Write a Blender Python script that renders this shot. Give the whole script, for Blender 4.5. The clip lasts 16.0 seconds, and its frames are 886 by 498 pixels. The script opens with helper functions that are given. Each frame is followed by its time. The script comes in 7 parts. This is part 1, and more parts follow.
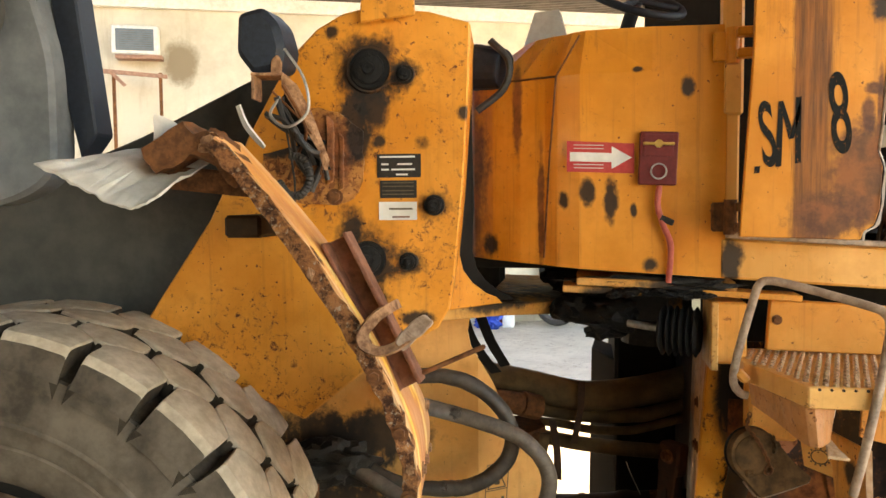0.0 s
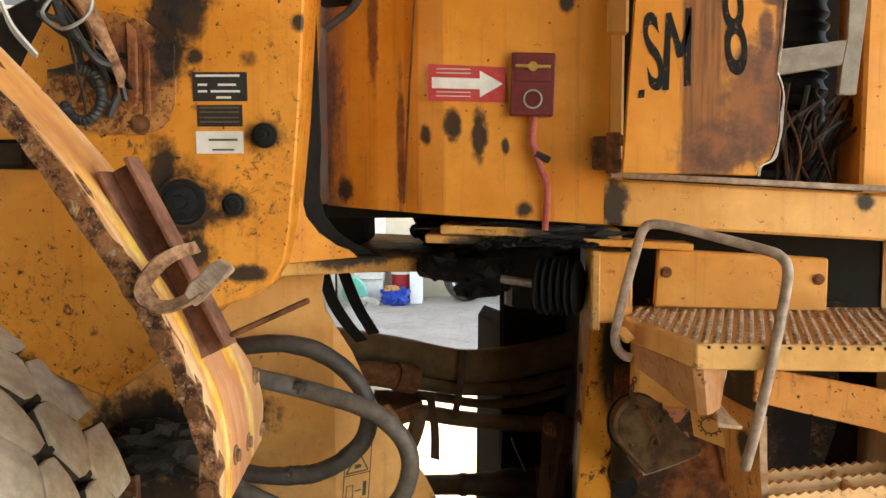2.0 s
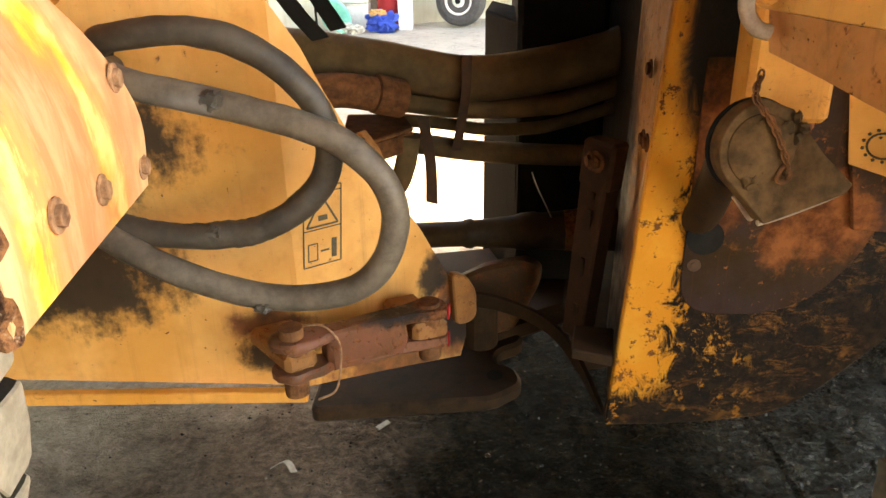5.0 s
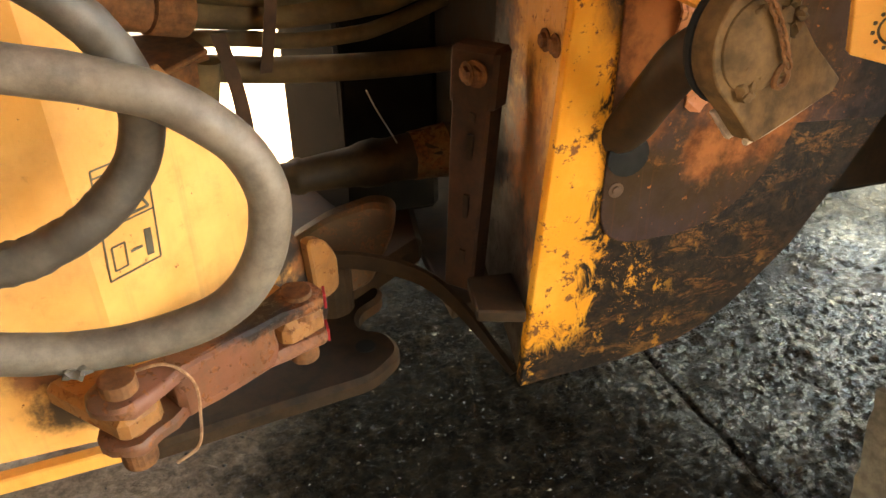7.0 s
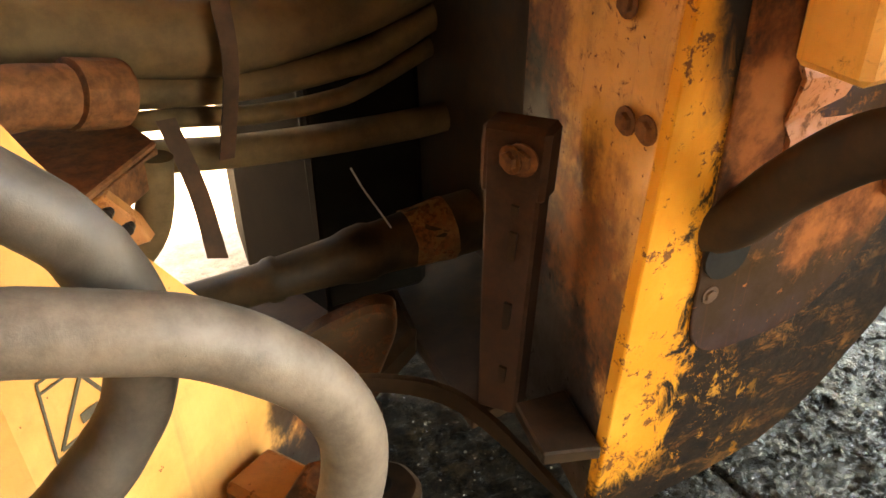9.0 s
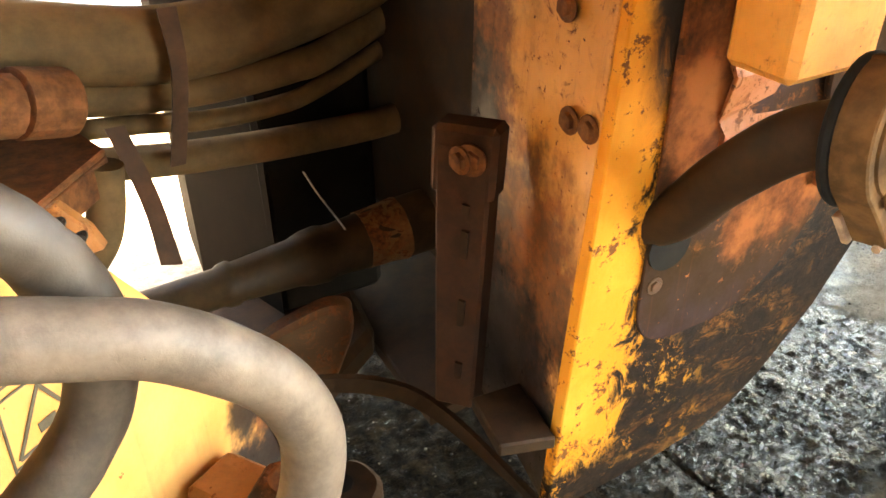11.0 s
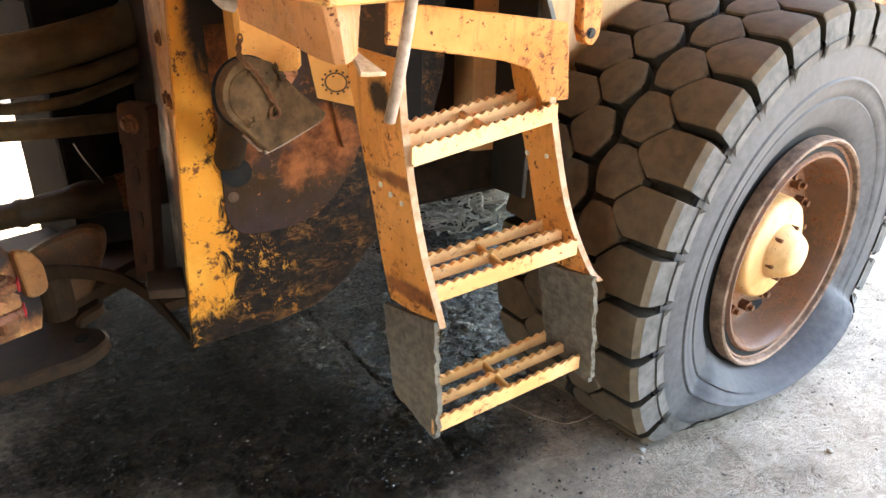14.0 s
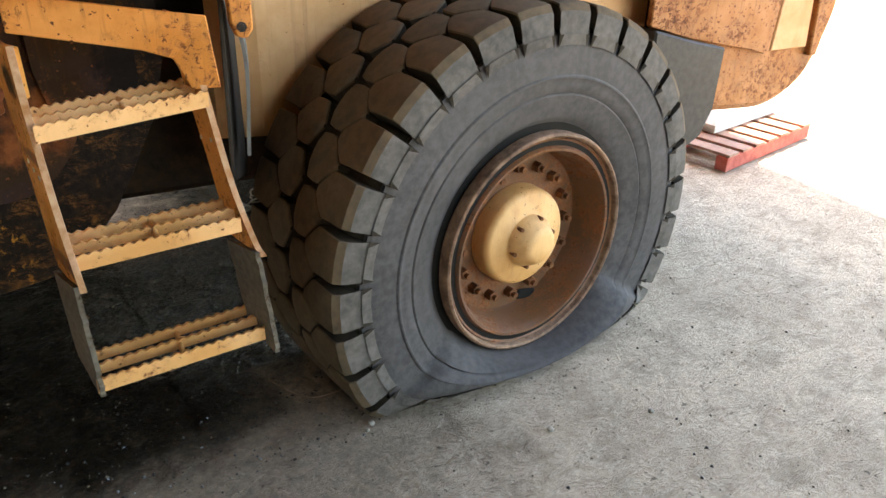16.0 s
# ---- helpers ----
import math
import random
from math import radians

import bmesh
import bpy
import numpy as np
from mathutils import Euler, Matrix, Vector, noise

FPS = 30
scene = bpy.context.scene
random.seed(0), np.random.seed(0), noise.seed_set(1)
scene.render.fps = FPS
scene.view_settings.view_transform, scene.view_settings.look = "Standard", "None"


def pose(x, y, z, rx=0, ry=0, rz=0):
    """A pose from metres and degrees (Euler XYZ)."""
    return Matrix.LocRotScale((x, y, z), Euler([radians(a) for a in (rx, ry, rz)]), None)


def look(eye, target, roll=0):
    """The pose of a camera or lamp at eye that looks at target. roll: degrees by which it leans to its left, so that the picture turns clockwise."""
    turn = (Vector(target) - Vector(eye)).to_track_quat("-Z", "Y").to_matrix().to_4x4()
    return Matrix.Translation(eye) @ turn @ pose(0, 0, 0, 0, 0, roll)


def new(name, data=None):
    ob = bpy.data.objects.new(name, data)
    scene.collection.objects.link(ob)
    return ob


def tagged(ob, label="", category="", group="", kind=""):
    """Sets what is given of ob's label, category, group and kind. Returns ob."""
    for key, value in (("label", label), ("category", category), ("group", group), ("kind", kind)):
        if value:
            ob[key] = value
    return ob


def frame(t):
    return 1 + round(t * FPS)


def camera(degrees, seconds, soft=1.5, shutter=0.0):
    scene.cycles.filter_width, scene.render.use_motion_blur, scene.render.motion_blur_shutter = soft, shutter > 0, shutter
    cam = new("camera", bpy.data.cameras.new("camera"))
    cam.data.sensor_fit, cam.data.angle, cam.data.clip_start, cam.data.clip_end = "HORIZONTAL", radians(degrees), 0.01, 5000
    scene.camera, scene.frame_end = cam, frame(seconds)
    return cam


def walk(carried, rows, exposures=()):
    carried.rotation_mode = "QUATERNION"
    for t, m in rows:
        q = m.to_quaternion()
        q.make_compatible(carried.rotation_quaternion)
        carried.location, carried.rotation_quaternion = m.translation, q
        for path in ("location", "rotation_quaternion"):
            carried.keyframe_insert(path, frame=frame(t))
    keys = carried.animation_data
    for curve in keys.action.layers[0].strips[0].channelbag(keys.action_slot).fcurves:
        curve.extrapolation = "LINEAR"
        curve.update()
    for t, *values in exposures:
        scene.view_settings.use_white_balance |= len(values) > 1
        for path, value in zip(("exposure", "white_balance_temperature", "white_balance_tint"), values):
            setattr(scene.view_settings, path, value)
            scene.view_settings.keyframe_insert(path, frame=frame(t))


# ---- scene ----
cam = camera(59.8, 16.0)
PATH = [
    (0, (0.515, 0.049, 2.263), (0.156, 2.013, 2.139), -0.5),
    (0.5, (0.591, 0.198, 2.284), (0.336, 2.177, 2.159), -0.4),
    (1, (0.637, 0.301, 2.251), (0.447, 2.289, 2.131), -0.3),
    (1.5, (0.655, 0.384, 2.194), (0.496, 2.373, 2.069), -0.3),
    (2, (0.679, 0.492, 2.12), (0.527, 2.479, 1.944), -0.3),
    (2.5, (0.708, 0.673, 2.049), (0.557, 2.649, 1.781), -0.4),
    (3, (0.729, 0.861, 1.99), (0.56, 2.818, 1.611), -0.6),
    (3.5, (0.726, 0.977, 1.943), (0.52, 2.905, 1.451), -0.8),
    (6, (0.467, 1.63, 1.762), (0.578, 3.363, 0.772), -1.6),
    (6.5, (0.411, 1.746, 1.744), (0.743, 3.419, 0.7), -1.2),
    (7, (0.364, 1.875, 1.742), (0.835, 3.493, 0.664), -1.0),
    (7.5, (0.314, 2.041, 1.743), (0.877, 3.613, 0.641), -0.9),
    (8, (0.292, 2.151, 1.732), (0.909, 3.707, 0.638), -1.4),
    (8.5, (0.265, 2.243, 1.722), (0.961, 3.788, 0.66), -1.1),
    (9, (0.271, 2.354, 1.741), (0.975, 3.888, 0.669), -1.4),
    (11.5, (0.265, 2.306, 1.765), (1.085, 3.776, 0.685), -0.6),
    (12, (0.353, 2.042, 1.798), (1.163, 3.506, 0.703), 0.2),
    (12.5, (0.418, 1.732, 1.854), (1.23, 3.211, 0.779), 0.4),
    (13, (0.445, 1.446, 1.897), (1.278, 2.943, 0.865), 0.5),
    (13.5, (0.465, 1.21, 1.926), (1.319, 2.729, 0.945), 0.6),
    (14, (0.602, 0.962, 1.923), (1.47, 2.509, 1.001), 0.7),
    (14.5, (0.819, 0.745, 1.91), (1.657, 2.33, 1.023), 0.7),
    (15, (1.024, 0.534, 1.891), (1.839, 2.135, 1.011), 0.8),
    (15.5, (1.21, 0.366, 1.919), (2.029, 1.952, 1.018), 1.0),
    (16, (1.441, 0.301, 1.954), (2.263, 1.876, 1.037), 1.2),
]
EXPOSURES = [(0.0, 3.7, 9000, 9), (1.0, 3.7, 8400, 9), (2.0, 3.6, 8300, 9), (3.0, 3.55, 8600, 6), (4.5, 4.1, 9400, 10), (6.0, 5.0, 9800, 11), (8.4, 5.25, 10200, 10), (9.0, 5.35, 10000, 11), (11.5, 5.9, 9000, 10), (12.5, 5.82, 8600, 8), (13.5, 5.35, 7700, 9), (14.0, 4.95, 7200, 10), (14.5, 4.45, 7000, 8), (16.0, 3.65, 7700, 7)]
walk(cam, [(t, look(eye, target, roll)) for t, eye, target, roll in PATH], EXPOSURES)

# ---- world and light ----
world = bpy.data.worlds.new("world")
scene.world = world
world.use_nodes = True
wn = world.node_tree.nodes
sky = wn.new("ShaderNodeTexSky")
sky.sky_type, sky.sun_disc = "NISHITA", False
SUN_EL, SUN_AZ = 72.0, 25.0
sky.sun_elevation, sky.sun_rotation = radians(SUN_EL), radians(SUN_AZ)
wn["Background"].inputs["Strength"].default_value = 0.15
world.node_tree.links.new(sky.outputs[0], wn["Background"].inputs[0])
sun = new("sun", bpy.data.lights.new("sun", "SUN"))
sun.data.energy, sun.data.angle, sun.data.color = 2.8, radians(0.5), (1.0, 0.95, 0.88)
az, el = radians(SUN_AZ), radians(SUN_EL)
sun_to = Vector((math.sin(az) * math.cos(el), math.cos(az) * math.cos(el), math.sin(el)))
sun.matrix_world = look(sun_to * 30, (0, 0, 0))


# ---- materials ----
class Nodes:
    """A short way to write a node material."""

    def __init__(self, name):
        self.mat = bpy.data.materials.new(name)
        self.mat.use_nodes = True
        self.tree = self.mat.node_tree
        self.bsdf = self.tree.nodes["Principled BSDF"]
        self.pos = self.tree.nodes.new("ShaderNodeNewGeometry").outputs["Position"]

    def put(self, kind, **values):
        node = self.tree.nodes.new(kind)
        for key, value in values.items():
            self.plug(value, node.inputs[key])
        return node

    def plug(self, value, socket):
        if isinstance(value, bpy.types.NodeSocket):
            self.tree.links.new(value, socket)
        else:
            socket.default_value = value

    def noise(self, scale, detail=4.0, rough=0.6, vector=None, warp=0.0):
        n = self.put("ShaderNodeTexNoise", Vector=vector or self.pos, Scale=scale, Detail=detail, Roughness=rough, Distortion=warp)
        return n.outputs["Fac"]

    def stretch(self, x, y, z):
        n = self.tree.nodes.new("ShaderNodeVectorMath")
        n.operation = "MULTIPLY"
        self.plug(self.pos, n.inputs[0])
        n.inputs[1].default_value = (x, y, z)
        return n.outputs[0]

    def band(self, value, low, high, to_low=0.0, to_high=1.0):
        n = self.tree.nodes.new("ShaderNodeMapRange")
        n.interpolation_type = "SMOOTHSTEP"
        for key, v in zip(("Value", "From Min", "From Max", "To Min", "To Max"), (value, low, high, to_low, to_high)):
            self.plug(v, n.inputs[key])
        return n.outputs[0]

    def maths(self, op, a, b=0.0):
        n = self.tree.nodes.new("ShaderNodeMath")
        n.operation = op
        self.plug(a, n.inputs[0])
        self.plug(b, n.inputs[1])
        return n.outputs[0]

    def mix(self, fac, a, b):
        n = self.tree.nodes.new("ShaderNodeMix")
        n.data_type = "RGBA"
        self.plug(fac, n.inputs[0])
        for v, sock in ((a, n.inputs[6]), (b, n.inputs[7])):
            self.plug((*v, 1.0) if isinstance(v, tuple) and len(v) == 3 else v, sock)
        return n.outputs[2]

    def spot(self, centre, radius, wobble):
        """A stain of uneven outline round a place, 0 to 1. radius: one number or three."""
        r = radius if isinstance(radius, tuple) else (radius,) * 3
        n = self.tree.nodes.new("ShaderNodeVectorMath")
        n.operation = "SUBTRACT"
        self.plug(self.pos, n.inputs[0])
        n.inputs[1].default_value = centre
        m = self.tree.nodes.new("ShaderNodeVectorMath")
        m.operation = "DIVIDE"
        self.plug(n.outputs[0], m.inputs[0])
        m.inputs[1].default_value = r
        d = self.tree.nodes.new("ShaderNodeVectorMath")
        d.operation = "LENGTH"
        self.plug(m.outputs[0], d.inputs[0])
        return self.band(self.maths("ADD", d.outputs["Value"], wobble), 0.58, 1.15, 1.0, 0.0)

    def finish(self, colour, rough, metal=0.0, bump=None, strength=0.3, distance=0.004, spec=0.5):
        self.plug((*colour, 1.0) if isinstance(colour, tuple) else colour, self.bsdf.inputs["Base Color"])
        self.plug(rough, self.bsdf.inputs["Roughness"])
        self.plug(metal, self.bsdf.inputs["Metallic"])
        self.plug(spec, self.bsdf.inputs["Specular IOR Level"])
        if bump is not None:
            b = self.put("ShaderNodeBump", Height=bump, Strength=strength, Distance=distance)
            self.tree.links.new(b.outputs[0], self.bsdf.inputs["Normal"])
        return self.mat


def paint(name, base, rust=0.35, grime=0.3, spots=(), pale=None, streak=0.3, rough=0.5, rusted=(), bands=(), spec=0.3):
    """Old machine paint: chips through to rust, streaks that run down, scratches, dust, and stains of burnt grease."""
    n = Nodes(name)
    pale = pale or (min(1.0, base[0] * 1.1), base[1] * 1.28, base[2] * 1.6 + 0.015)
    fine, mid, big = n.noise(90, 5), n.noise(14, 6, 0.65), n.noise(2.6, 5, 0.6)
    col = n.mix(n.band(big, 0.35, 0.7), tuple(c * 0.84 for c in base), pale)
    col = n.mix(n.band(mid, 0.5, 0.8, 0, 0.4), col, tuple(c * 0.6 for c in base))
    run = n.noise(3.0, 6, 0.65, n.stretch(13, 13, 0.45))
    col = n.mix(n.band(run, 0.52, 0.78, 0, streak), col, (0.14, 0.045, 0.012))
    wash = n.noise(2.2, 5, 0.6, n.stretch(5, 5, 0.8))
    col = n.mix(n.band(wash, 0.5, 0.75, 0, 0.3), col, (base[0] * 0.75, base[1] * 0.62, base[2] * 0.6))
    dirt = n.band(n.noise(5.5, 9, 0.75, warp=0.4), 0.64 - 0.2 * grime, 0.85, 0, grime)
    col = n.mix(dirt, col, (0.07, 0.042, 0.024))
    chips = n.band(n.noise(30, 9, 0.75, warp=0.5), 0.68 - 0.16 * rust, 0.71 - 0.16 * rust)
    where = n.band(n.noise(3.3, 5, 0.65), 0.42, 0.6)
    chips = n.maths("MULTIPLY", chips, where)
    specks = n.band(n.noise(62, 3, 0.5), 0.73 - 0.1 * rust, 0.76 - 0.1 * rust)
    scratch = n.band(n.noise(6, 4, 0.6, n.stretch(1.0, 1.0, 26)), 0.74, 0.76)
    scratch = n.maths("MULTIPLY", scratch, n.band(n.noise(7, 3), 0.52, 0.6))
    chips = n.maths("MAXIMUM", n.maths("MAXIMUM", chips, specks), n.maths("MULTIPLY", scratch, 0.8))
    halo = n.maths("MULTIPLY", n.band(n.noise(30, 9, 0.75, warp=0.5), 0.6 - 0.16 * rust, 0.7 - 0.16 * rust), where)
    col = n.mix(n.maths("MULTIPLY", halo, 0.45), col, (0.3, 0.1, 0.02))
    rusty = n.mix(n.band(fine, 0.3, 0.7), (0.075, 0.027, 0.011), (0.24, 0.08, 0.026))
    col = n.mix(chips, col, rusty)
    ro = n.band(chips, 0, 1, n.band(mid, 0.3, 0.7, rough - 0.12, rough + 0.15), 0.85)
    wobble = n.maths("ADD", n.maths("MULTIPLY", n.maths("SUBTRACT", n.noise(42, 7, 0.7), 0.5), 0.7), n.maths("MULTIPLY", n.maths("SUBTRACT", n.noise(11, 5, 0.6), 0.5), 1.2))
    wobble = n.maths("ADD", wobble, n.maths("MULTIPLY", n.maths("SUBTRACT", n.noise(6, 5, 0.6, n.stretch(4, 4, 1.2)), 0.5), 0.7))
    along = n.put("ShaderNodeSeparateXYZ", Vector=n.pos).outputs[0]
    for low, high in bands:
        edge = n.maths("ADD", along, n.maths("MULTIPLY", n.maths("SUBTRACT", n.noise(3.2, 8, 0.7, n.stretch(9, 9, 0.5)), 0.5), 0.12))
        inside = n.maths("MULTIPLY", n.band(edge, low - 0.012, low + 0.012), n.band(edge, high - 0.02, high + 0.03, 1.0, 0.0))
        brown = n.mix(n.band(n.noise(4, 7, 0.7, n.stretch(14, 14, 0.7)), 0.35, 0.65), (0.07, 0.022, 0.009), (0.28, 0.09, 0.018))
        col = n.mix(n.maths("MULTIPLY", inside, 0.88), col, brown)
    for centre, radius in rusted:
        col = n.mix(n.maths("MULTIPLY", n.spot(centre, radius, wobble), 0.92), col, n.mix(n.band(mid, 0.35, 0.65), (0.08, 0.024, 0.01), (0.26, 0.085, 0.03)))
    for centre, radius in spots:
        col = n.mix(n.maths("MULTIPLY", n.spot(centre, radius, wobble), 0.95), col, (0.013, 0.011, 0.01))
    return n.finish(col, ro, 0.0, n.maths("ADD", n.maths("MULTIPLY", fine, 0.4), n.maths("MULTIPLY", chips, -0.8)), 0.3, 0.003, spec)


def simple(name, dark, light, scale=20, rough=0.7, metal=0.0, bump=0.3, big=2.0, spec=0.3, distance=0.004):
    """A surface that varies between two colours at two scales, with grain."""
    n = Nodes(name)
    a, b = n.noise(scale, 7, 0.65), n.noise(big, 4)
    fac = n.maths("ADD", n.maths("MULTIPLY", n.band(a, 0.3, 0.7), 0.6), n.maths("MULTIPLY", n.band(b, 0.3, 0.7), 0.4))
    return n.finish(n.mix(fac, dark, light), n.band(a, 0.2, 0.8, rough - 0.1, min(1.0, rough + 0.1)), metal, a, bump, distance, spec)

ORANGE = (0.7, 0.242, 0.022)
YELLOW = (0.72, 0.28, 0.045)
front_spots = [((-0.19, 2.6, 2.58), (0.055, 0.3, 0.1)), ((-0.28, 2.6, 2.12), (0.06, 0.3, 0.14)), ((-0.2, 2.6, 2.71), 0.125), ((-0.08, 2.6, 2.69), 0.06), ((-0.26, 2.6, 2.52), (0.07, 0.3, 0.17)), ((-0.22, 2.6, 2.06), 0.125), ((-0.07, 2.6, 2.06), 0.06),
               ((0.02, 2.6, 2.25), 0.06), ((-0.33, 2.6, 2.84), 0.025), ((0.01, 2.6, 2.79), 0.03), ((-0.02, 2.6, 2.46), 0.035), ((-0.17, 2.6, 2.47), 0.03),
               ((0.12, 2.64, 2.56), 0.03), ((-0.05, 2.6, 1.86), (0.08, 0.3, 0.03)), ((-0.18, 2.6, 1.93), (0.05, 0.3, 0.07)), ((-0.5, 2.56, 2.7), 0.03)]
cab_spots = [((0.44, 2.86, 2.26), (0.022, 0.3, 0.035)), ((0.53, 2.86, 2.29), (0.027, 0.3, 0.05)), ((0.61, 2.86, 2.26), (0.027, 0.3, 0.085)), ((0.69, 2.86, 2.22), (0.014, 0.3, 0.03)),
             ((0.87, 2.86, 2.65), (0.025, 0.3, 0.04)), ((0.7, 2.86, 2.72), (0.022, 0.3, 0.012)), ((0.75, 2.86, 2.03), (0.03, 0.3, 0.035)), ((0.16, 3.05, 2.1), (0.04, 0.3, 0.05)),
             ((1.02, 2.86, 2.8), (0.03, 0.3, 0.08)), ((1.0, 2.86, 2.2), (0.03, 0.3, 0.06))]
beam_spots = [((1.02, 2.86, 2.05), (0.04, 0.3, 0.09)), ((1.75, 2.86, 2.05), 0.03)]
door_spots = [((1.44, 2.65, 2.85), 0.06)]
door_rust = [((1.37, 2.66, 2.32), (0.11, 0.3, 0.2)), ((1.28, 2.66, 2.2), (0.14, 0.3, 0.08)), ((1.385, 2.66, 2.52), (0.022, 0.3, 0.06)), ((1.42, 2.66, 2.56), (0.012, 0.3, 0.12)), ((1.4, 2.66, 2.6), (0.03, 0.3, 0.02))]
lower_spots = [((-0.45, 3.0, 1.0), (0.3, 0.6, 0.16)), ((-0.5, 2.95, 1.25), (0.25, 0.6, 0.2)), ((0.42, 3.3, 0.85), (0.04, 0.3, 0.08)), ((-0.3, 3.0, 1.32), (0.25, 0.6, 0.12)), ((0.03, 3.06, 0.75), (0.12, 0.3, 0.06)), ((0.45, 3.3, 0.7), (0.16, 0.3, 0.1))]
mat_front = paint("front paint", ORANGE, 0.62, 0.4, front_spots)
mat_lower = paint("lower frame paint", (0.74, 0.32, 0.075), 0.14, 0.4, lower_spots, streak=0.2, rusted=[((0.36, 3.27, 0.66), (0.3, 0.3, 0.13)), ((0.02, 3.07, 0.84), (0.12, 0.2, 0.05)), ((0.48, 3.36, 0.8), (0.07, 0.2, 0.12))])
# The first and largest brown area darkens the panel's rounded left end.
mat_cab = paint("cab paint", ORANGE, 0.2, 0.25, cab_spots, streak=0.4, rusted=[((0.05, 3.1, 2.35), (0.1, 0.4, 0.5)), ((0.27, 2.97, 2.6), (0.02, 0.2, 0.2)), ((0.36, 2.94, 2.2), (0.015, 0.2, 0.25))])
mat_door = paint("door paint", ORANGE, 0.3, 0.3, door_spots, streak=0.4, rusted=door_rust, bands=[(1.165, 1.275)])
mat_beam = paint("beam paint", (0.74, 0.34, 0.08), 0.2, 0.25, beam_spots, streak=0.15)
mat_yellow = paint("pale paint", YELLOW, 0.3, 0.45, streak=0.35)
mat_step = paint("step paint", (0.66, 0.235, 0.04), 0.85, 0.55, [((1.37, 2.6, 1.4), (0.08, 0.06, 0.05))], streak=0.45, rusted=[((1.37, 2.6, 1.2), (0.05, 0.14, 0.025)), ((1.37, 2.5, 0.9), (0.05, 0.16, 0.03))])
mat_cw = paint("counterweight paint", (0.42, 0.15, 0.035), 1.1, 0.85, streak=0.9)
mat_lid = simple("dusty brown lid", (0.036, 0.019, 0.0085), (0.165, 0.088, 0.038), 25, 0.85, bump=0.6, big=9, spec=0.15)
mat_stud = simple("worn stud paint", (0.3, 0.15, 0.06), (0.62, 0.42, 0.26), 60, 0.6, big=9)
mat_bracket = paint("dirty bracket paint", (0.5, 0.19, 0.05), 0.6, 0.8, streak=0.5)
mat_panel = paint("rear panel paint", (0.6, 0.3, 0.11), 0.12, 0.3, streak=0.35)


def scraped(name):
    """The rear frame's side: yellow only along its edge, scraped through to a brown dirt and rust further in."""
    n = Nodes(name)
    sep = n.put("ShaderNodeSeparateXYZ", Vector=n.pos)
    x, z = sep.outputs[0], sep.outputs[2]
    wob = n.maths("SUBTRACT", n.noise(16, 8, 0.75, n.stretch(1, 1, 0.5), 0.8), 0.5)
    reach = n.maths("ADD", n.maths("SUBTRACT", x, n.maths("MULTIPLY", z, 0.06)), n.maths("MULTIPLY", wob, 0.4))
    inner = n.band(reach, 0.98, 1.02)
    low = n.band(n.maths("ADD", z, n.maths("MULTIPLY", wob, 0.35)), 0.6, 0.66, 1.0, 0.0)
    worn = n.maths("MAXIMUM", inner, low)
    strips = n.maths("MULTIPLY", n.band(n.noise(22, 10, 0.85, n.stretch(1, 1, 0.7), 0.35), 0.56, 0.58), n.band(n.noise(4.5, 4), 0.45, 0.55))
    nearby = n.band(reach, 1.05, 1.28, 1.0, 0.12)
    worn = n.maths("MULTIPLY", worn, n.maths("SUBTRACT", 1.0, n.maths("MULTIPLY", n.maths("MULTIPLY", strips, nearby), 0.85)))
    a = n.noise(45, 7, 0.7)
    brown = n.mix(n.band(a, 0.35, 0.7), (0.006, 0.0038, 0.0028), (0.025, 0.013, 0.0065))
    dull = n.mix(n.band(n.noise(6, 5), 0.4, 0.65), (0.66, 0.24, 0.025), (0.72, 0.31, 0.045))
    chips = n.band(n.noise(26, 8, 0.75), 0.575, 0.615)
    dull = n.mix(chips, dull, (0.17, 0.06, 0.018))
    scuff = n.maths("MULTIPLY", n.band(n.noise(15, 9, 0.8, n.stretch(0.7, 1, 1.6), 0.6), 0.52, 0.6), n.band(n.noise(3.5, 4), 0.4, 0.6))
    brown = n.mix(n.maths("MULTIPLY", scuff, 0.6), brown, n.mix(n.band(a, 0.35, 0.65), (0.07, 0.025, 0.009), (0.25, 0.1, 0.022)))
    col = n.mix(worn, dull, brown)
    # Shade under the platform, painted as a dark spot at the plate's top.
    col = n.mix(n.spot((1.09, 3.1, 1.55), (0.1, 0.3, 0.3), n.maths("MULTIPLY", wob, 0.8)), col, (0.02, 0.014, 0.01))
    return n.finish(col, 0.65, 0.0, n.maths("ADD", a, worn), 0.35, 0.004, 0.15)


mat_scraped = scraped("scraped frame paint")
# Spots and brown areas darken the face towards its foot and back edge.
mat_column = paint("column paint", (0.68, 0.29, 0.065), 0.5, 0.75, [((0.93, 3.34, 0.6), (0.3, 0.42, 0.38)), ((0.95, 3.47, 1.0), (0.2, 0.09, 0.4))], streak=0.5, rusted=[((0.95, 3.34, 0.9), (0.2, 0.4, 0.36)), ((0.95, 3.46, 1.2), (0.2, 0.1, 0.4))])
mat_rust = simple("rust", (0.05, 0.021, 0.01), (0.25, 0.1, 0.04), 35, 0.85, bump=0.6, big=8, spec=0.2)
mat_rust_red = simple("red rust", (0.02, 0.01, 0.006), (0.075, 0.032, 0.016), 25, 0.75, spec=0.2)


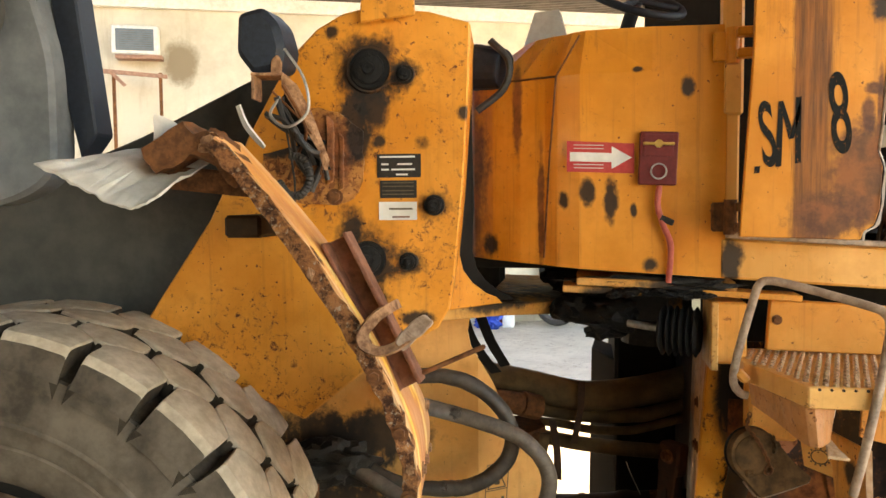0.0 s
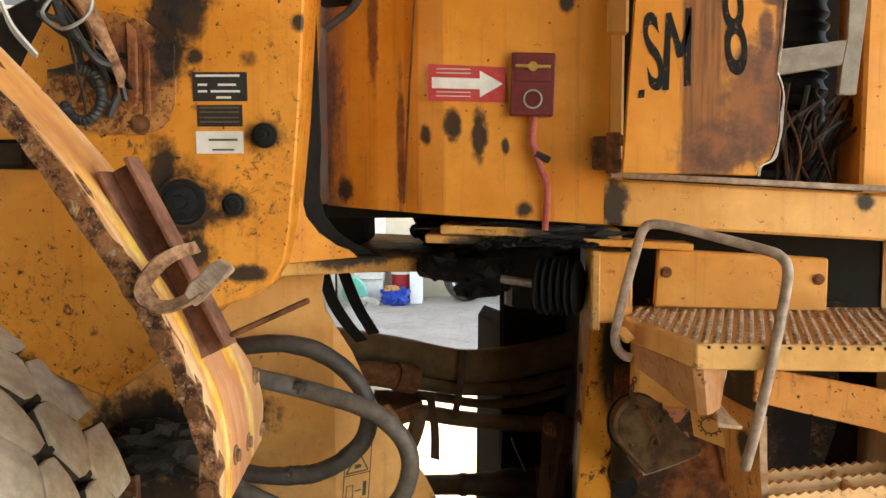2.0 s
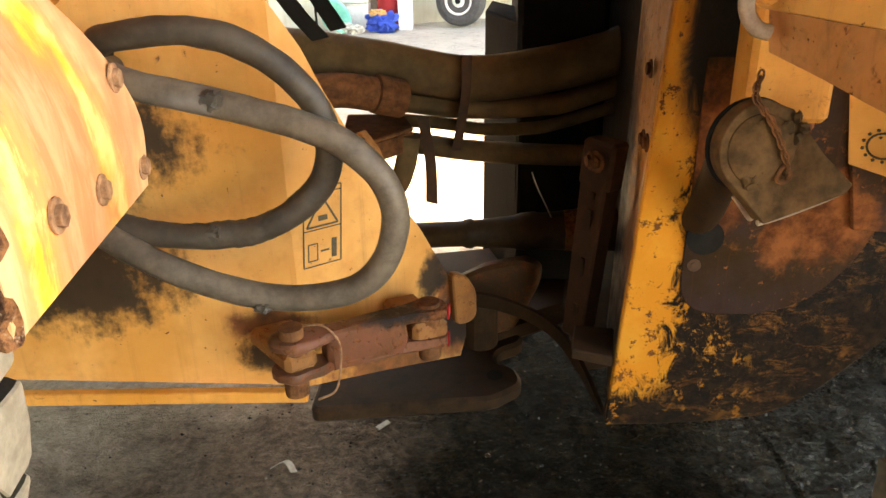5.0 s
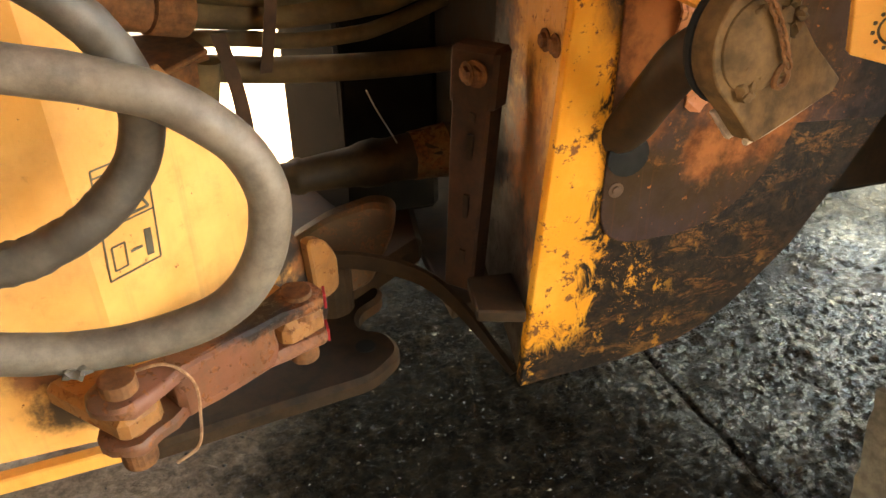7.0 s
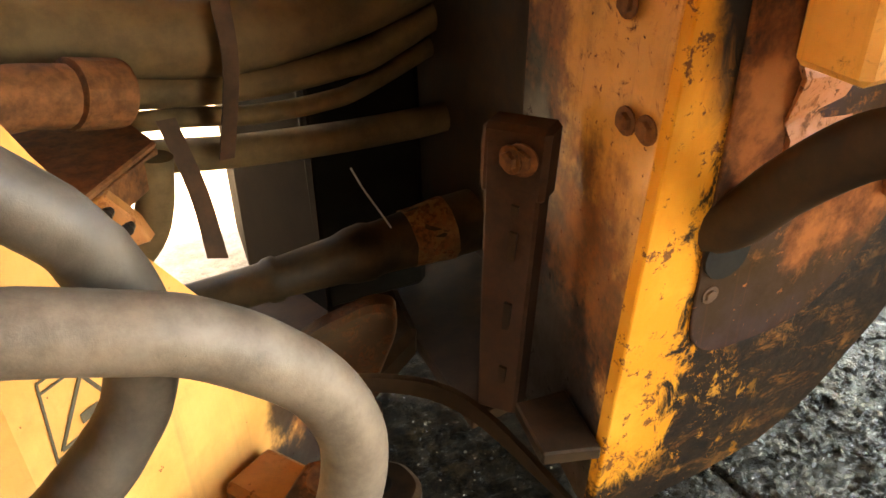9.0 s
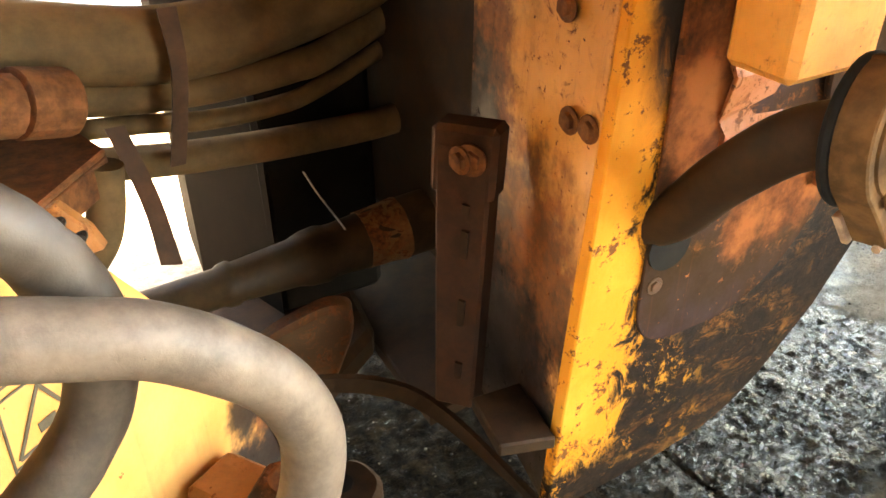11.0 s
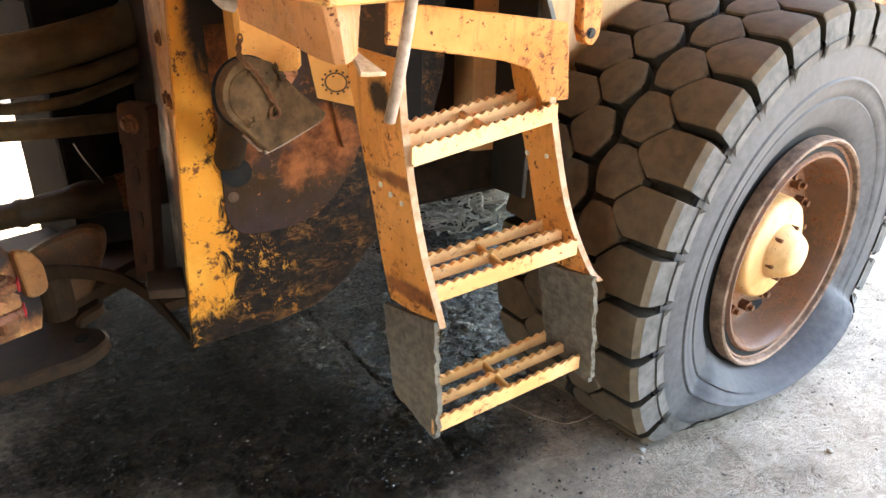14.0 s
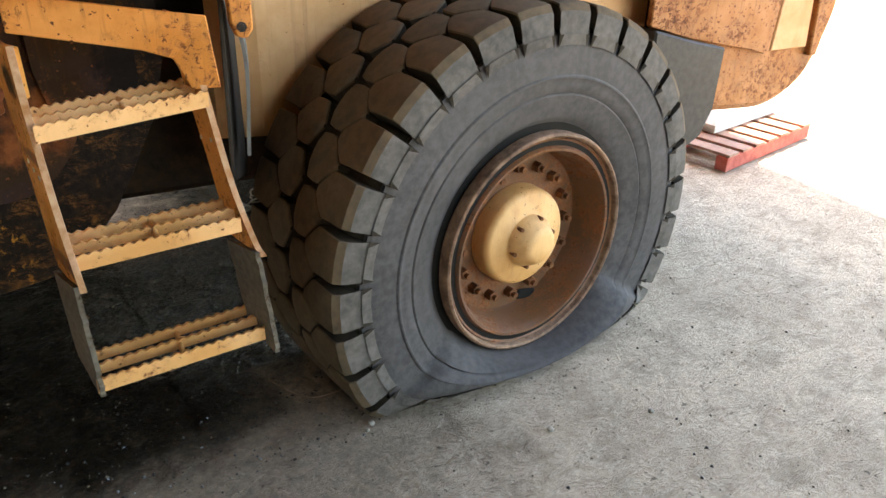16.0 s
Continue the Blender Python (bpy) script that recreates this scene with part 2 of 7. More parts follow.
def cracked_hose(name, tone):
    """Perished rubber under dust: grey brown, with dark cracks and worn patches."""
    n = Nodes(name)
    a, b = n.noise(16, 8, 0.7), n.noise(4.5, 5, 0.65)
    col = n.mix(n.band(a, 0.3, 0.7), tuple(c * tone for c in (0.07, 0.053, 0.039)), tuple(c * tone for c in (0.165, 0.127, 0.094)))
    col = n.mix(n.band(b, 0.5, 0.75, 0, 0.7), col, (0.035, 0.028, 0.022))
    col = n.mix(n.band(n.noise(3.0, 4), 0.6, 0.7, 0, 0.5), col, tuple(c * tone for c in (0.26, 0.24, 0.23)))
    crack = n.maths("MULTIPLY", n.band(n.noise(30, 6, 0.7, n.stretch(1, 1, 3), 1.5), 0.66, 0.69), n.band(n.noise(4, 3), 0.5, 0.6))
    col = n.mix(crack, col, (0.02, 0.016, 0.013))
    return n.finish(col, 0.55, 0.0, n.maths("SUBTRACT", a, crack), 0.35, 0.004, 0.4)


mat_rust_pale = simple("pale rusty scale", (0.085, 0.03, 0.013), (0.52, 0.28, 0.15), 45, 0.85, bump=0.9, big=14, distance=0.008)


def scale_material():
    """Layers of rust scale: dark pits, orange bloom, and pale flakes."""
    n = Nodes("layered rust scale")
    a, b, c = n.noise(28, 8, 0.75), n.noise(60, 6, 0.7), n.noise(9, 6, 0.7)
    col = n.mix(n.band(a, 0.4, 0.6), (0.05, 0.019, 0.01), (0.34, 0.14, 0.055))
    col = n.mix(n.band(c, 0.52, 0.66, 0, 0.8), col, (0.5, 0.22, 0.08))
    col = n.mix(n.band(b, 0.56, 0.66, 0, 0.75), col, (0.44, 0.33, 0.24))
    return n.finish(col, 0.85, 0.0, n.maths("ADD", a, b), 0.9, 0.008, 0.2)


mat_scale = scale_material()
mat_channel = simple("worn red brown rust", (0.075, 0.026, 0.014), (0.3, 0.13, 0.08), 22, 0.75, bump=0.6, big=7)
mat_brown = simple("oily brown steel", (0.014, 0.009, 0.006), (0.06, 0.032, 0.016), 20, 0.6, spec=0.12)
mat_brown_rust = simple("brown dusty steel", (0.035, 0.021, 0.014), (0.12, 0.06, 0.032), 14, 0.75, spec=0.25)
mat_mount = paint("oily mounting paint", (0.6, 0.27, 0.06), 0.6, 0.9, [((0.86, 2.9, 1.96), (0.16, 0.3, 0.06)), ((0.6, 2.9, 1.92), (0.1, 0.3, 0.04)), ((0.2, 3.0, 1.88), (0.16, 0.4, 0.05)), ((0.6, 3.5, 1.88), (0.5, 0.35, 0.2))], streak=0.4)
mat_corroded = paint("corroded mounting paint", (0.48, 0.19, 0.045), 1.1, 0.6, [((-0.24, 2.6, 2.5), (0.05, 0.3, 0.12)), ((-0.5, 2.6, 2.46), (0.1, 0.3, 0.05))], streak=0.5, rusted=[((-0.33, 2.6, 2.44), (0.1, 0.3, 0.14))])
mat_cheek = paint("dirty cheek paint", (0.12, 0.055, 0.016), 0.7, 1.0, streak=0.5)
mat_rear_lug = paint("dirty lug paint", (0.33, 0.125, 0.032), 0.8, 1.1, streak=0.4)
mat_shaft = simple("greasy brown shaft", (0.016, 0.0095, 0.0045), (0.07, 0.04, 0.016), 18, 0.6, big=6, spec=0.2)
mat_shaft_band = paint("greasy shaft paint", (0.24, 0.11, 0.022), 1.3, 1.3, streak=0.6)
mat_flake = paint("flaking orange paint", (0.36, 0.11, 0.032), 0.85, 0.6, streak=0.3)
mat_recess = paint("brown peeled primer", (0.046, 0.024, 0.011), 0.5, 0.9, [((1.75, 3.1, 1.2), (0.2, 0.3, 0.4))], streak=0.6, rough=0.85, spec=0.06, rusted=[((1.37, 3.1, 1.12), (0.12, 0.3, 0.12)), ((1.13, 3.1, 1.3), (0.09, 0.3, 0.2)), ((1.27, 3.1, 1.05), (0.05, 0.3, 0.07))])
mat_black = simple("black grease", (0.008, 0.007, 0.006), (0.03, 0.026, 0.022), 60, 0.5, bump=0.8, distance=0.01, spec=0.2)
# Near black: dark steel parts, and blocks whose colour stands in for shade.
mat_dark = simple("near black steel and shade", (0.006, 0.0055, 0.005), (0.02, 0.017, 0.014), 15, 0.85, spec=0.15)
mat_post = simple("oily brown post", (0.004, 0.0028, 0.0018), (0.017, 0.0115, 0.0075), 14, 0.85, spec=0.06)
mat_plastic = simple("black plastic", (0.012, 0.014, 0.018), (0.022, 0.029, 0.042), 50, 0.5, bump=0.1, spec=0.2)
mat_hose = cracked_hose("cracked dusty hose", 1.0)
mat_hose_oily = cracked_hose("cracked oily hose", 0.5)
mat_hose_dark = simple("black rubber hose", (0.018, 0.017, 0.016), (0.06, 0.055, 0.05), 30, 0.5)
mat_hose_tan = simple("oily tan hose", (0.07, 0.047, 0.025), (0.21, 0.135, 0.065), 12, 0.7, spec=0.1)
mat_gun = simple("dark grey boom paint", (0.03, 0.03, 0.026), (0.085, 0.08, 0.068), 12, 0.6)
mat_link = simple("dusty blue grey paint", (0.09, 0.098, 0.1), (0.22, 0.225, 0.22), 7, 0.55, big=1.5)
mat_pin = simple("wet black grease", (0.003, 0.003, 0.003), (0.012, 0.011, 0.01), 70, 0.55, bump=1.0, distance=0.008, spec=0.2)
mat_bellows = simple("matt black rubber", (0.006, 0.006, 0.006), (0.02, 0.019, 0.018), 40, 0.8, spec=0.1)
mat_grille = simple("dark blue grey grille", (0.1, 0.14, 0.16), (0.17, 0.22, 0.24), 30, 0.6)
mat_plate = simple("faded red plate", (0.42, 0.035, 0.035), (0.56, 0.075, 0.07), 40, 0.5)
mat_guard = simple("dusty grey sheet", (0.025, 0.02, 0.016), (0.06, 0.05, 0.04), 12, 0.8, spec=0.15)
mat_grey = simple("grey worn paint", (0.1, 0.1, 0.095), (0.22, 0.215, 0.2), 10, 0.55)
mat_rail = simple("worn grey brown rail", (0.13, 0.07, 0.042), (0.5, 0.36, 0.26), 26, 0.55, big=6)
mat_tread = simple("dusty tread rubber", (0.062, 0.043, 0.026), (0.135, 0.094, 0.056), 22, 0.85, big=3, spec=0.2)
mat_side = simple("grey side rubber", (0.04, 0.036, 0.034), (0.095, 0.086, 0.082), 30, 0.7, big=3, spec=0.2)
mat_shoulder = simple("worn shoulder rubber", (0.05, 0.044, 0.038), (0.14, 0.122, 0.105), 26, 0.8, big=5, spec=0.2)
# Groove colours: dirt, darkened further for the shade between the blocks.
mat_groove_front = simple("pale dirt and shade in the tread", (0.03, 0.023, 0.016), (0.085, 0.066, 0.046), 30, 0.9, spec=0.1)
mat_groove = simple("dirt and shade in the tread", (0.014, 0.011, 0.008), (0.045, 0.035, 0.024), 30, 0.9, spec=0.1)
mat_tread_front = simple("pale dusty rubber", (0.31, 0.245, 0.172), (0.56, 0.455, 0.33), 25, 0.85, big=4)
mat_side_front = simple("dusty brown side rubber", (0.045, 0.035, 0.026), (0.19, 0.15, 0.11), 9, 0.85, big=3, spec=0.15)
mat_rim = paint("rusty rim paint", (0.14, 0.058, 0.02), 1.0, 1.1, streak=0.5)
mat_rust_ring = simple("worn rust ring", (0.06, 0.026, 0.012), (0.34, 0.2, 0.125), 24, 0.75, bump=0.8, big=7, distance=0.006)
mat_hub = paint("hub paint", (0.64, 0.32, 0.1), 0.3, 0.5)
mat_white = simple("dirty white", (0.55, 0.53, 0.47), (0.8, 0.78, 0.72), 15, 0.6)
mat_bright = simple("clean white foam", (0.78, 0.78, 0.77), (0.86, 0.86, 0.85), 15, 0.7)
mat_rope = simple("dirty pale rope", (0.2, 0.175, 0.14), (0.42, 0.38, 0.31), 40, 0.8)
mat_sheet = simple("crumpled pale sheet", (0.42, 0.38, 0.32), (0.68, 0.63, 0.55), 8, 0.7)
mat_red = simple("red plate", (0.3, 0.012, 0.016), (0.42, 0.025, 0.03), 40, 0.5)
mat_darkred = simple("dark red box", (0.1, 0.012, 0.012), (0.17, 0.022, 0.02), 40, 0.5)
mat_redhose = simple("faded red hose", (0.3, 0.05, 0.04), (0.5, 0.12, 0.09), 60, 0.55)
mat_brass = simple("brass", (0.4, 0.24, 0.06), (0.65, 0.42, 0.13), 40, 0.4, metal=0.8)
mat_steel = simple("worn bare steel", (0.2, 0.19, 0.17), (0.45, 0.43, 0.4), 40, 0.45, metal=0.6)
mat_ink = simple("black stencil ink", (0.012, 0.011, 0.01), (0.04, 0.03, 0.022), 60, 0.6)
mat_frame = simple("worn grey frame paint", (0.2, 0.165, 0.125), (0.36, 0.31, 0.245), 22, 0.65, big=5)
mat_tear = simple("bright torn metal", (0.5, 0.42, 0.35), (0.78, 0.7, 0.62), 30, 0.5)


def stencil_material():
    """Black ink rubbed through to the orange paint."""
    n = Nodes("worn stencil ink")
    a = n.noise(70, 7, 0.7)
    worn = n.maths("MAXIMUM", n.band(a, 0.58, 0.66), n.band(n.noise(14, 6, 0.7), 0.62, 0.7))
    return n.finish(n.mix(n.maths("MULTIPLY", worn, 0.75), (0.014, 0.014, 0.013), (0.42, 0.14, 0.025)), 0.75, 0.0, a, 0.2, 0.002, 0.1)


mat_stencil = stencil_material()
mat_line = simple("grey print", (0.06, 0.05, 0.035), (0.13, 0.1, 0.06), 60, 0.6)
mat_redpaint = paint("faded orange red paint", (0.2, 0.062, 0.026), 1.4, 1.4, streak=0.5, spots=[((0.36, 3.05, 0.9), (0.12, 0.12, 0.05))])
def wall_material():
    n = Nodes("cream wall plaster")
    a, b = n.noise(1.2, 7, 0.65), n.noise(9, 6, 0.7)
    run = n.noise(1.6, 6, 0.65, n.stretch(3, 3, 0.35))
    col = n.mix(n.band(a, 0.3, 0.7), (0.46, 0.41, 0.31), (0.62, 0.565, 0.44))
    col = n.mix(n.band(run, 0.52, 0.75, 0, 0.5), col, (0.36, 0.3, 0.2))
    wob = n.maths("MULTIPLY", n.maths("SUBTRACT", n.noise(6, 6, 0.7), 0.5), 0.8)
    col = n.mix(n.spot((-6.16, 12.2, 4.62), (0.3, 0.5, 0.42), wob), col, (0.24, 0.19, 0.12))
    return n.finish(col, 0.85, 0.0, b, 0.2)


mat_wall = wall_material()
mat_clad = simple("dark corrugated sheet", (0.05, 0.042, 0.035), (0.13, 0.105, 0.085), 3, 0.7)
mat_blue = simple("blue plastic", (0.01, 0.035, 0.25), (0.02, 0.07, 0.4), 20, 0.4)
mat_green = simple("mint plastic", (0.1, 0.4, 0.3), (0.2, 0.55, 0.42), 20, 0.5)
mat_pallet = simple("red painted wood", (0.25, 0.04, 0.03), (0.5, 0.14, 0.1), 18, 0.8)
mat_pallet_top = simple("worn pallet wood", (0.2, 0.1, 0.07), (0.42, 0.25, 0.17), 18, 0.8)



def grit_material():
    """Crumbs, each of its own tone, some of them wet."""
    n = Nodes("grit")
    rnd = n.tree.nodes.new("ShaderNodeNewGeometry").outputs["Random Per Island"]
    col = n.mix(n.band(rnd, 0.75, 1.0), (0.015, 0.011, 0.008), (0.22, 0.18, 0.13))
    return n.finish(col, n.band(rnd, 0.0, 0.6, 0.2, 0.8), 0.0, n.noise(300, 3), 0.4, 0.002)


mat_grit = grit_material()


def floor_material():
    """Dirty concrete, with a wide wet patch of old oil and sludge beneath the machine."""
    n = Nodes("dirty concrete")
    fine, mid, big = n.noise(210, 4, 0.7), n.noise(55, 10, 0.8), n.noise(1.1, 5)
    clod = n.noise(24, 8, 0.75)
    pits = n.band(n.noise(36, 5, 0.65), 0.6, 0.66)
    col = n.mix(n.band(mid, 0.35, 0.66), (0.4, 0.315, 0.232), (0.6, 0.485, 0.365))
    col = n.mix(n.band(big, 0.4, 0.65, 0, 0.5), col, (0.34, 0.26, 0.19))
    col = n.mix(n.band(n.noise(5, 9, 0.75), 0.45, 0.7, 0, 0.65), col, (0.22, 0.17, 0.125))
    # Far floor made paler, standing in for the stronger daylight there.
    away = n.put("ShaderNodeSeparateXYZ", Vector=n.pos).outputs[1]
    col = n.mix(n.band(away, 8.0, 9.5, 0.0, 0.85), col, n.mix(n.band(big, 0.35, 0.65), (0.52, 0.455, 0.385), (0.66, 0.59, 0.5)))
    line = n.noise(1.7, 7, 0.65, warp=0.6)
    crack = n.band(n.maths("ABSOLUTE", n.maths("SUBTRACT", line, 0.5)), 0.0, 0.0035, 1.0, 0.0)
    crack = n.maths("MULTIPLY", crack, n.band(n.noise(1.3, 3), 0.48, 0.55))
    col = n.mix(n.maths("MULTIPLY", crack, 0.8), col, (0.06, 0.05, 0.04))
    col = n.mix(n.maths("MULTIPLY", pits, n.band(n.noise(3, 6, 0.65), 0.45, 0.6)), col, (0.11, 0.09, 0.072))
    smudge = n.noise(7, 8, 0.65, n.stretch(1.0, 1.7, 1.0), 1.2)
    col = n.mix(n.band(smudge, 0.54, 0.62, 0, 0.35), col, (0.2, 0.155, 0.11))
    wob = n.maths("MULTIPLY", n.maths("SUBTRACT", n.noise(3.2, 9, 0.75), 0.5), 1.2)
    dirt = n.maths("MAXIMUM", n.spot((0.4, 3.1, 0), (1.7, 1.3, 1.0), wob), n.maths("MULTIPLY", n.spot((1.3, 2.35, 0), (1.5, 0.8, 1.0), wob), 0.7))
    col = n.mix(n.maths("MULTIPLY", dirt, 0.9), col, n.mix(n.band(clod, 0.35, 0.65), (0.04, 0.027, 0.017), (0.17, 0.12, 0.08)))
    oil = n.spot((0.85, 3.45, 0), (0.75, 0.5, 1.0), wob)
    for centre, radius in (((1.5, 3.95, 0), (1.5, 1.0, 1.0)), ((1.45, 3.0, 0), (0.75, 0.5, 1.0)), ((2.7, 4.6, 0), (1.2, 1.0, 1.0)), ((2.0, 3.5, 0), (0.85, 0.75, 1.0)), ((0.75, 4.5, 0), (0.6, 0.7, 1.0))):
        oil = n.maths("MAXIMUM", oil, n.spot(centre, radius, wob))
    sludge = n.mix(n.band(clod, 0.36, 0.66), (0.004, 0.003, 0.002), (0.03, 0.0195, 0.011))
    sludge = n.mix(n.band(n.noise(7, 6, 0.7), 0.55, 0.7, 0, 0.6), sludge, (0.09, 0.062, 0.036))
    col = n.mix(oil, col, sludge)
    flakes = n.maths("MULTIPLY", oil, n.maths("MULTIPLY", n.band(n.noise(120, 2, 0.5), 0.72, 0.74), n.band(n.noise(2.5, 4), 0.45, 0.65)))
    col = n.mix(n.maths("MULTIPLY", flakes, 0.5), col, (0.24, 0.195, 0.14))
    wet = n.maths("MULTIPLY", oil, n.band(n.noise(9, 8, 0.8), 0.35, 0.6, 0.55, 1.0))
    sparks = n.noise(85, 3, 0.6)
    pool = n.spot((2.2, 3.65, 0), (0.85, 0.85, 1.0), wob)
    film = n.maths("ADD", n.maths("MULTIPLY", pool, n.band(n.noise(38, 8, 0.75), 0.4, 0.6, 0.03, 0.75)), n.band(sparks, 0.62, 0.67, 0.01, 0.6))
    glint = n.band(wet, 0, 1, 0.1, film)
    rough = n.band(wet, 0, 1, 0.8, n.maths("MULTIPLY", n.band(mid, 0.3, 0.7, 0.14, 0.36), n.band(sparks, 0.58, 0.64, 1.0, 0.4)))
    bump = n.maths("ADD", n.maths("MULTIPLY", fine, 0.25), n.maths("SUBTRACT", n.maths("ADD", mid, n.maths("MULTIPLY", n.noise(90, 4, 0.7), 0.7)), n.maths("MULTIPLY", pits, 0.5)))
    bump = n.maths("ADD", n.maths("ADD", bump, n.maths("MULTIPLY", clod, 0.4)), n.maths("MULTIPLY", n.band(smudge, 0.42, 0.6), -0.6))
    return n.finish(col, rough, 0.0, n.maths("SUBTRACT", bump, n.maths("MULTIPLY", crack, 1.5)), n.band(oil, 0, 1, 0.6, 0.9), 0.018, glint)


mat_floor = floor_material()


# ---- mesh helpers ----
ZUP = Vector((0, 0, 1))


def vec(p):
    return Vector((p[0], p[1], p[2]))


def part(name, bm, material, parent=None, label="", smooth=False):
    """Links a bmesh as one mesh object, its origin at the middle of its base, under a thing or a part."""
    bmesh.ops.recalc_face_normals(bm, faces=bm.faces)
    me = bpy.data.meshes.new(name)
    co = [v.co for v in bm.verts]
    lo = Vector((min(c.x for c in co), min(c.y for c in co), min(c.z for c in co)))
    hi = Vector((max(c.x for c in co), max(c.y for c in co), max(c.z for c in co)))
    base = Vector(((lo.x + hi.x) / 2, (lo.y + hi.y) / 2, lo.z))
    bmesh.ops.translate(bm, verts=bm.verts, vec=-base)
    bm.to_mesh(me)
    bm.free()
    if smooth:
        for f in me.polygons:
            f.use_smooth = True
        me.set_sharp_from_angle(angle=radians(40 if smooth is True else smooth))
    me.materials.append(material)
    ob = new(name, me)
    ob.location = base
    if parent is not None:
        ob.parent = parent
        ob.matrix_parent_inverse = Matrix.Translation(-place_of(parent))
    if label:
        tagged(ob, label)
    return ob


def place_of(ob):
    return ob.location.copy()


def thing(name, at, label, category, group="", kind=""):
    ob = new(name)
    ob.empty_display_size = 0.1
    ob.location = at
    return tagged(ob, label, category, group, kind)


def soften(bm, width, segments=1, angle=30):
    edges = [e for e in bm.edges if len(e.link_faces) == 2 and e.calc_face_angle(0) > radians(angle)]
    if edges and width > 0:
        bmesh.ops.bevel(bm, geom=edges, offset=width, segments=segments, profile=0.7, affect="EDGES", clamp_overlap=True)
    return bm


def merged(*many):
    """One bmesh of several."""
    out = bmesh.new()
    for bm in many:
        me = bpy.data.meshes.new("temporary")
        bm.to_mesh(me)
        bm.free()
        out.from_mesh(me)
        bpy.data.meshes.remove(me)
    return out


def solid(points, depth, bevel=0.004):
    """A flat outline in space, pushed by the vector depth into a solid."""
    bm = bmesh.new()
    a = [bm.verts.new(vec(p)) for p in points]
    b = [bm.verts.new(vec(p) + Vector(depth)) for p in points]
    bm.faces.new(a)
    bm.faces.new(b[::-1])
    for i in range(len(a)):
        j = (i + 1) % len(a)
        bm.faces.new((a[j], a[i], b[i], b[j]))
    bmesh.ops.recalc_face_normals(bm, faces=bm.faces)
    return soften(bm, bevel)


def box(centre, size, turn=(0, 0, 0), bevel=0.004):
    bm = bmesh.new()
    bmesh.ops.create_cube(bm, size=1.0)
    bmesh.ops.scale(bm, vec=size, verts=bm.verts)
    soften(bm, bevel)
    bmesh.ops.transform(bm, matrix=pose(*centre, *turn), verts=bm.verts)
    return bm


def rod(p, q, r, r2=None, n=20, bevel=0.0):
    """A round bar from p to q."""
    p, q = vec(p), vec(q)
    bm = bmesh.new()
    d = q - p
    bmesh.ops.create_cone(bm, cap_ends=True, segments=n, radius1=r, radius2=r if r2 is None else r2, depth=d.length)
    soften(bm, bevel, 2, 60)
    bmesh.ops.transform(bm, matrix=Matrix.Translation((p + q) / 2) @ d.to_track_quat("Z", "Y").to_matrix().to_4x4(), verts=bm.verts)
    return bm


def curve_points(points, steps=8):
    """A smooth line through points."""
    p = [vec(q) for q in points]
    p = [2 * p[0] - p[1]] + p + [2 * p[-1] - p[-2]]
    out = []
    for i in range(1, len(p) - 2):
        for k in range(steps):
            t = k / steps
            out.append(0.5 * (2 * p[i] + (p[i + 1] - p[i - 1]) * t + (2 * p[i - 1] - 5 * p[i] + 4 * p[i + 1] - p[i + 2]) * t * t
                              + (3 * p[i] - p[i - 1] - 3 * p[i + 1] + p[i + 2]) * t ** 3))
    out.append(p[-2])
    return out


def tube(points, r, n=12, steps=8, smooth=True, wave=0.0, pitch=0.02):
    """A hose or bent pipe through points; wave gives it ribs."""
    line = curve_points(points, steps) if smooth else [vec(q) for q in points]
    bm = bmesh.new()
    rings, side, run = [], None, 0.0
    for i, c in enumerate(line):
        d = (line[min(i + 1, len(line) - 1)] - line[max(i - 1, 0)]).normalized()
        if side is None:
            side = d.orthogonal().normalized()
        side = (side - d * side.dot(d)).normalized()
        other = d.cross(side)
        run += (c - line[max(i - 1, 0)]).length
        rr = r * (1 + wave * math.sin(run / pitch * 2 * math.pi))
        rings.append([bm.verts.new(c + rr * (math.cos(2 * math.pi * k / n) * side + math.sin(2 * math.pi * k / n) * other)) for k in range(n)])
    for a, b in zip(rings, rings[1:]):
        for k in range(n):
            bm.faces.new((a[k], a[(k + 1) % n], b[(k + 1) % n], b[k]))
    bm.faces.new(rings[0][::-1])
    bm.faces.new(rings[-1])
    return bm


def turned(profile, centre, axis, n=48, caps=True):
    """A profile of (along the axis, radius) turned round the axis through centre."""
    q = vec(axis).to_track_quat("Z", "Y").to_matrix().to_4x4()
    bm = bmesh.new()
    rings = []
    for h, r in profile:
        rings.append([bm.verts.new((r * math.cos(2 * math.pi * k / n), r * math.sin(2 * math.pi * k / n), h)) for k in range(n)])
    for a, b in zip(rings, rings[1:]):
        for k in range(n):
            bm.faces.new((a[k], a[(k + 1) % n], b[(k + 1) % n], b[k]))
    for ring in (rings[0], rings[-1]) if caps else ():
        if ring is rings[0] and profile[0][1] > 0.0005 or ring is rings[-1] and profile[-1][1] > 0.0005:
            bm.faces.new(ring)
    bmesh.ops.remove_doubles(bm, verts=bm.verts, dist=0.0004)
    bmesh.ops.transform(bm, matrix=Matrix.Translation(centre) @ q, verts=bm.verts)
    return bm


def bolt(at, axis, r=0.014, h=0.012, washer=True):
    at, axis = vec(at), vec(axis).normalized()
    head = rod(at, at + axis * h, r, n=6, bevel=0.0015)
    return merged(head, rod(at, at + axis * h * 0.3, r * 1.5, n=16)) if washer else head


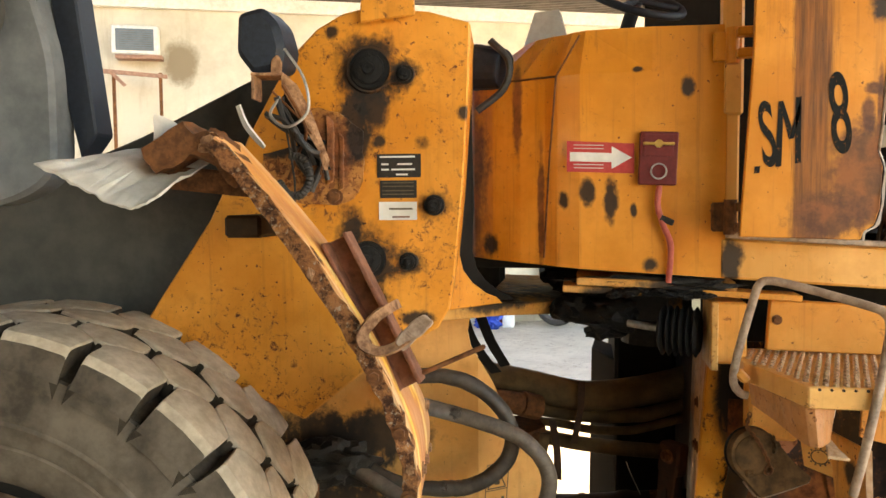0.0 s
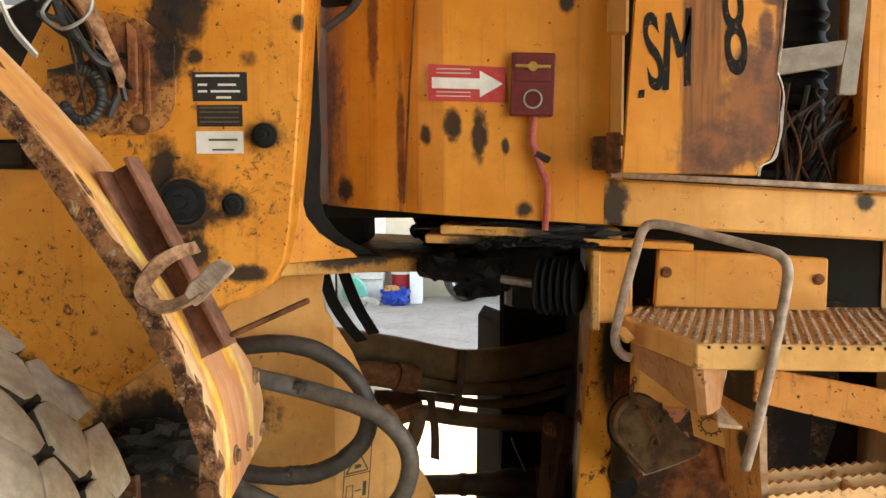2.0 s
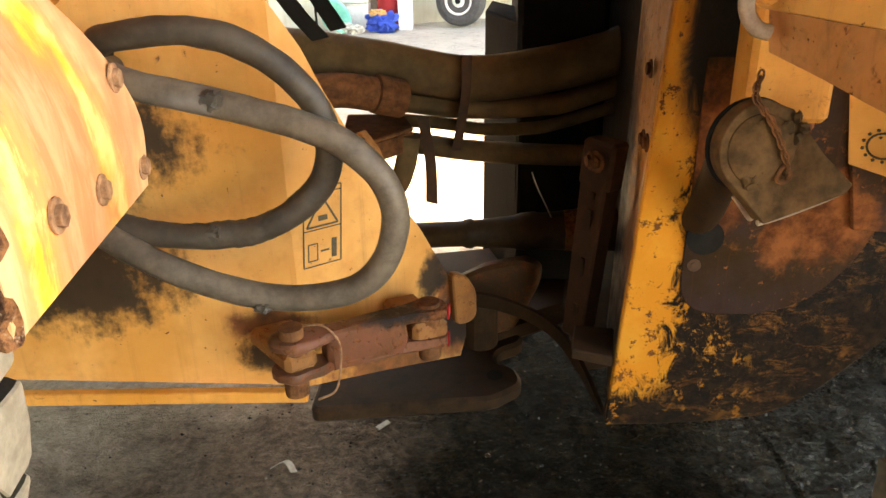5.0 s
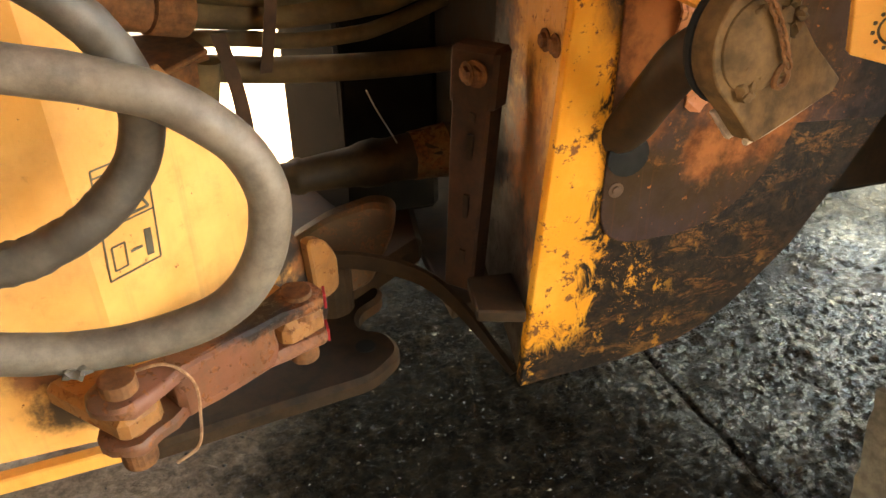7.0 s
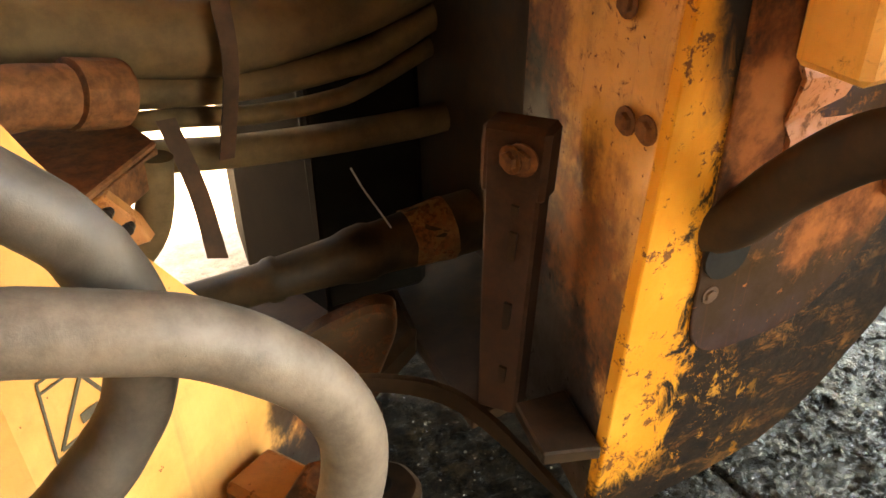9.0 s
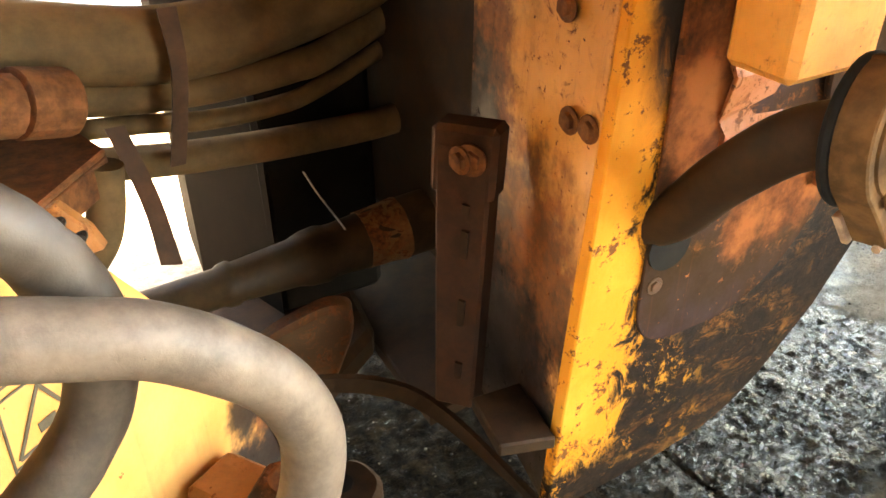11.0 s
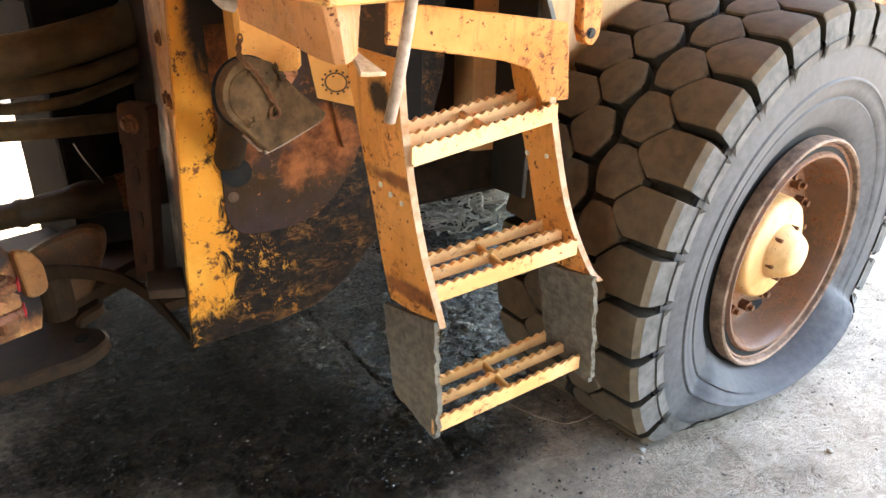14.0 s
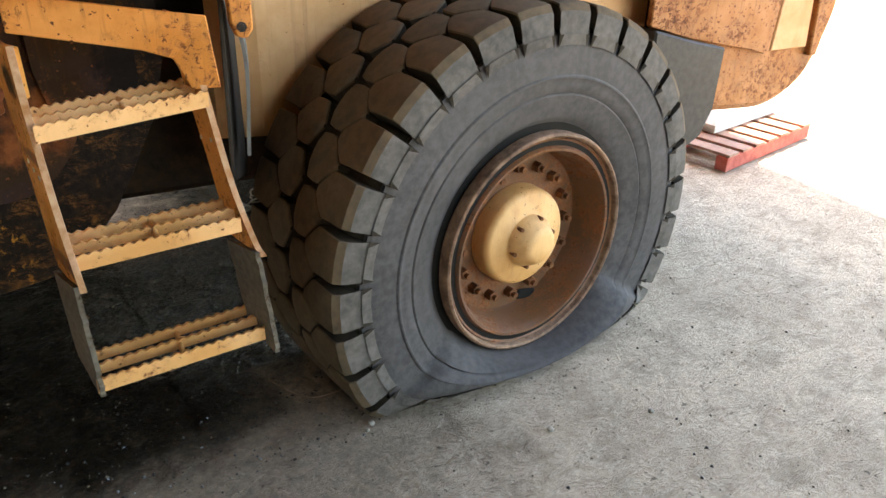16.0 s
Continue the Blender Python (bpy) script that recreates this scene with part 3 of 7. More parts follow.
def on_plane(origin, yaw, points, out=0.0):
    """Points (x, z), x counted in the world, on an upright plane through origin with that heading; out: metres towards the viewer's side."""
    c, s = math.cos(radians(yaw)), math.sin(radians(yaw))
    return [Vector((x, origin[1] + (x - origin[0]) * s / c, z)) + Vector((s, -c, 0)) * out for x, z in points]


def rounded(points, r, steps=5):
    """An outline in two dimensions with its corners rounded; r: one radius, or one for each corner."""
    out, n = [], len(points)
    for i in range(n):
        p, a, b = (Vector(points[k % n]) for k in (i, i - 1, i + 1))
        rad = r[i] if isinstance(r, (list, tuple)) else r
        ra = min(rad, (a - p).length * 0.49, (b - p).length * 0.49)
        if ra < 1e-4:
            out.append(tuple(p))
            continue
        p1, p2 = p + (a - p).normalized() * ra, p + (b - p).normalized() * ra
        for k in range(steps + 1):
            t = k / steps
            out.append(tuple((1 - t) ** 2 * p1 + 2 * t * (1 - t) * p + t * t * p2))
    return out


def lettering(text, size, m, depth=0.001, bold=0.0):
    """Raised or painted letters as a bmesh, laid by the matrix m."""
    cu = bpy.data.curves.new("letters", "FONT")
    cu.offset = bold
    cu.body, cu.size, cu.extrude, cu.align_x, cu.align_y = text, size, depth, "CENTER", "CENTER"
    ob = bpy.data.objects.new("letters", cu)
    scene.collection.objects.link(ob)
    me = bpy.data.meshes.new_from_object(ob.evaluated_get(bpy.context.evaluated_depsgraph_get()))
    bm = bmesh.new()
    bm.from_mesh(me)
    bmesh.ops.transform(bm, matrix=m, verts=bm.verts)
    bpy.data.objects.remove(ob)
    bpy.data.curves.remove(cu)
    bpy.data.meshes.remove(me)
    return bm


# ---- floor and building ----
def ground_lines(low, high, fine_low, fine_high, step):
    fine = [fine_low + i * step for i in range(int((fine_high - fine_low) / step) + 1)]
    out, d, x = [], step, fine_low
    while x > low:
        d *= 1.08
        x -= d
        out.append(x)
    fine, d, x = out[::-1] + fine, step, fine[-1]
    while x < high:
        d *= 1.08
        x += d
        fine.append(x)
    return fine


def build_ground():
    """One sheet: clods and sludge beneath the machine, a slab joint, flat ground to the horizon."""
    xs, ys = ground_lines(-300, 300, -0.1, 2.7, 0.009), ground_lines(-300, 300, 2.6, 4.2, 0.009)
    grid = []
    for y in ys:
        for x in xs:
            near = max(0.0, 1 - max(abs(x - 1.7) / 3.6, abs(y - 3.2) / 2.8) ** 4)
            h = 0.0
            if near > 0:
                h = 0.0035 * noise.noise((x * 2.1, y * 2.1, 0)) + 0.002 * noise.noise((x * 6, y * 6, 3)) + 0.0022 * noise.noise((x * 17, y * 17, 7))
                h += 0.012 * max(0.0, noise.noise((x * 11, y * 11, 11)) - 0.25)
                under = max(0.0, 1 - max(abs(x - 1.2) / 1.9, abs(y - 3.7) / 1.1) ** 6)
                if under > 0:
                    h += under * (0.010 * max(0.0, noise.noise((x * 26, y * 26, 5)) - 0.1) + 0.005 * noise.noise((x * 52, y * 52, 2)))
                    joint = x - (1.6 + 0.1 * (3.4 - y) + 0.03 * noise.noise((y * 4, 0, 0)))
                    h += under * (0.006 / (1 + math.exp(joint * 150)) - 0.012 * math.exp(-((joint - 0.012) / 0.008) ** 2))
            grid.append((x, y, near * h - 0.004))
    w = len(xs)
    faces = [(j * w + i, j * w + i + 1, (j + 1) * w + i + 1, (j + 1) * w + i) for j in range(len(ys) - 1) for i in range(w - 1)]
    me = bpy.data.meshes.new("ground")
    me.from_pydata(grid, [], faces)
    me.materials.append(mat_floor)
    me.polygons.foreach_set("use_smooth", [True] * len(me.polygons))
    return tagged(new("ground", me), "dirty concrete shed floor with a wide black oil stain", "ground", kind="structure")


build_ground()
WALL_YAW, WALL_AT = 22.0, Vector((-6.9, 11.9, 0))
WU = Vector((math.cos(radians(WALL_YAW)), math.sin(radians(WALL_YAW)), 0))
WN = Vector((WU.y, -WU.x, 0))


def wall_point(u, z, out=0.0):
    return WALL_AT + WU * u + ZUP * z + WN * out


wall = part("wall_north", solid([wall_point(-8, 0), wall_point(16.5, 0), wall_point(16.5, 5.6), wall_point(-8, 5.6)], -WN * 0.25, 0.0), mat_wall)
tagged(wall, "stained cream plaster wall at the back of the shed", "wall", kind="structure")


def corrugated(a, b, up, pitch=0.2, depth=0.04):
    """A corrugated sheet between a and b, of height up."""
    a, b, up = vec(a), vec(b), vec(up)
    run = b - a
    side = run.cross(up).normalized() * depth
    n = int(run.length / pitch * 4)
    bm = bmesh.new()
    rows = []
    for i in range(n + 1):
        c = a + run * (i / n) + side * (0, 1, 1, 0)[i % 4]
        rows.append((bm.verts.new(c), bm.verts.new(c + up)))
    for (p, q), (r, s) in zip(rows, rows[1:]):
        bm.faces.new((p, r, s, q))
    back = bmesh.ops.extrude_face_region(bm, geom=bm.faces[:])
    bmesh.ops.translate(bm, vec=side * 0.2, verts=[v for v in back["geom"] if isinstance(v, bmesh.types.BMVert)])
    return bm


tagged(part("wall_cladding", corrugated(wall_point(-8, 5.0, -3.0), wall_point(16.5, 5.0, -3.0), (0, 0, 4.0)), mat_clad), "dark corrugated sheet above the plaster wall", "wall cladding", kind="structure")
# Roof out of view; its edges decide where skylight and sun come in.
tagged(part("ceiling", corrugated((-16, -8.0, 6.0), (-16, 7.2, 6.0), (22.7, 0, 0)), mat_clad), "unseen dark corrugated roof sheet, its edges set to shape the light", "roof", kind="structure")
# Added sheet behind the camera, out of view; it cuts light from the front.
tagged(part("light_screen_south", corrugated((-5.2, -4, 0), (3.4, -4, 0), (0, 0, 6.0)), mat_clad), "unseen dark corrugated sheet, added to cut light from the front", "wall", kind="structure")
# Second unseen sheet; the slot between the two lets a sun strip in.
tagged(part("ceiling_far", corrugated((-16, 9.8, 6.2), (-16, 20.0, 6.2), (23.8, 0, 0)), mat_clad), "unseen dark corrugated roof sheet, added to limit light on the far floor", "roof", kind="structure")
tagged(part("wall_west", corrugated((-16, -8, 0), (-16, 20, 0), (0, 0, 6.0)), mat_clad), "dark corrugated metal end wall of the shed", "wall", kind="structure")
tagged(part("ceiling_back", solid([wall_point(-8, 8.6, -0.2), wall_point(16.5, 8.6, -0.2), wall_point(16.5, 8.8, -6), wall_point(-8, 8.8, -6)], (0, 0, 0.1), 0.0), mat_clad), "dark roof behind the plaster wall", "roof", kind="structure")
for y in (-7.6, 6.9):
    truss = merged(rod((-16, y, 5.8), (7.8, y, 5.8), 0.06, n=8), rod((-16, y, 5.2), (7.8, y, 5.2), 0.05, n=8),
                   *[rod((x, y, 5.2), (x + 1.2, y, 5.8), 0.03, n=6) for x in np.arange(-16, 4.7, 2.4)], *[rod((x + 1.2, y, 5.8), (x + 2.4, y, 5.2), 0.03, n=6) for x in np.arange(-16, 3.5, 2.4)])
    tagged(part("roof_truss", truss, mat_clad), "dark steel lattice truss under the roof", "roof truss", "trusses under the roof", "structure")
tagged(part("wall_trim", solid([wall_point(-8, 5.5, 0.02), wall_point(16.5, 5.5, 0.02), wall_point(16.5, 5.72, 0.02), wall_point(-8, 5.72, 0.02)], WN * 0.1, 0.0), mat_white), "white coping along the top of the wall", "trim", kind="structure")

def ribbon(line_a, line_b, thick):
    """A bent plate between two lines of points."""
    a, b = curve_points(line_a, 4), curve_points(line_b, 4)
    bm = bmesh.new()
    va, vb = [bm.verts.new(p) for p in a], [bm.verts.new(p) for p in b]
    for i in range(len(a) - 1):
        bm.faces.new((va[i], va[i + 1], vb[i + 1], vb[i]))
    bmesh.ops.recalc_face_normals(bm, faces=bm.faces)
    bmesh.ops.solidify(bm, geom=bm.faces[:], thickness=thick)
    return bm


def lump(centre, size, seed, level=4, rough=0.5, scale=9.0):
    """A rough clod: grease, rust scale, a stone."""
    bm = bmesh.new()
    bmesh.ops.create_icosphere(bm, subdivisions=level, radius=1.0)
    for v in bm.verts:
        k = 1 + rough * (noise.noise(v.co * 2.2 + Vector((seed, 0, 0))) + 0.5 * noise.noise(v.co * scale + Vector((0, seed, 0))))
        v.co = Vector((v.co.x * size[0], v.co.y * size[1], v.co.z * size[2])) * k + Vector(centre)
    return bm


def scaly(points, depth, seed, rough):
    """A corroded plate: its outline and faces eaten uneven."""
    bm = solid(points, depth, 0.0)
    bmesh.ops.subdivide_edges(bm, edges=bm.edges, cuts=4, use_grid_fill=True)
    bmesh.ops.triangulate(bm, faces=bm.faces)
    for v in bm.verts:
        v.co += rough * Vector((noise.noise(v.co * 31 + Vector((seed, 0, 0))), noise.noise(v.co * 31 + Vector((0, seed, 0))), noise.noise(v.co * 31 + Vector((0, 0, seed)))))
        v.co += rough * 0.5 * noise.noise_vector(v.co * 75)
    return bm


def eaten(bm, seed, rough, cuts=4):
    """Makes a casting uneven, as rust and blows leave it."""
    bmesh.ops.subdivide_edges(bm, edges=[e for e in bm.edges if e.calc_length() > 0.03], cuts=cuts, use_grid_fill=True)
    bmesh.ops.triangulate(bm, faces=bm.faces)
    for v in bm.verts:
        v.co += rough * Vector((noise.noise(v.co * 27 + Vector((seed, 0, 0))), noise.noise(v.co * 27 + Vector((0, seed, 0))), noise.noise(v.co * 27 + Vector((0, 0, seed)))))
    return bm


# ---- the wheel loader ----
loader = thing("wheel_loader", (1.0, 4.2, 0), "old rusty orange articulated wheel loader with a flat rear tyre", "wheel loader")
P1 = (-0.1, 2.62)


def p1(points, out=0.0):
    return on_plane(P1, 6, points, out)


N1 = Vector((math.sin(radians(6)), -math.cos(radians(6)), 0))

# front frame
arc = [(-0.62, 2.5), (-0.53, 2.66), (-0.46, 2.77), (-0.38, 2.85), (-0.29, 2.9), (-0.2, 2.92), (0.0, 2.9), (0.14, 2.86), (0.13, 2.6), (0.11, 2.3), (0.085, 2.05), (0.075, 1.97), (0.06, 1.89), (0.025, 1.83),
       (-0.04, 1.79), (-0.13, 1.76), (-0.25, 1.66), (-0.45, 1.5), (-0.62, 1.58), (-0.82, 1.7), (-1.0, 1.86), (-0.77, 2.2)]
front = part("front_frame", solid(p1(arc), -N1 * 0.36, 0.006), mat_front, loader, "orange front frame side with black grease stains")
part("lug_plate", solid(p1(rounded([(-0.225, 2.86), (-0.04, 2.88), (-0.045, 2.97), (-0.22, 2.95)], 0.008), 0.03), N1 * 0.012), mat_front, front)


def pin(x, z, r, name="pin"):
    c = p1([(x, z)])[0]
    return part(name, merged(turned([(0, r), (0.012, r), (0.018, r * 0.93), (0.018, r * 0.74), (0.03, r * 0.72), (0.033, r * 0.62), (0.033, r * 0.3), (0.042, r * 0.26), (0.042, 0)], c, N1, 32)), mat_pin, front, "black greasy hinge pin", True)


for x, z, r, x2, z2 in ((-0.2, 2.71, 0.07, -0.08, 2.69), (-0.215, 2.065, 0.065, -0.075, 2.058)):
    pin(x, z, r)
    lobes = [(x + (r + 0.012) * math.cos(a), z + (r + 0.012) * math.sin(a)) for a in np.linspace(0.9, 5.6, 14)] + [(x2 + 0.035 * math.cos(a), z2 + 0.035 * math.sin(a)) for a in np.linspace(-1.3, 1.3, 8)]
    part("pin_keeper", solid(p1(lobes, 0.002), N1 * 0.01), mat_front, front)
    pin(x2, z2, 0.032, "keeper_bolt")
pin(0.015, 2.25, 0.035, "grease_plug")

# lower front frame: two plates that meet at a fold
L0, R0 = (0.1, 3.075), (0.1, 3.075)
left_plate = on_plane(L0, 8, [(-1.1, 0.72), (-0.66, 0.72), (0.0, 0.655), (0.1, 0.64), (0.1, 1.635), (0.074, 1.675), (0.06, 1.74), (0.07, 1.8), (0.1, 1.84), (-0.3, 1.87), (-1.1, 1.6)])
right_plate = on_plane(R0, 37, [(0.1, 0.64), (0.3, 0.6), (0.496, 0.556), (0.513, 0.62), (0.513, 0.775), (0.459, 0.853), (0.393, 1.012), (0.315, 1.165), (0.242, 1.309), (0.195, 1.422), (0.156, 1.529), (0.112, 1.616), (0.1, 1.635)])
NL, NR = Vector((math.sin(radians(8)), -math.cos(radians(8)), 0)), Vector((math.sin(radians(37)), -math.cos(radians(37)), 0))
lower = part("lower_frame", merged(solid(left_plate, -NL * 0.05, 0.0), solid(right_plate, -NR * 0.05, 0.0)), mat_lower, loader, "pale yellow lower frame plate with warning decal")
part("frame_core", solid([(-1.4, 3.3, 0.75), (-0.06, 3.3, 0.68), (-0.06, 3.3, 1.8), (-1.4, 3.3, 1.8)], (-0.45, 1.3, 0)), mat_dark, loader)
part("flange", solid([p + NL * 0.012 for p in on_plane(L0, 8, [(-1.1, 0.69), (0.1, 0.615), (0.1, 0.65), (-1.1, 0.725)])], NL * 0.03), mat_yellow, lower)

# upper hinge plate that reaches to the joint
yoke = [(-0.05, 2.9), (0.02, 2.72), (0.2, 3.0), (0.42, 3.25), (0.7, 3.42), (0.95, 3.6), (0.95, 4.2), (0.5, 4.4), (-0.1, 4.0)]
part("hinge_plate", solid([(x, y, 1.84 - 0.11 * max(0.0, min(x, 0.6))) for x, y in yoke], (0, 0, 0.05)), mat_mount, loader, "yellow hinge plate, black with oil near the joint")
web = [(0.03, 2.72, 1.875), (0.215, 2.953, 1.875), (0.195, 2.928, 1.9), (0.161, 2.885, 1.92), (0.118, 2.831, 1.963), (0.089, 2.794, 2.013), (0.077, 2.78, 2.075), (0.078, 2.78, 2.156), (0.083, 2.787, 2.237), (0.03, 2.72, 2.237)]
part("hinge_web", solid(web, (-0.03, 0.025, 0), 0.003), mat_front, loader)
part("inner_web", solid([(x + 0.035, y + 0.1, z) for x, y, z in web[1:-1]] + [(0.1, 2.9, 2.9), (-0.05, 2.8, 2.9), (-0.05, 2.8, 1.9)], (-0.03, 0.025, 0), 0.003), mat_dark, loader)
part("joint_housing", merged(rod((0.85, 3.75, 1.6), (0.85, 3.75, 2.0), 0.16), box((0.7, 3.6, 1.8), (0.35, 0.3, 0.12))), mat_black, loader)

part("pump_block", box((0.05, 3.55, 1.96), (0.2, 0.3, 0.17), bevel=0.02), mat_dark, loader)
part("pump_block", merged(box((0.58, 3.5, 1.95), (0.32, 0.3, 0.2), bevel=0.02), lump((0.5, 3.36, 1.9), (0.1, 0.08, 0.06), 8, 3), lump((0.4, 3.4, 1.95), (0.06, 0.08, 0.05), 9, 3)), mat_bellows, loader, "sooty pump under the cab", True)
for pts in ([(-0.05, 3.45, 1.8), (-0.01, 3.45, 1.66), (0.05, 3.45, 1.56), (0.11, 3.45, 1.49)], [(0.02, 3.55, 1.75), (0.07, 3.55, 1.62), (0.14, 3.55, 1.5)]):
    part("frame_edge", ribbon(pts, [(x + 0.045, y, z + 0.01) for x, y, z in pts], 0.012), mat_dark, loader)
# steering cylinder with its bellows
part("steering_cylinder", rod((0.4, 3.21, 1.82), (0.7, 3.03, 1.795), 0.042, bevel=0.006), mat_pin, loader, "black greasy steering cylinder", True)
for at, size, seed in (((0.6, 3.08, 1.765), (0.075, 0.05, 0.04), 6), ((0.47, 3.16, 1.83), (0.08, 0.06, 0.055), 7), ((0.65, 3.06, 1.83), (0.07, 0.06, 0.05), 11)):
    part("grease_lump", lump(at, size, seed, 3), mat_pin, loader, "", True)
part("cylinder_rod", rod((0.68, 3.0, 1.8), (0.84, 2.93, 1.785), 0.014), mat_steel, loader)
part("bellows", turned([(-0.07, 0.045)] + [(-0.07 + 0.14 * i / 12, 0.092 if i % 2 else 0.072) for i in range(13)] + [(0.07, 0.045)], (0.86, 2.93, 1.785), (0.95, -0.3, 0), 32), mat_bellows, loader, "ribbed black rubber bellows", True)

# rear frame column and its side plate
side = [(0.9, 0.512), (1.16, 0.528), (1.305, 0.553), (1.38, 0.59), (1.443, 0.64), (1.565, 0.775), (1.667, 0.95), (1.75, 1.12), (1.8, 1.3), (1.8, 1.72), (0.99, 1.72)]
column = part("rear_frame", solid([(x, 3.1, z) for x, z in side], (0, 0.03, 0), 0.003), mat_scraped, loader, "scraped yellow rear frame plate, brown with dirt and rust")
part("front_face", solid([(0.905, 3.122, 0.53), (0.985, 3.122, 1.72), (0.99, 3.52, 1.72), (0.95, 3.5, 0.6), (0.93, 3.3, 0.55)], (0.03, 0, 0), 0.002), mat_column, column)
flap = rounded([(1.06, 1.5), (1.054, 0.865), (1.34, 0.865), (1.5, 1.06), (1.55, 1.5)], [0.0, 0.1, 0.16, 0.2, 0.0], 8)
part("recess_plate", solid([(x, 3.092, z) for x, z in flap], (0, 0.007, 0), 0.002), mat_recess, column, "smooth brown cover plate")
part("bolt", bolt((1.083, 3.091, 1.0), (0, -1, 0), 0.011, 0.006), mat_brown_rust, column)
part("flaked_panel", scaly([(1.17, 3.083, 1.5), (1.16, 3.083, 1.3), (1.19, 3.083, 1.2), (1.22, 3.083, 1.17), (1.28, 3.083, 1.17), (1.31, 3.083, 1.3), (1.3, 3.083, 1.5)], (0, 0.012, 0), 3, 0.02), mat_flake, column, "flaking orange paint")
part("filler_hole", rod((1.1, 3.086, 1.075), (1.1, 3.094, 1.075), 0.045), mat_dark, column)
part("chassis_core", box((2.6, 4.0, 1.15), (3.2, 1.3, 0.9), bevel=0.03), mat_brown, loader)
lock_bar = part("lock_bar", solid([(0.794, 3.354, 0.655), (0.842, 3.285, 0.665), (0.9, 3.32, 1.2), (0.838, 3.41, 1.2)], (0.045, 0.032, 0), 0.006), mat_rust_red, loader, "rusty red steel lock bar")
part("head", solid([(0.824, 3.412, 1.1), (0.894, 3.308, 1.1), (0.908, 3.314, 1.235), (0.836, 3.42, 1.228)], (0.05, 0.036, 0), 0.01), mat_rust_red, lock_bar)
for z, h in ((1.085, 0.02), (1.0, 0.1), (0.86, 0.1), (0.74, 0.06)):
    k = (z - 0.66) / 0.54
    part("slot", box((0.823 + 0.053 * k, 3.313 + 0.043 * k, z), (0.014, 0.006, h), (4, 5, -55), 0.0), mat_brown, lock_bar)
part("bolt", bolt((0.868, 3.336, 1.185), (-0.82, -0.57, 0), 0.02, 0.014), mat_rust, lock_bar)
for y, z, x in ((3.192, 1.29, 0.956), (3.145, 1.293, 0.956), (3.23, 1.45, 0.967)):
    part("bolt", bolt((x, y, z), (-1, 0, 0), 0.015, 0.012), mat_rust, column)
part("bolt", bolt((0.853, 3.345, 1.185), (-1, -0.25, 0), 0.017, 0.014), mat_rust, lock_bar)
part("shelf_bracket", solid([(0.8, 3.12, 0.71), (0.905, 3.095, 0.7), (0.93, 3.25, 0.7), (0.82, 3.25, 0.71)], (0, 0, 0.03), 0.004), mat_brown, column)

# lock link across the joint
LA, LB = Vector((0.122, 2.902, 0)), Vector((0.428, 3.11, 0))
LU = (LB - LA).normalized()
LV = Vector((LU.y, -LU.x, 0))


def link_plan(points, z, slope=-0.07):
    """An outline of (along, across) on the link, at height z over its first pin, falling towards the second."""
    return [LA + LU * a + LV * b + ZUP * (z + slope * a) for a, b in points]


L = (LB - LA).length
bone = [(-0.054 * math.cos(a), 0.054 * math.sin(a)) for a in np.linspace(-1.4, 1.4, 9)] + [(0.09, 0.03), (0.27, 0.03)] + [(L + 0.052 * math.sin(a), 0.052 * math.cos(a)) for a in np.linspace(0.3, 2.84, 9)] + [(0.27, -0.03), (0.09, -0.03)]
neck = [(0.08, 0.031), (L - 0.075, 0.031), (L - 0.075, -0.031), (0.08, -0.031)]
lock_link = part("lock_link", merged(eaten(solid(link_plan(bone, 0.872), (0, 0, 0.028), 0.006), 3, 0.005, 2), eaten(solid(link_plan(bone, 0.79), (0, 0, 0.028), 0.006), 5, 0.005, 2), eaten(solid(link_plan(neck, 0.79), (0, 0, 0.11), 0.01), 8, 0.006, 2)), mat_redpaint, loader, "faded red forked lock link on rusty pins", True)
for z in (0.872, 0.79):
    part("paint_mark", eaten(solid([LB + LU * 0.03 + LV * 0.042 + ZUP * (z - 0.03), LB + LU * 0.05 + LV * 0.014 + ZUP * (z - 0.03), LB + LU * 0.05 + LV * 0.014 + ZUP * z, LB + LU * 0.03 + LV * 0.042 + ZUP * z], LU * 0.004 + LV * 0.004, 0.001), 2, 0.003, 1), mat_red, lock_link, "bright red painted tip")
part("lug_plate", solid([LB + LU * 0.045 + LV * 0.03 + ZUP * 0.775, LB - LU * 0.06 + LV * 0.03 + ZUP * 0.785, LB - LU * 0.06 - LV * 0.16 + ZUP * 0.785, LB + LU * 0.045 - LV * 0.16 + ZUP * 0.775], (0, 0, 0.055), 0.012), mat_rear_lug, lower, "dirty yellow lug inside the fork")
part("lug_plate", solid([LA - LU * 0.03 + LV * 0.035 + ZUP * 0.815, LA + LU * 0.05 + LV * 0.03 + ZUP * 0.81, LA + LU * 0.06 - LV * 0.16 + ZUP * 0.81, LA - LU * 0.06 - LV * 0.16 + ZUP * 0.815], (0, 0, 0.05), 0.012), mat_rear_lug, lower, "dirty yellow lug inside the fork")
part("pin_wire", tube([LA + LU * 0.02 + ZUP * 0.92, LA + LU * 0.07 + LV * 0.03 + ZUP * 0.92, LA + LU * 0.1 + LV * 0.05 + ZUP * 0.87, LA + LU * 0.09 + LV * 0.06 + ZUP * 0.8, LA + LU * 0.07 + LV * 0.07 + ZUP * 0.76, LA + LU * 0.03 + LV * 0.06 + ZUP * 0.745], 0.0028, 6), mat_rust_pale, lock_link, "thin bent locking wire", True)
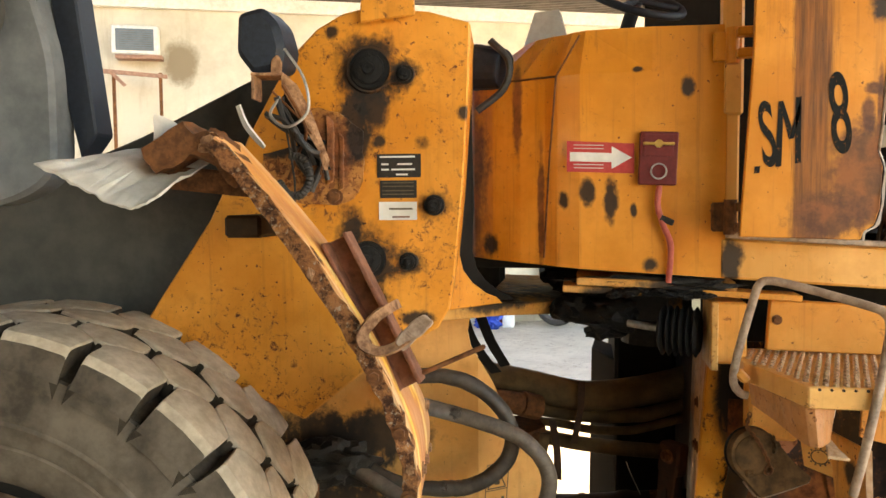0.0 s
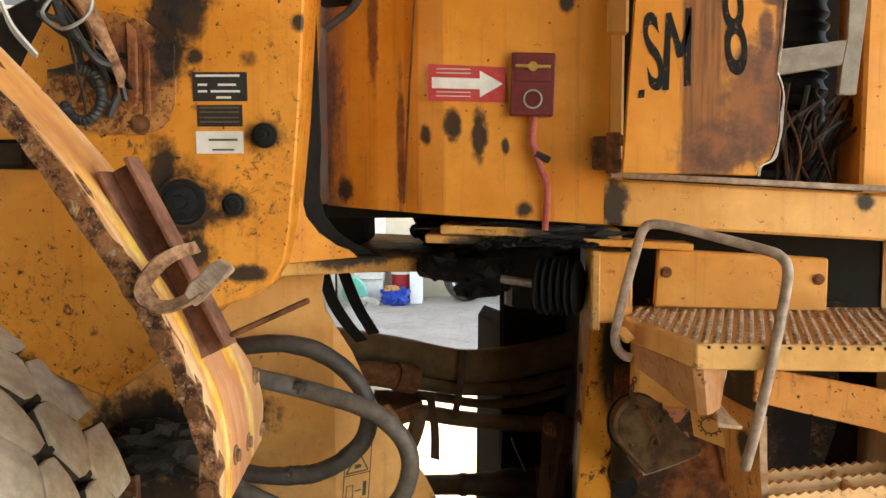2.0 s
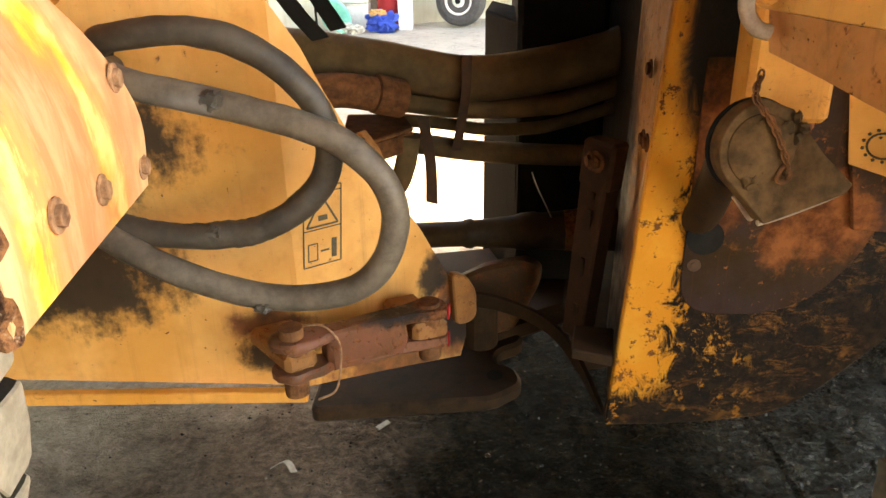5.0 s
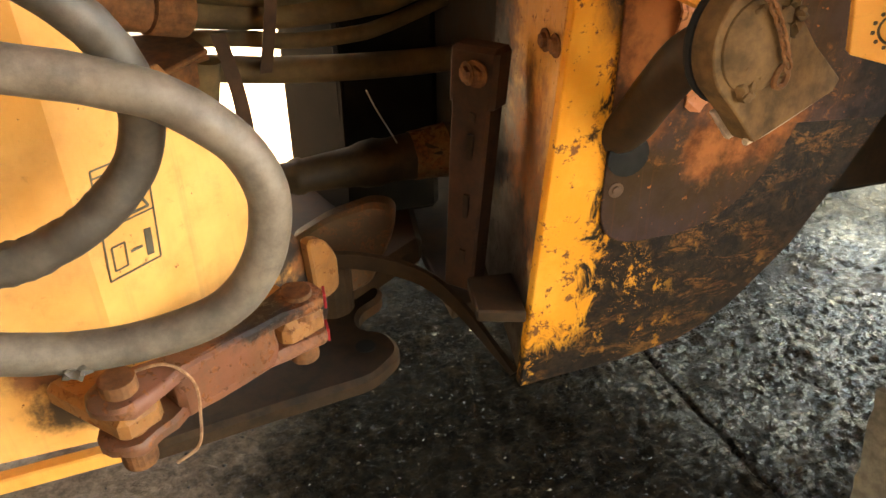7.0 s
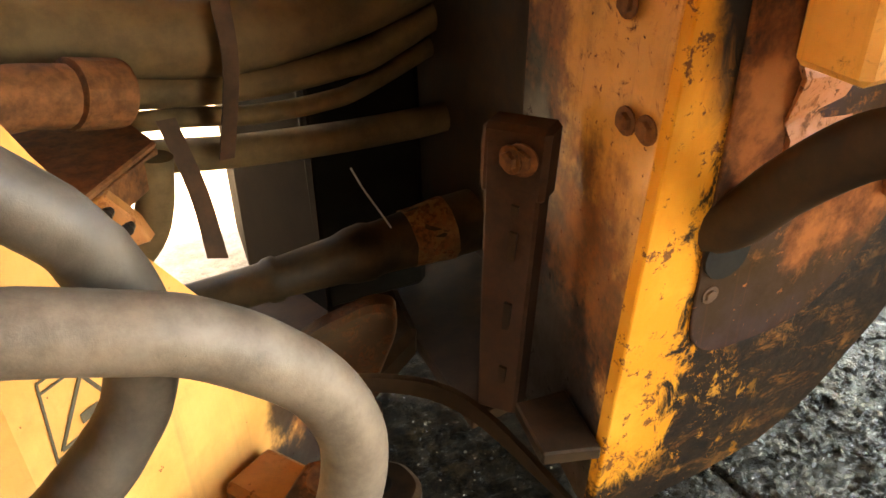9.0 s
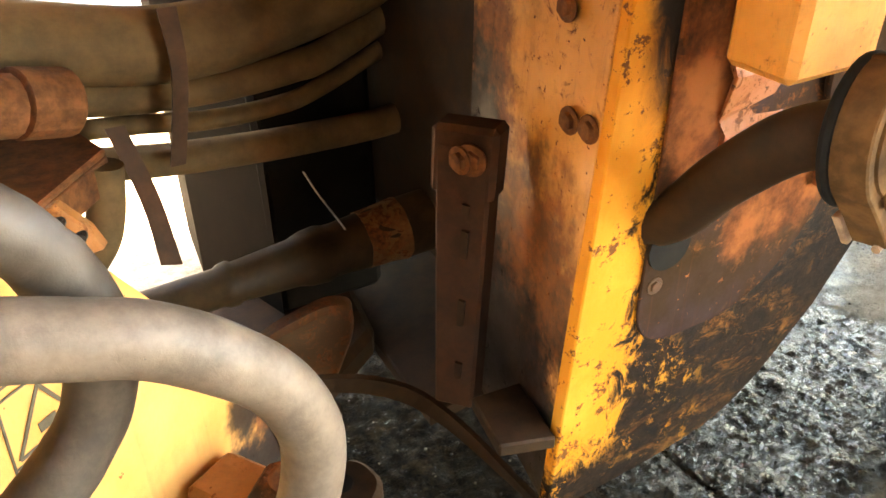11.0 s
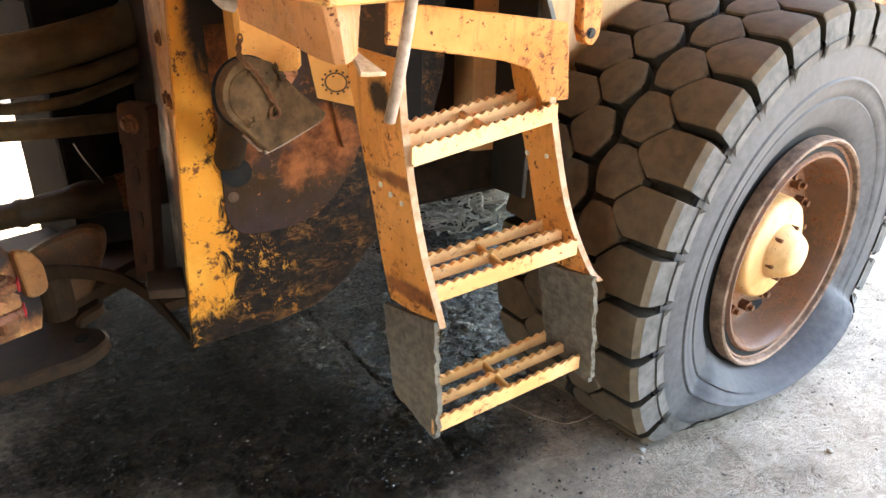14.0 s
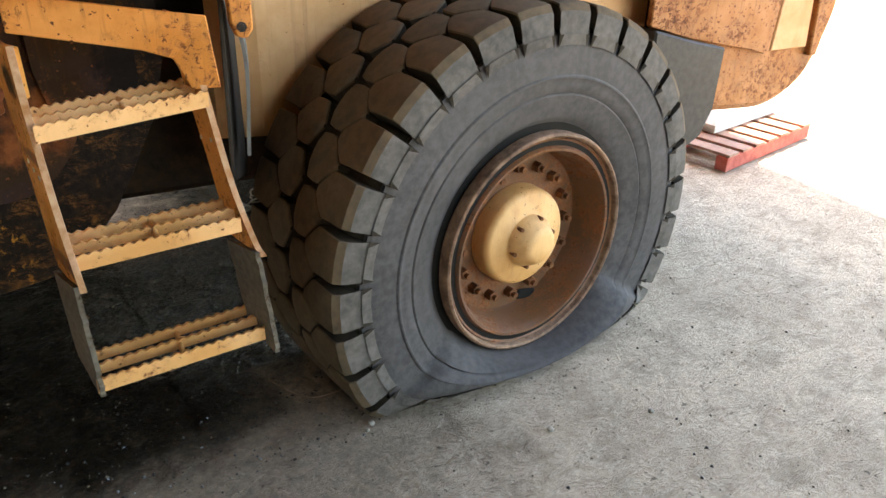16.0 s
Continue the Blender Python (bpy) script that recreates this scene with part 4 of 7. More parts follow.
part("lock_ear", merged(solid(on_plane(R0, 37, rounded([(0.46, 0.86), (0.5, 0.84), (0.53, 0.78), (0.53, 0.68), (0.47, 0.68)], 0.03), 0.0), NR * 0.03, 0.012)), mat_rear_lug, loader, "greasy orange lug")
part("link_pin", rod(LA + ZUP * 0.74, LA + ZUP * 0.925, 0.03, bevel=0.006), mat_rust, lock_link)
part("link_pin", rod(LB + ZUP * 0.72, LB + ZUP * 0.885, 0.03, bevel=0.006), mat_rust, lock_link)
ear_plan = rounded([(0.05, 3.22), (0.37, 3.27), (0.6, 3.3), (0.69, 3.38), (0.67, 3.47), (0.6, 3.5), (0.61, 3.57), (0.69, 3.62), (0.7, 3.68), (0.5, 3.72), (0.05, 3.5)], 0.04)
part("hitch_ear", merged(solid([(a, b, 0.4) for a, b in ear_plan], (0, 0, 0.055), 0.012), rod((0.55, 3.62, 0.4), (0.55, 3.62, 0.62), 0.06, bevel=0.02)), mat_brown, loader, "oily brown hitch ear")
part("ear_hole", rod((0.6, 3.42, 0.452), (0.6, 3.42, 0.457), 0.026), mat_dark, loader)
part("curved_lip", ribbon([(0.45, 3.5, 0.72), (0.6, 3.5, 0.7), (0.75, 3.45, 0.66), (0.84, 3.36, 0.6), (0.91, 3.14, 0.525)], [(0.45, 3.52, 0.66), (0.6, 3.52, 0.645), (0.74, 3.47, 0.61), (0.83, 3.38, 0.56), (0.91, 3.16, 0.5)], 0.012), mat_brown, loader)

# drive shaft and hoses through the joint
shaft = part("drive_shaft", turned([(0.0, 0.03), (0.0, 0.044), (0.16, 0.044), (0.17, 0.05), (0.19, 0.052), (0.2, 0.046), (0.33, 0.055), (0.36, 0.064), (0.4, 0.068), (0.42, 0.062), (0.44, 0.062), (0.6, 0.074), (0.9, 0.078), (0.9, 0.0)], (0.33, 3.77, 0.784), (1.0, 0.0, 0.042), 32), mat_shaft, loader, "oily brown drive shaft", True)
band_at = [Vector((0.33 + a, 3.77, 0.784 + a * 0.042)) for a in (0.5, 0.6)]
part("worn_band", eaten(rod(band_at[0], band_at[1], 0.0685, 0.0765, 24), 3, 0.004, 2), mat_shaft_band, shaft, "dirty orange worn band", True)
HOSES = [([(-0.5, 3.95, 1.42), (-0.1, 3.92, 1.385), (0.2, 3.9, 1.345), (0.5, 3.9, 1.29), (0.75, 3.92, 1.31), (1.0, 3.98, 1.36), (1.2, 4.05, 1.45)], 0.075, mat_hose_tan), ([(0.1, 3.9, 1.23), (0.29, 3.9, 1.215), (0.45, 3.9, 1.195), (0.6, 3.9, 1.19), (0.75, 3.9, 1.2), (0.86, 3.93, 1.21), (1.2, 4.05, 1.3)], 0.035, mat_hose_tan),
         ([(0.2, 3.9, 1.16), (0.42, 3.9, 1.14), (0.55, 3.9, 1.12), (0.7, 3.9, 1.12), (0.82, 3.92, 1.135), (1.15, 4.05, 1.2)], 0.021, mat_hose_tan), ([(0.22, 3.9, 1.09), (0.37, 3.9, 1.065), (0.52, 3.9, 1.045), (0.75, 3.9, 1.03), (1.0, 3.92, 1.02), (1.15, 4.0, 1.02)], 0.036, mat_hose_tan),
         ([(0.33, 3.72, 1.15), (0.31, 3.72, 1.05), (0.28, 3.73, 0.98), (0.22, 3.75, 0.93), (0.05, 3.8, 0.9)], 0.035, mat_hose_tan)]
for pts, r, m in HOSES:
    part("hydraulic_hose", tube(pts, r), m, loader, "", True)
part("hose_strap", ribbon([(0.49, 3.82, 1.38), (0.49, 3.8, 1.27), (0.465, 3.82, 1.12), (0.455, 3.83, 1.07)], [(0.525, 3.82, 1.38), (0.52, 3.8, 1.27), (0.495, 3.82, 1.12), (0.485, 3.83, 1.07)], 0.008), mat_brown_rust, loader)
part("hose_strap", ribbon([(0.35, 3.78, 1.19), (0.375, 3.72, 1.06), (0.378, 3.67, 0.945)], [(0.385, 3.78, 1.19), (0.41, 3.72, 1.06), (0.416, 3.67, 0.935)], 0.008), mat_brown_rust, loader)
part("hose_bracket", merged(solid([(0.12, 3.72, 1.16), (0.21, 3.56, 1.16), (0.34, 3.73, 1.16), (0.29, 3.9, 1.16), (0.1, 3.9, 1.16)], (0, 0, 0.014)), solid([(0.21, 3.56, 1.16), (0.34, 3.73, 1.16), (0.34, 3.73, 1.1), (0.21, 3.56, 1.1)], (-0.01, 0.008, 0), 0.002)), mat_rust, loader, "rusty hose bracket plate")
part("pipe_elbow", tube([(-0.1, 3.6, 1.3), (0.1, 3.7, 1.3), (0.2, 3.74, 1.28), (0.28, 3.78, 1.25)], 0.055, 14), mat_rust, loader, "rusty pipe elbow", True)
part("pipe_collar", rod((0.22, 3.74, 1.28), (0.3, 3.79, 1.25), 0.062, bevel=0.006), mat_rust, loader)
edge_bracket = part("edge_bracket", solid([(0.222, 3.352, 1.262), (0.24, 3.352, 1.268), (0.272, 3.376, 1.21), (0.285, 3.386, 1.165), (0.262, 3.372, 1.17)], (0.01, 0.02, 0), 0.003), mat_rear_lug, loader, "small orange bracket with two holes")
for x, y, z in ((0.237, 3.352, 1.24), (0.258, 3.367, 1.205)):
    part("hole", rod((x, y - 0.004, z), (x + 0.004, y + 0.008, z), 0.009), mat_black, edge_bracket)
part("return_line", tube([(0.72, 3.8, 1.0), (0.74, 3.78, 0.95), (0.78, 3.75, 0.87), (0.79, 3.74, 0.84)], 0.0022, 6), mat_steel, loader, "", True)

# two thick loops of hose beside the lower frame
def ragged(bm, amount):
    """Perished rubber: lumps and torn skin."""
    for v in bm.verts:
        torn = max(0.0, noise.noise(v.co * 6) - 0.1)
        v.co += amount * noise.noise_vector(v.co * 19) + 2.4 * amount * torn * noise.noise_vector(v.co * 70)
    return bm


part("hose_loop", ragged(tube([(-0.28, 3.08, 1.52), (-0.24, 2.96, 1.56), (-0.16, 2.88, 1.593), (0.0, 2.87, 1.605), (0.12, 2.88, 1.565), (0.21, 2.89, 1.485), (0.25, 2.9, 1.39), (0.235, 2.9, 1.29), (0.15, 2.88, 1.21), (0.04, 2.87, 1.175), (-0.13, 2.86, 1.178), (-0.25, 2.88, 1.2), (-0.36, 2.94, 1.24), (-0.42, 3.05, 1.26)], 0.0295, 20, 24), 0.0035), mat_hose_oily, loader, "thick dusty black hose loop", True)
part("hose_loop", ragged(tube([(-0.26, 3.06, 1.5), (-0.2, 2.9, 1.52), (-0.1, 2.82, 1.51), (0.08, 2.82, 1.468), (0.22, 2.82, 1.427), (0.3, 2.82, 1.39), (0.37, 2.82, 1.32), (0.395, 2.82, 1.24), (0.37, 2.82, 1.14), (0.3, 2.82, 1.07), (0.17, 2.82, 1.045), (0.03, 2.81, 1.07), (-0.12, 2.81, 1.13), (-0.25, 2.84, 1.19), (-0.36, 2.9, 1.22), (-0.42, 3.04, 1.24)], 0.0295, 20, 24), 0.0014), mat_hose, loader, "thick dusty black hose loop", True)
for x, y, z in ((0.055, 2.795, 1.485), (0.1, 2.8, 1.036), (0.0, 2.85, 1.185)):
    part("hose_tag", lump((x, y, z), (0.022, 0.016, 0.018), x * 50, 3, 0.6), mat_hose_oily, loader, "", True)
part("grease_lump", lump((-0.47, 2.9, 1.235), (0.17, 0.09, 0.09), 3), mat_black, loader, "lumpy black grease on a fitting", True)
part("rust_tab", merged(box((-0.57, 2.82, 1.12), (0.04, 0.03, 0.11), bevel=0.004), box((-0.515, 2.83, 1.13), (0.045, 0.03, 0.1), bevel=0.004)), mat_rust, loader)

# bent fender strut over the front tyre
EDGE = [0.24, 0.25, 0.27, 0.3, 0.36, 0.48, 0.55, 0.54]
inner = [(-0.515, 2.42), (-0.4, 2.28), (-0.265, 2.11), (-0.142, 1.912), (-0.046, 1.75), (0.013, 1.607), (0.033, 1.5), (0.032, 1.38)]
outer = [(-0.5, 2.45), (-0.37, 2.31), (-0.23, 2.14), (-0.1, 1.94), (-0.01, 1.77), (0.05, 1.62), (0.07, 1.5), (0.065, 1.38)]


strut = part("fender_strut", scaly([(x, 2.06, z) for x, z in inner] + [(x, 2.06, z) for x, z in outer[::-1]], (0.0, 0.025, 0), 4, 0.012), mat_scale, loader, "bent rusty fender strip with flaking paint", True)


def strut_material():
    """Sun-bleached primer, orange and yellow paint left in long streaks, sky glow painted into the yellow, rust along
    the edges.
    """
    n = Nodes("flaked strut paint")
    a = n.noise(3.2, 7, 0.7, n.stretch(2, 8, 1.6), 0.5)
    col = n.mix(n.band(a, 0.4, 0.6), (0.56, 0.22, 0.09), (0.67, 0.33, 0.17))
    axes = n.put("ShaderNodeSeparateXYZ", Vector=n.pos)
    across, z = axes.outputs[1], axes.outputs[2]
    b = n.noise(4.5, 8, 0.7, n.stretch(1.2, 2.5, 1.0), 0.4)
    middle = n.band(z, 1.45, 2.1, 2.31, 2.18)
    off = n.maths("ABSOLUTE", n.maths("SUBTRACT", n.maths("ADD", across, n.maths("MULTIPLY", n.maths("SUBTRACT", b, 0.5), 0.2)), middle))
    half = n.band(z, 1.5, 2.0, 0.11, 0.025)
    over = n.maths("SUBTRACT", off, half)
    left = n.maths("MULTIPLY", n.band(over, -0.01, 0.022), n.band(over, 0.035, 0.075, 1.0, 0.0))
    left = n.maths("MULTIPLY", left, n.band(z, 1.98, 2.3, 1.0, 0.15))
    col = n.mix(n.maths("MULTIPLY", n.band(over, -0.05, 0.0), 0.6), col, (0.74, 0.3, 0.06))
    col = n.mix(n.band(over, 0.05, 0.1, 0.0, 0.85), col, n.mix(n.band(a, 0.4, 0.6), (0.72, 0.39, 0.18), (0.78, 0.5, 0.27)))
    # Yellow paint streaks, brightened for the sky reflected in them.
    col = n.mix(left, col, n.mix(n.band(n.noise(12, 4), 0.4, 0.6), (0.93, 0.5, 0.05), (0.94, 0.72, 0.25)))
    c = n.noise(9, 9, 0.75, n.stretch(2, 2, 1), 0.6)
    col = n.mix(n.band(n.noise(2.6, 5), 0.45, 0.65, 0, 0.6), col, (0.42, 0.15, 0.06))
    col = n.mix(n.band(c, 0.66, 0.7), col, (0.16, 0.058, 0.028))
    return n.finish(col, n.band(left, 0, 1, 0.65, 0.4), 0.0, n.maths("ADD", c, b), 0.4, 0.004, 0.4)


part("strut_face", ribbon([(x, 2.07, z) for x, z in outer], [(x - 0.14 * w, 2.07 + w, z) for (x, z), w in zip(outer, EDGE)], 0.012), strut_material(), strut, "peeling orange paint over pale primer")
for x, y, z in ((0.05, 2.227, 1.475), (0.024, 2.391, 1.45), (-0.008, 2.593, 1.42), (-0.006, 2.55, 1.58)):
    part("bolt", bolt((x, y, z), (1, 0.14, 0.0), 0.016, 0.012), mat_rust_pale, strut)
for i, (x, z) in enumerate(((0.012, 1.66), (-0.085, 1.85), (-0.225, 2.07), (0.05, 1.53), (-0.045, 1.78))):
    part("rust_clod", lump((x, 2.062, z), (0.01, 0.005, 0.02), 5 + i, 3, 0.8), mat_rust_pale, strut, "", True)
for x, z in ((-0.045, 1.785), (0.025, 1.634), (0.047, 1.452)):
    part("bolt", bolt((x, 2.058, z), (0, -1, 0), 0.016, 0.012), mat_rust, strut)
channel = part("channel_bracket", box((-0.082, 2.225, 1.945), (0.066, 0.012, 0.48), (0, -27, 0), 0.002), mat_channel, strut, "rusty red channel bracket")
for x, z in ((-0.115, 1.93), (-0.05, 1.962)):
    part("bracket_flange", box((x, 2.19, z), (0.012, 0.06, 0.48), (0, -27, 0), 0.002), mat_channel, strut)
part("bracket_strap", ribbon([(0.0, 2.15, 1.99), (-0.01, 2.07, 1.985), (-0.04, 2.04, 1.963), (-0.07, 2.035, 1.93), (-0.085, 2.03, 1.9), (-0.075, 2.03, 1.868), (-0.03, 2.03, 1.852), (0.02, 2.03, 1.865), (0.06, 2.04, 1.89)], [(0.01, 2.16, 1.965), (0.005, 2.085, 1.962), (-0.022, 2.06, 1.944), (-0.045, 2.055, 1.92), (-0.057, 2.05, 1.9), (-0.05, 2.05, 1.88), (-0.022, 2.05, 1.873), (0.015, 2.05, 1.887), (0.05, 2.06, 1.912)], 0.009), mat_rust_pale, strut, "bent rusty strap", True)
part("bracket_strap", eaten(solid([(0.015, 2.04, 1.888), (0.04, 2.04, 1.862), (0.08, 2.04, 1.9), (0.12, 2.04, 1.94), (0.09, 2.04, 1.962), (0.05, 2.04, 1.925)], (0.0, 0.03, 0), 0.004), 6, 0.008), mat_rail, strut, "worn steel clamp end")
part("bracket_peg", box((0.15, 2.2, 1.81), (0.2, 0.014, 0.014), (0, -24, 4)), mat_rust, strut)
part("strut_head", eaten(solid([(-0.74, 2.1, 2.42), (-0.62, 2.1, 2.495), (-0.58, 2.1, 2.465), (-0.545, 2.1, 2.475), (-0.5, 2.1, 2.44), (-0.44, 2.1, 2.36), (-0.46, 2.1, 2.31), (-0.52, 2.1, 2.37), (-0.6, 2.1, 2.4), (-0.7, 2.1, 2.35)], (0.0, 0.1, 0), 0.0), 7, 0.016, 3), mat_rust, strut, "corroded steel strut head", True)
part("cross_bar", box((-0.6, 2.25, 2.33), (0.34, 0.16, 0.07), (0, 6, 0), 0.01), mat_rust, strut)
part("cross_bar", box((-0.52, 2.42, 2.19), (0.12, 0.3, 0.07), bevel=0.01), mat_brown, strut)
part("rust_clod", lump((-0.53, 2.1, 2.43), (0.03, 0.03, 0.025), 2, 3, 0.7), mat_rust_pale, strut, "", True)
sheet_bm = ribbon([(-1.0, 1.98, 2.38), (-0.85, 1.98, 2.31), (-0.71, 1.98, 2.25), (-0.63, 2.0, 2.3)], [(-0.86, 2.3, 2.44), (-0.78, 2.3, 2.44), (-0.7, 2.3, 2.42), (-0.6, 2.25, 2.4)], 0.006)
bmesh.ops.subdivide_edges(sheet_bm, edges=[e for e in sheet_bm.edges if e.calc_length() > 0.02], cuts=5, use_grid_fill=True)
for v in sheet_bm.verts:
    v.co += 0.012 * noise.noise_vector(v.co * 13) + 0.006 * noise.noise_vector(v.co * 41)
part("bent_sheet", sheet_bm, mat_sheet, strut, "crumpled pale sheet scrap")
scrap = ribbon([(-0.76, 2.14, 2.4), (-0.72, 2.12, 2.44), (-0.7, 2.12, 2.52)], [(-0.6, 2.2, 2.42), (-0.63, 2.2, 2.47), (-0.65, 2.2, 2.49)], 0.005)
bmesh.ops.subdivide_edges(scrap, edges=scrap.edges[:], cuts=3, use_grid_fill=True)
for v in scrap.verts:
    v.co += 0.014 * noise.noise_vector(v.co * 17)
part("bent_sheet", scrap, mat_sheet, strut, "crumpled pale sheet scrap")
part("conduit", tube([(-0.44, 2.48, 2.42), (-0.39, 2.48, 2.4), (-0.37, 2.47, 2.34), (-0.4, 2.47, 2.29), (-0.45, 2.48, 2.29), (-0.49, 2.5, 2.33)], 0.014, 10, 14, wave=0.14, pitch=0.012), mat_hose_dark, loader, "ribbed black cable conduit", True)

# black sludge hanging off the oily mounts under the cab
for i in range(16):
    random.seed(300 + i)
    x = 0.62 + 0.022 * i + random.uniform(-0.01, 0.01)
    part("sludge_lump", lump((x, 2.855 + random.uniform(-0.01, 0.02), 1.935 + random.uniform(-0.012, 0.012)), (random.uniform(0.018, 0.035), 0.02, random.uniform(0.008, 0.016)), i, 3, 0.5), mat_pin, loader, "", True)

# boom and link in front of the frame
boom = part("boom", solid(on_plane((-0.4, 2.95), 6, [(-0.45, 2.9), (-0.73, 2.76), (-1.21, 2.53), (-1.81, 2.29), (-2.6, 1.95), (-2.6, 0.9), (-1.6, 1.35), (-0.9, 1.7), (-0.4, 2.2)]), (0.02, 0.14, 0), 0.01), mat_gun, loader, "dark grey lift arm")
link = part("tilt_link", solid(on_plane((-1.3, 2.35), 6, rounded([(-1.75, 3.6), (-1.32, 3.1), (-1.22, 2.75), (-1.22, 2.35), (-1.42, 2.25), (-1.8, 2.3), (-2.1, 2.6), (-2.1, 3.6)], 0.1)), (0, 0.12, 0), 0.015), mat_link, loader, "dusty grey tilt link")
part("rubber_edge", solid(on_plane((-1.05, 2.45), 6, [(-1.28, 3.05), (-1.18, 2.98), (-1.12, 2.5), (-1.18, 2.42), (-1.22, 2.6)]), (0, 0.1, 0), 0.006), mat_plastic, link)
part("link_pin", turned([(0, 0.11), (0.02, 0.105), (0.025, 0.08), (0.025, 0)], (-1.47, 2.32, 2.9), (0.1, -1, 0)), mat_gun, link, "", True)

# work lamp on its bracket
lamp = part("work_lamp", merged(solid(on_plane((-0.45, 2.42), 20, rounded([(-0.572, 2.865), (-0.5, 2.89), (-0.455, 2.84), (-0.435, 2.76), (-0.45, 2.69), (-0.53, 2.672), (-0.578, 2.74)], 0.02)), (0.01, 0.14, 0.0), 0.02)), mat_plastic, loader, "black plastic work lamp housing")
part("lamp_bracket", merged(eaten(box((-0.535, 2.44, 2.635), (0.01, 0.09, 0.08), (0, 0, 8), 0.002), 2, 0.003, 2), eaten(box((-0.49, 2.45, 2.674), (0.105, 0.1, 0.01), (0, 0, 8), 0.002), 3, 0.003, 2), solid([(-0.44, 2.41, 2.675), (-0.44, 2.41, 2.63), (-0.335, 2.45, 2.43), (-0.318, 2.46, 2.365), (-0.31, 2.46, 2.4), (-0.36, 2.44, 2.55), (-0.4, 2.42, 2.64)], (0.012, 0.008, 0), 0.002)), mat_rust_pale, lamp, "rusty folded lamp bracket")
# The bracket's shadow side, coloured near black.
part("bracket_web", solid([(-0.445, 2.5, 2.66), (-0.43, 2.49, 2.6), (-0.345, 2.53, 2.42), (-0.32, 2.54, 2.37), (-0.42, 2.56, 2.4), (-0.5, 2.54, 2.6)], (0.0, 0.012, 0), 0.002), mat_dark, lamp, "inner web of the bracket, shade in its colour")
part("lamp_knuckle", eaten(solid([(-0.475, 2.405, 2.665), (-0.44, 2.405, 2.67), (-0.437, 2.405, 2.71), (-0.45, 2.405, 2.735), (-0.468, 2.405, 2.72)], (0, 0.02, 0), 0.004), 5, 0.003, 2), mat_rust_pale, lamp)
part("mount_plate", scaly(p1([(-0.4, 2.585), (-0.34, 2.575), (-0.28, 2.55), (-0.225, 2.5), (-0.225, 2.33), (-0.262, 2.272), (-0.31, 2.252), (-0.42, 2.258), (-0.52, 2.272), (-0.58, 2.35), (-0.57, 2.43), (-0.43, 2.46)], 0.004), N1 * 0.012, 12, 0.006), mat_corroded, lamp, "corroded mounting plate, orange with rust at its foot")
for x0, x1, z0, z1, deep in ((-0.352, -0.325, 2.32, 2.56, 0.012), (-0.312, -0.29, 2.3, 2.5, 0.008)):
    part("rib", eaten(solid(p1([(x0, z0), (x1, z0 + 0.01), (x1 + 0.004, z1 - 0.02), (x0 + 0.003, z1)], 0.014), N1 * deep, 0.003), int(x0 * -900), 0.006, 3), mat_corroded, lamp, "", True)
for x, z in ((-0.357, 2.466), (-0.366, 2.371)):
    part("hole", rod(p1([(x, z)], 0.012)[0], p1([(x, z)], 0.037)[0], 0.008, n=12), mat_dark, lamp)
for x, z in ((-0.323, 2.281), (-0.527, 2.301), (-0.43, 2.4)):
    part("bolt", bolt(p1([(x, z)], 0.016)[0], N1, 0.019, 0.012), mat_rust, lamp)
random.seed(77)
for i in range(7):
    a = Vector((-0.46, 2.42, 2.6)) + Vector((random.uniform(-0.05, 0.05), random.uniform(-0.03, 0.03), random.uniform(-0.06, 0.04)))
    b = Vector((-0.38, 2.5, 2.42)) + Vector((random.uniform(-0.08, 0.08), random.uniform(-0.04, 0.04), random.uniform(-0.08, 0.08)))
    mid_point = (a + b) / 2 + Vector((random.uniform(-0.08, 0.1), random.uniform(-0.06, 0.0), random.uniform(-0.07, 0.05)))
    part("wire", tube([a, mid_point, b, b + Vector((random.uniform(-0.05, 0.05), 0.02, -0.08))], random.choice((0.004, 0.006, 0.009)), 6), random.choice((mat_hose_dark, mat_hose_dark, mat_steel, mat_rust)), lamp, "", True)
part("reflector", ribbon([(-0.585, 2.4, 2.575), (-0.56, 2.4, 2.51), (-0.515, 2.4, 2.455), (-0.495, 2.4, 2.44)], [(-0.555, 2.36, 2.575), (-0.53, 2.36, 2.515), (-0.492, 2.37, 2.462), (-0.482, 2.38, 2.445)], 0.006), mat_white, lamp)
part("wire", tube([(-0.42, 2.4, 2.75), (-0.35, 2.38, 2.65), (-0.34, 2.38, 2.55), (-0.4, 2.36, 2.5), (-0.46, 2.37, 2.54), (-0.44, 2.4, 2.6)], 0.005, 6), mat_steel, lamp, "", True)
part("wire", tube([(-0.45, 2.4, 2.6), (-0.42, 2.42, 2.5), (-0.38, 2.5, 2.44), (-0.36, 2.56, 2.4), (-0.4, 2.56, 2.3)], 0.012, 8), mat_hose_dark, lamp, "", True)


# ---- cab ----
def drop(x):
    """The rear body sinks a little towards its flat tyre."""
    return -0.06 * (x - 1.0)


plan = [(1.0, 2.865), (0.75, 2.865), (0.5, 2.868), (0.42, 2.9), (0.373, 2.932), (0.28, 2.965), (0.17, 3.02), (0.09, 3.09), (0.03, 3.19), (0.0, 3.32), (-0.02, 3.6), (-0.02, 4.7), (1.0, 4.7)]


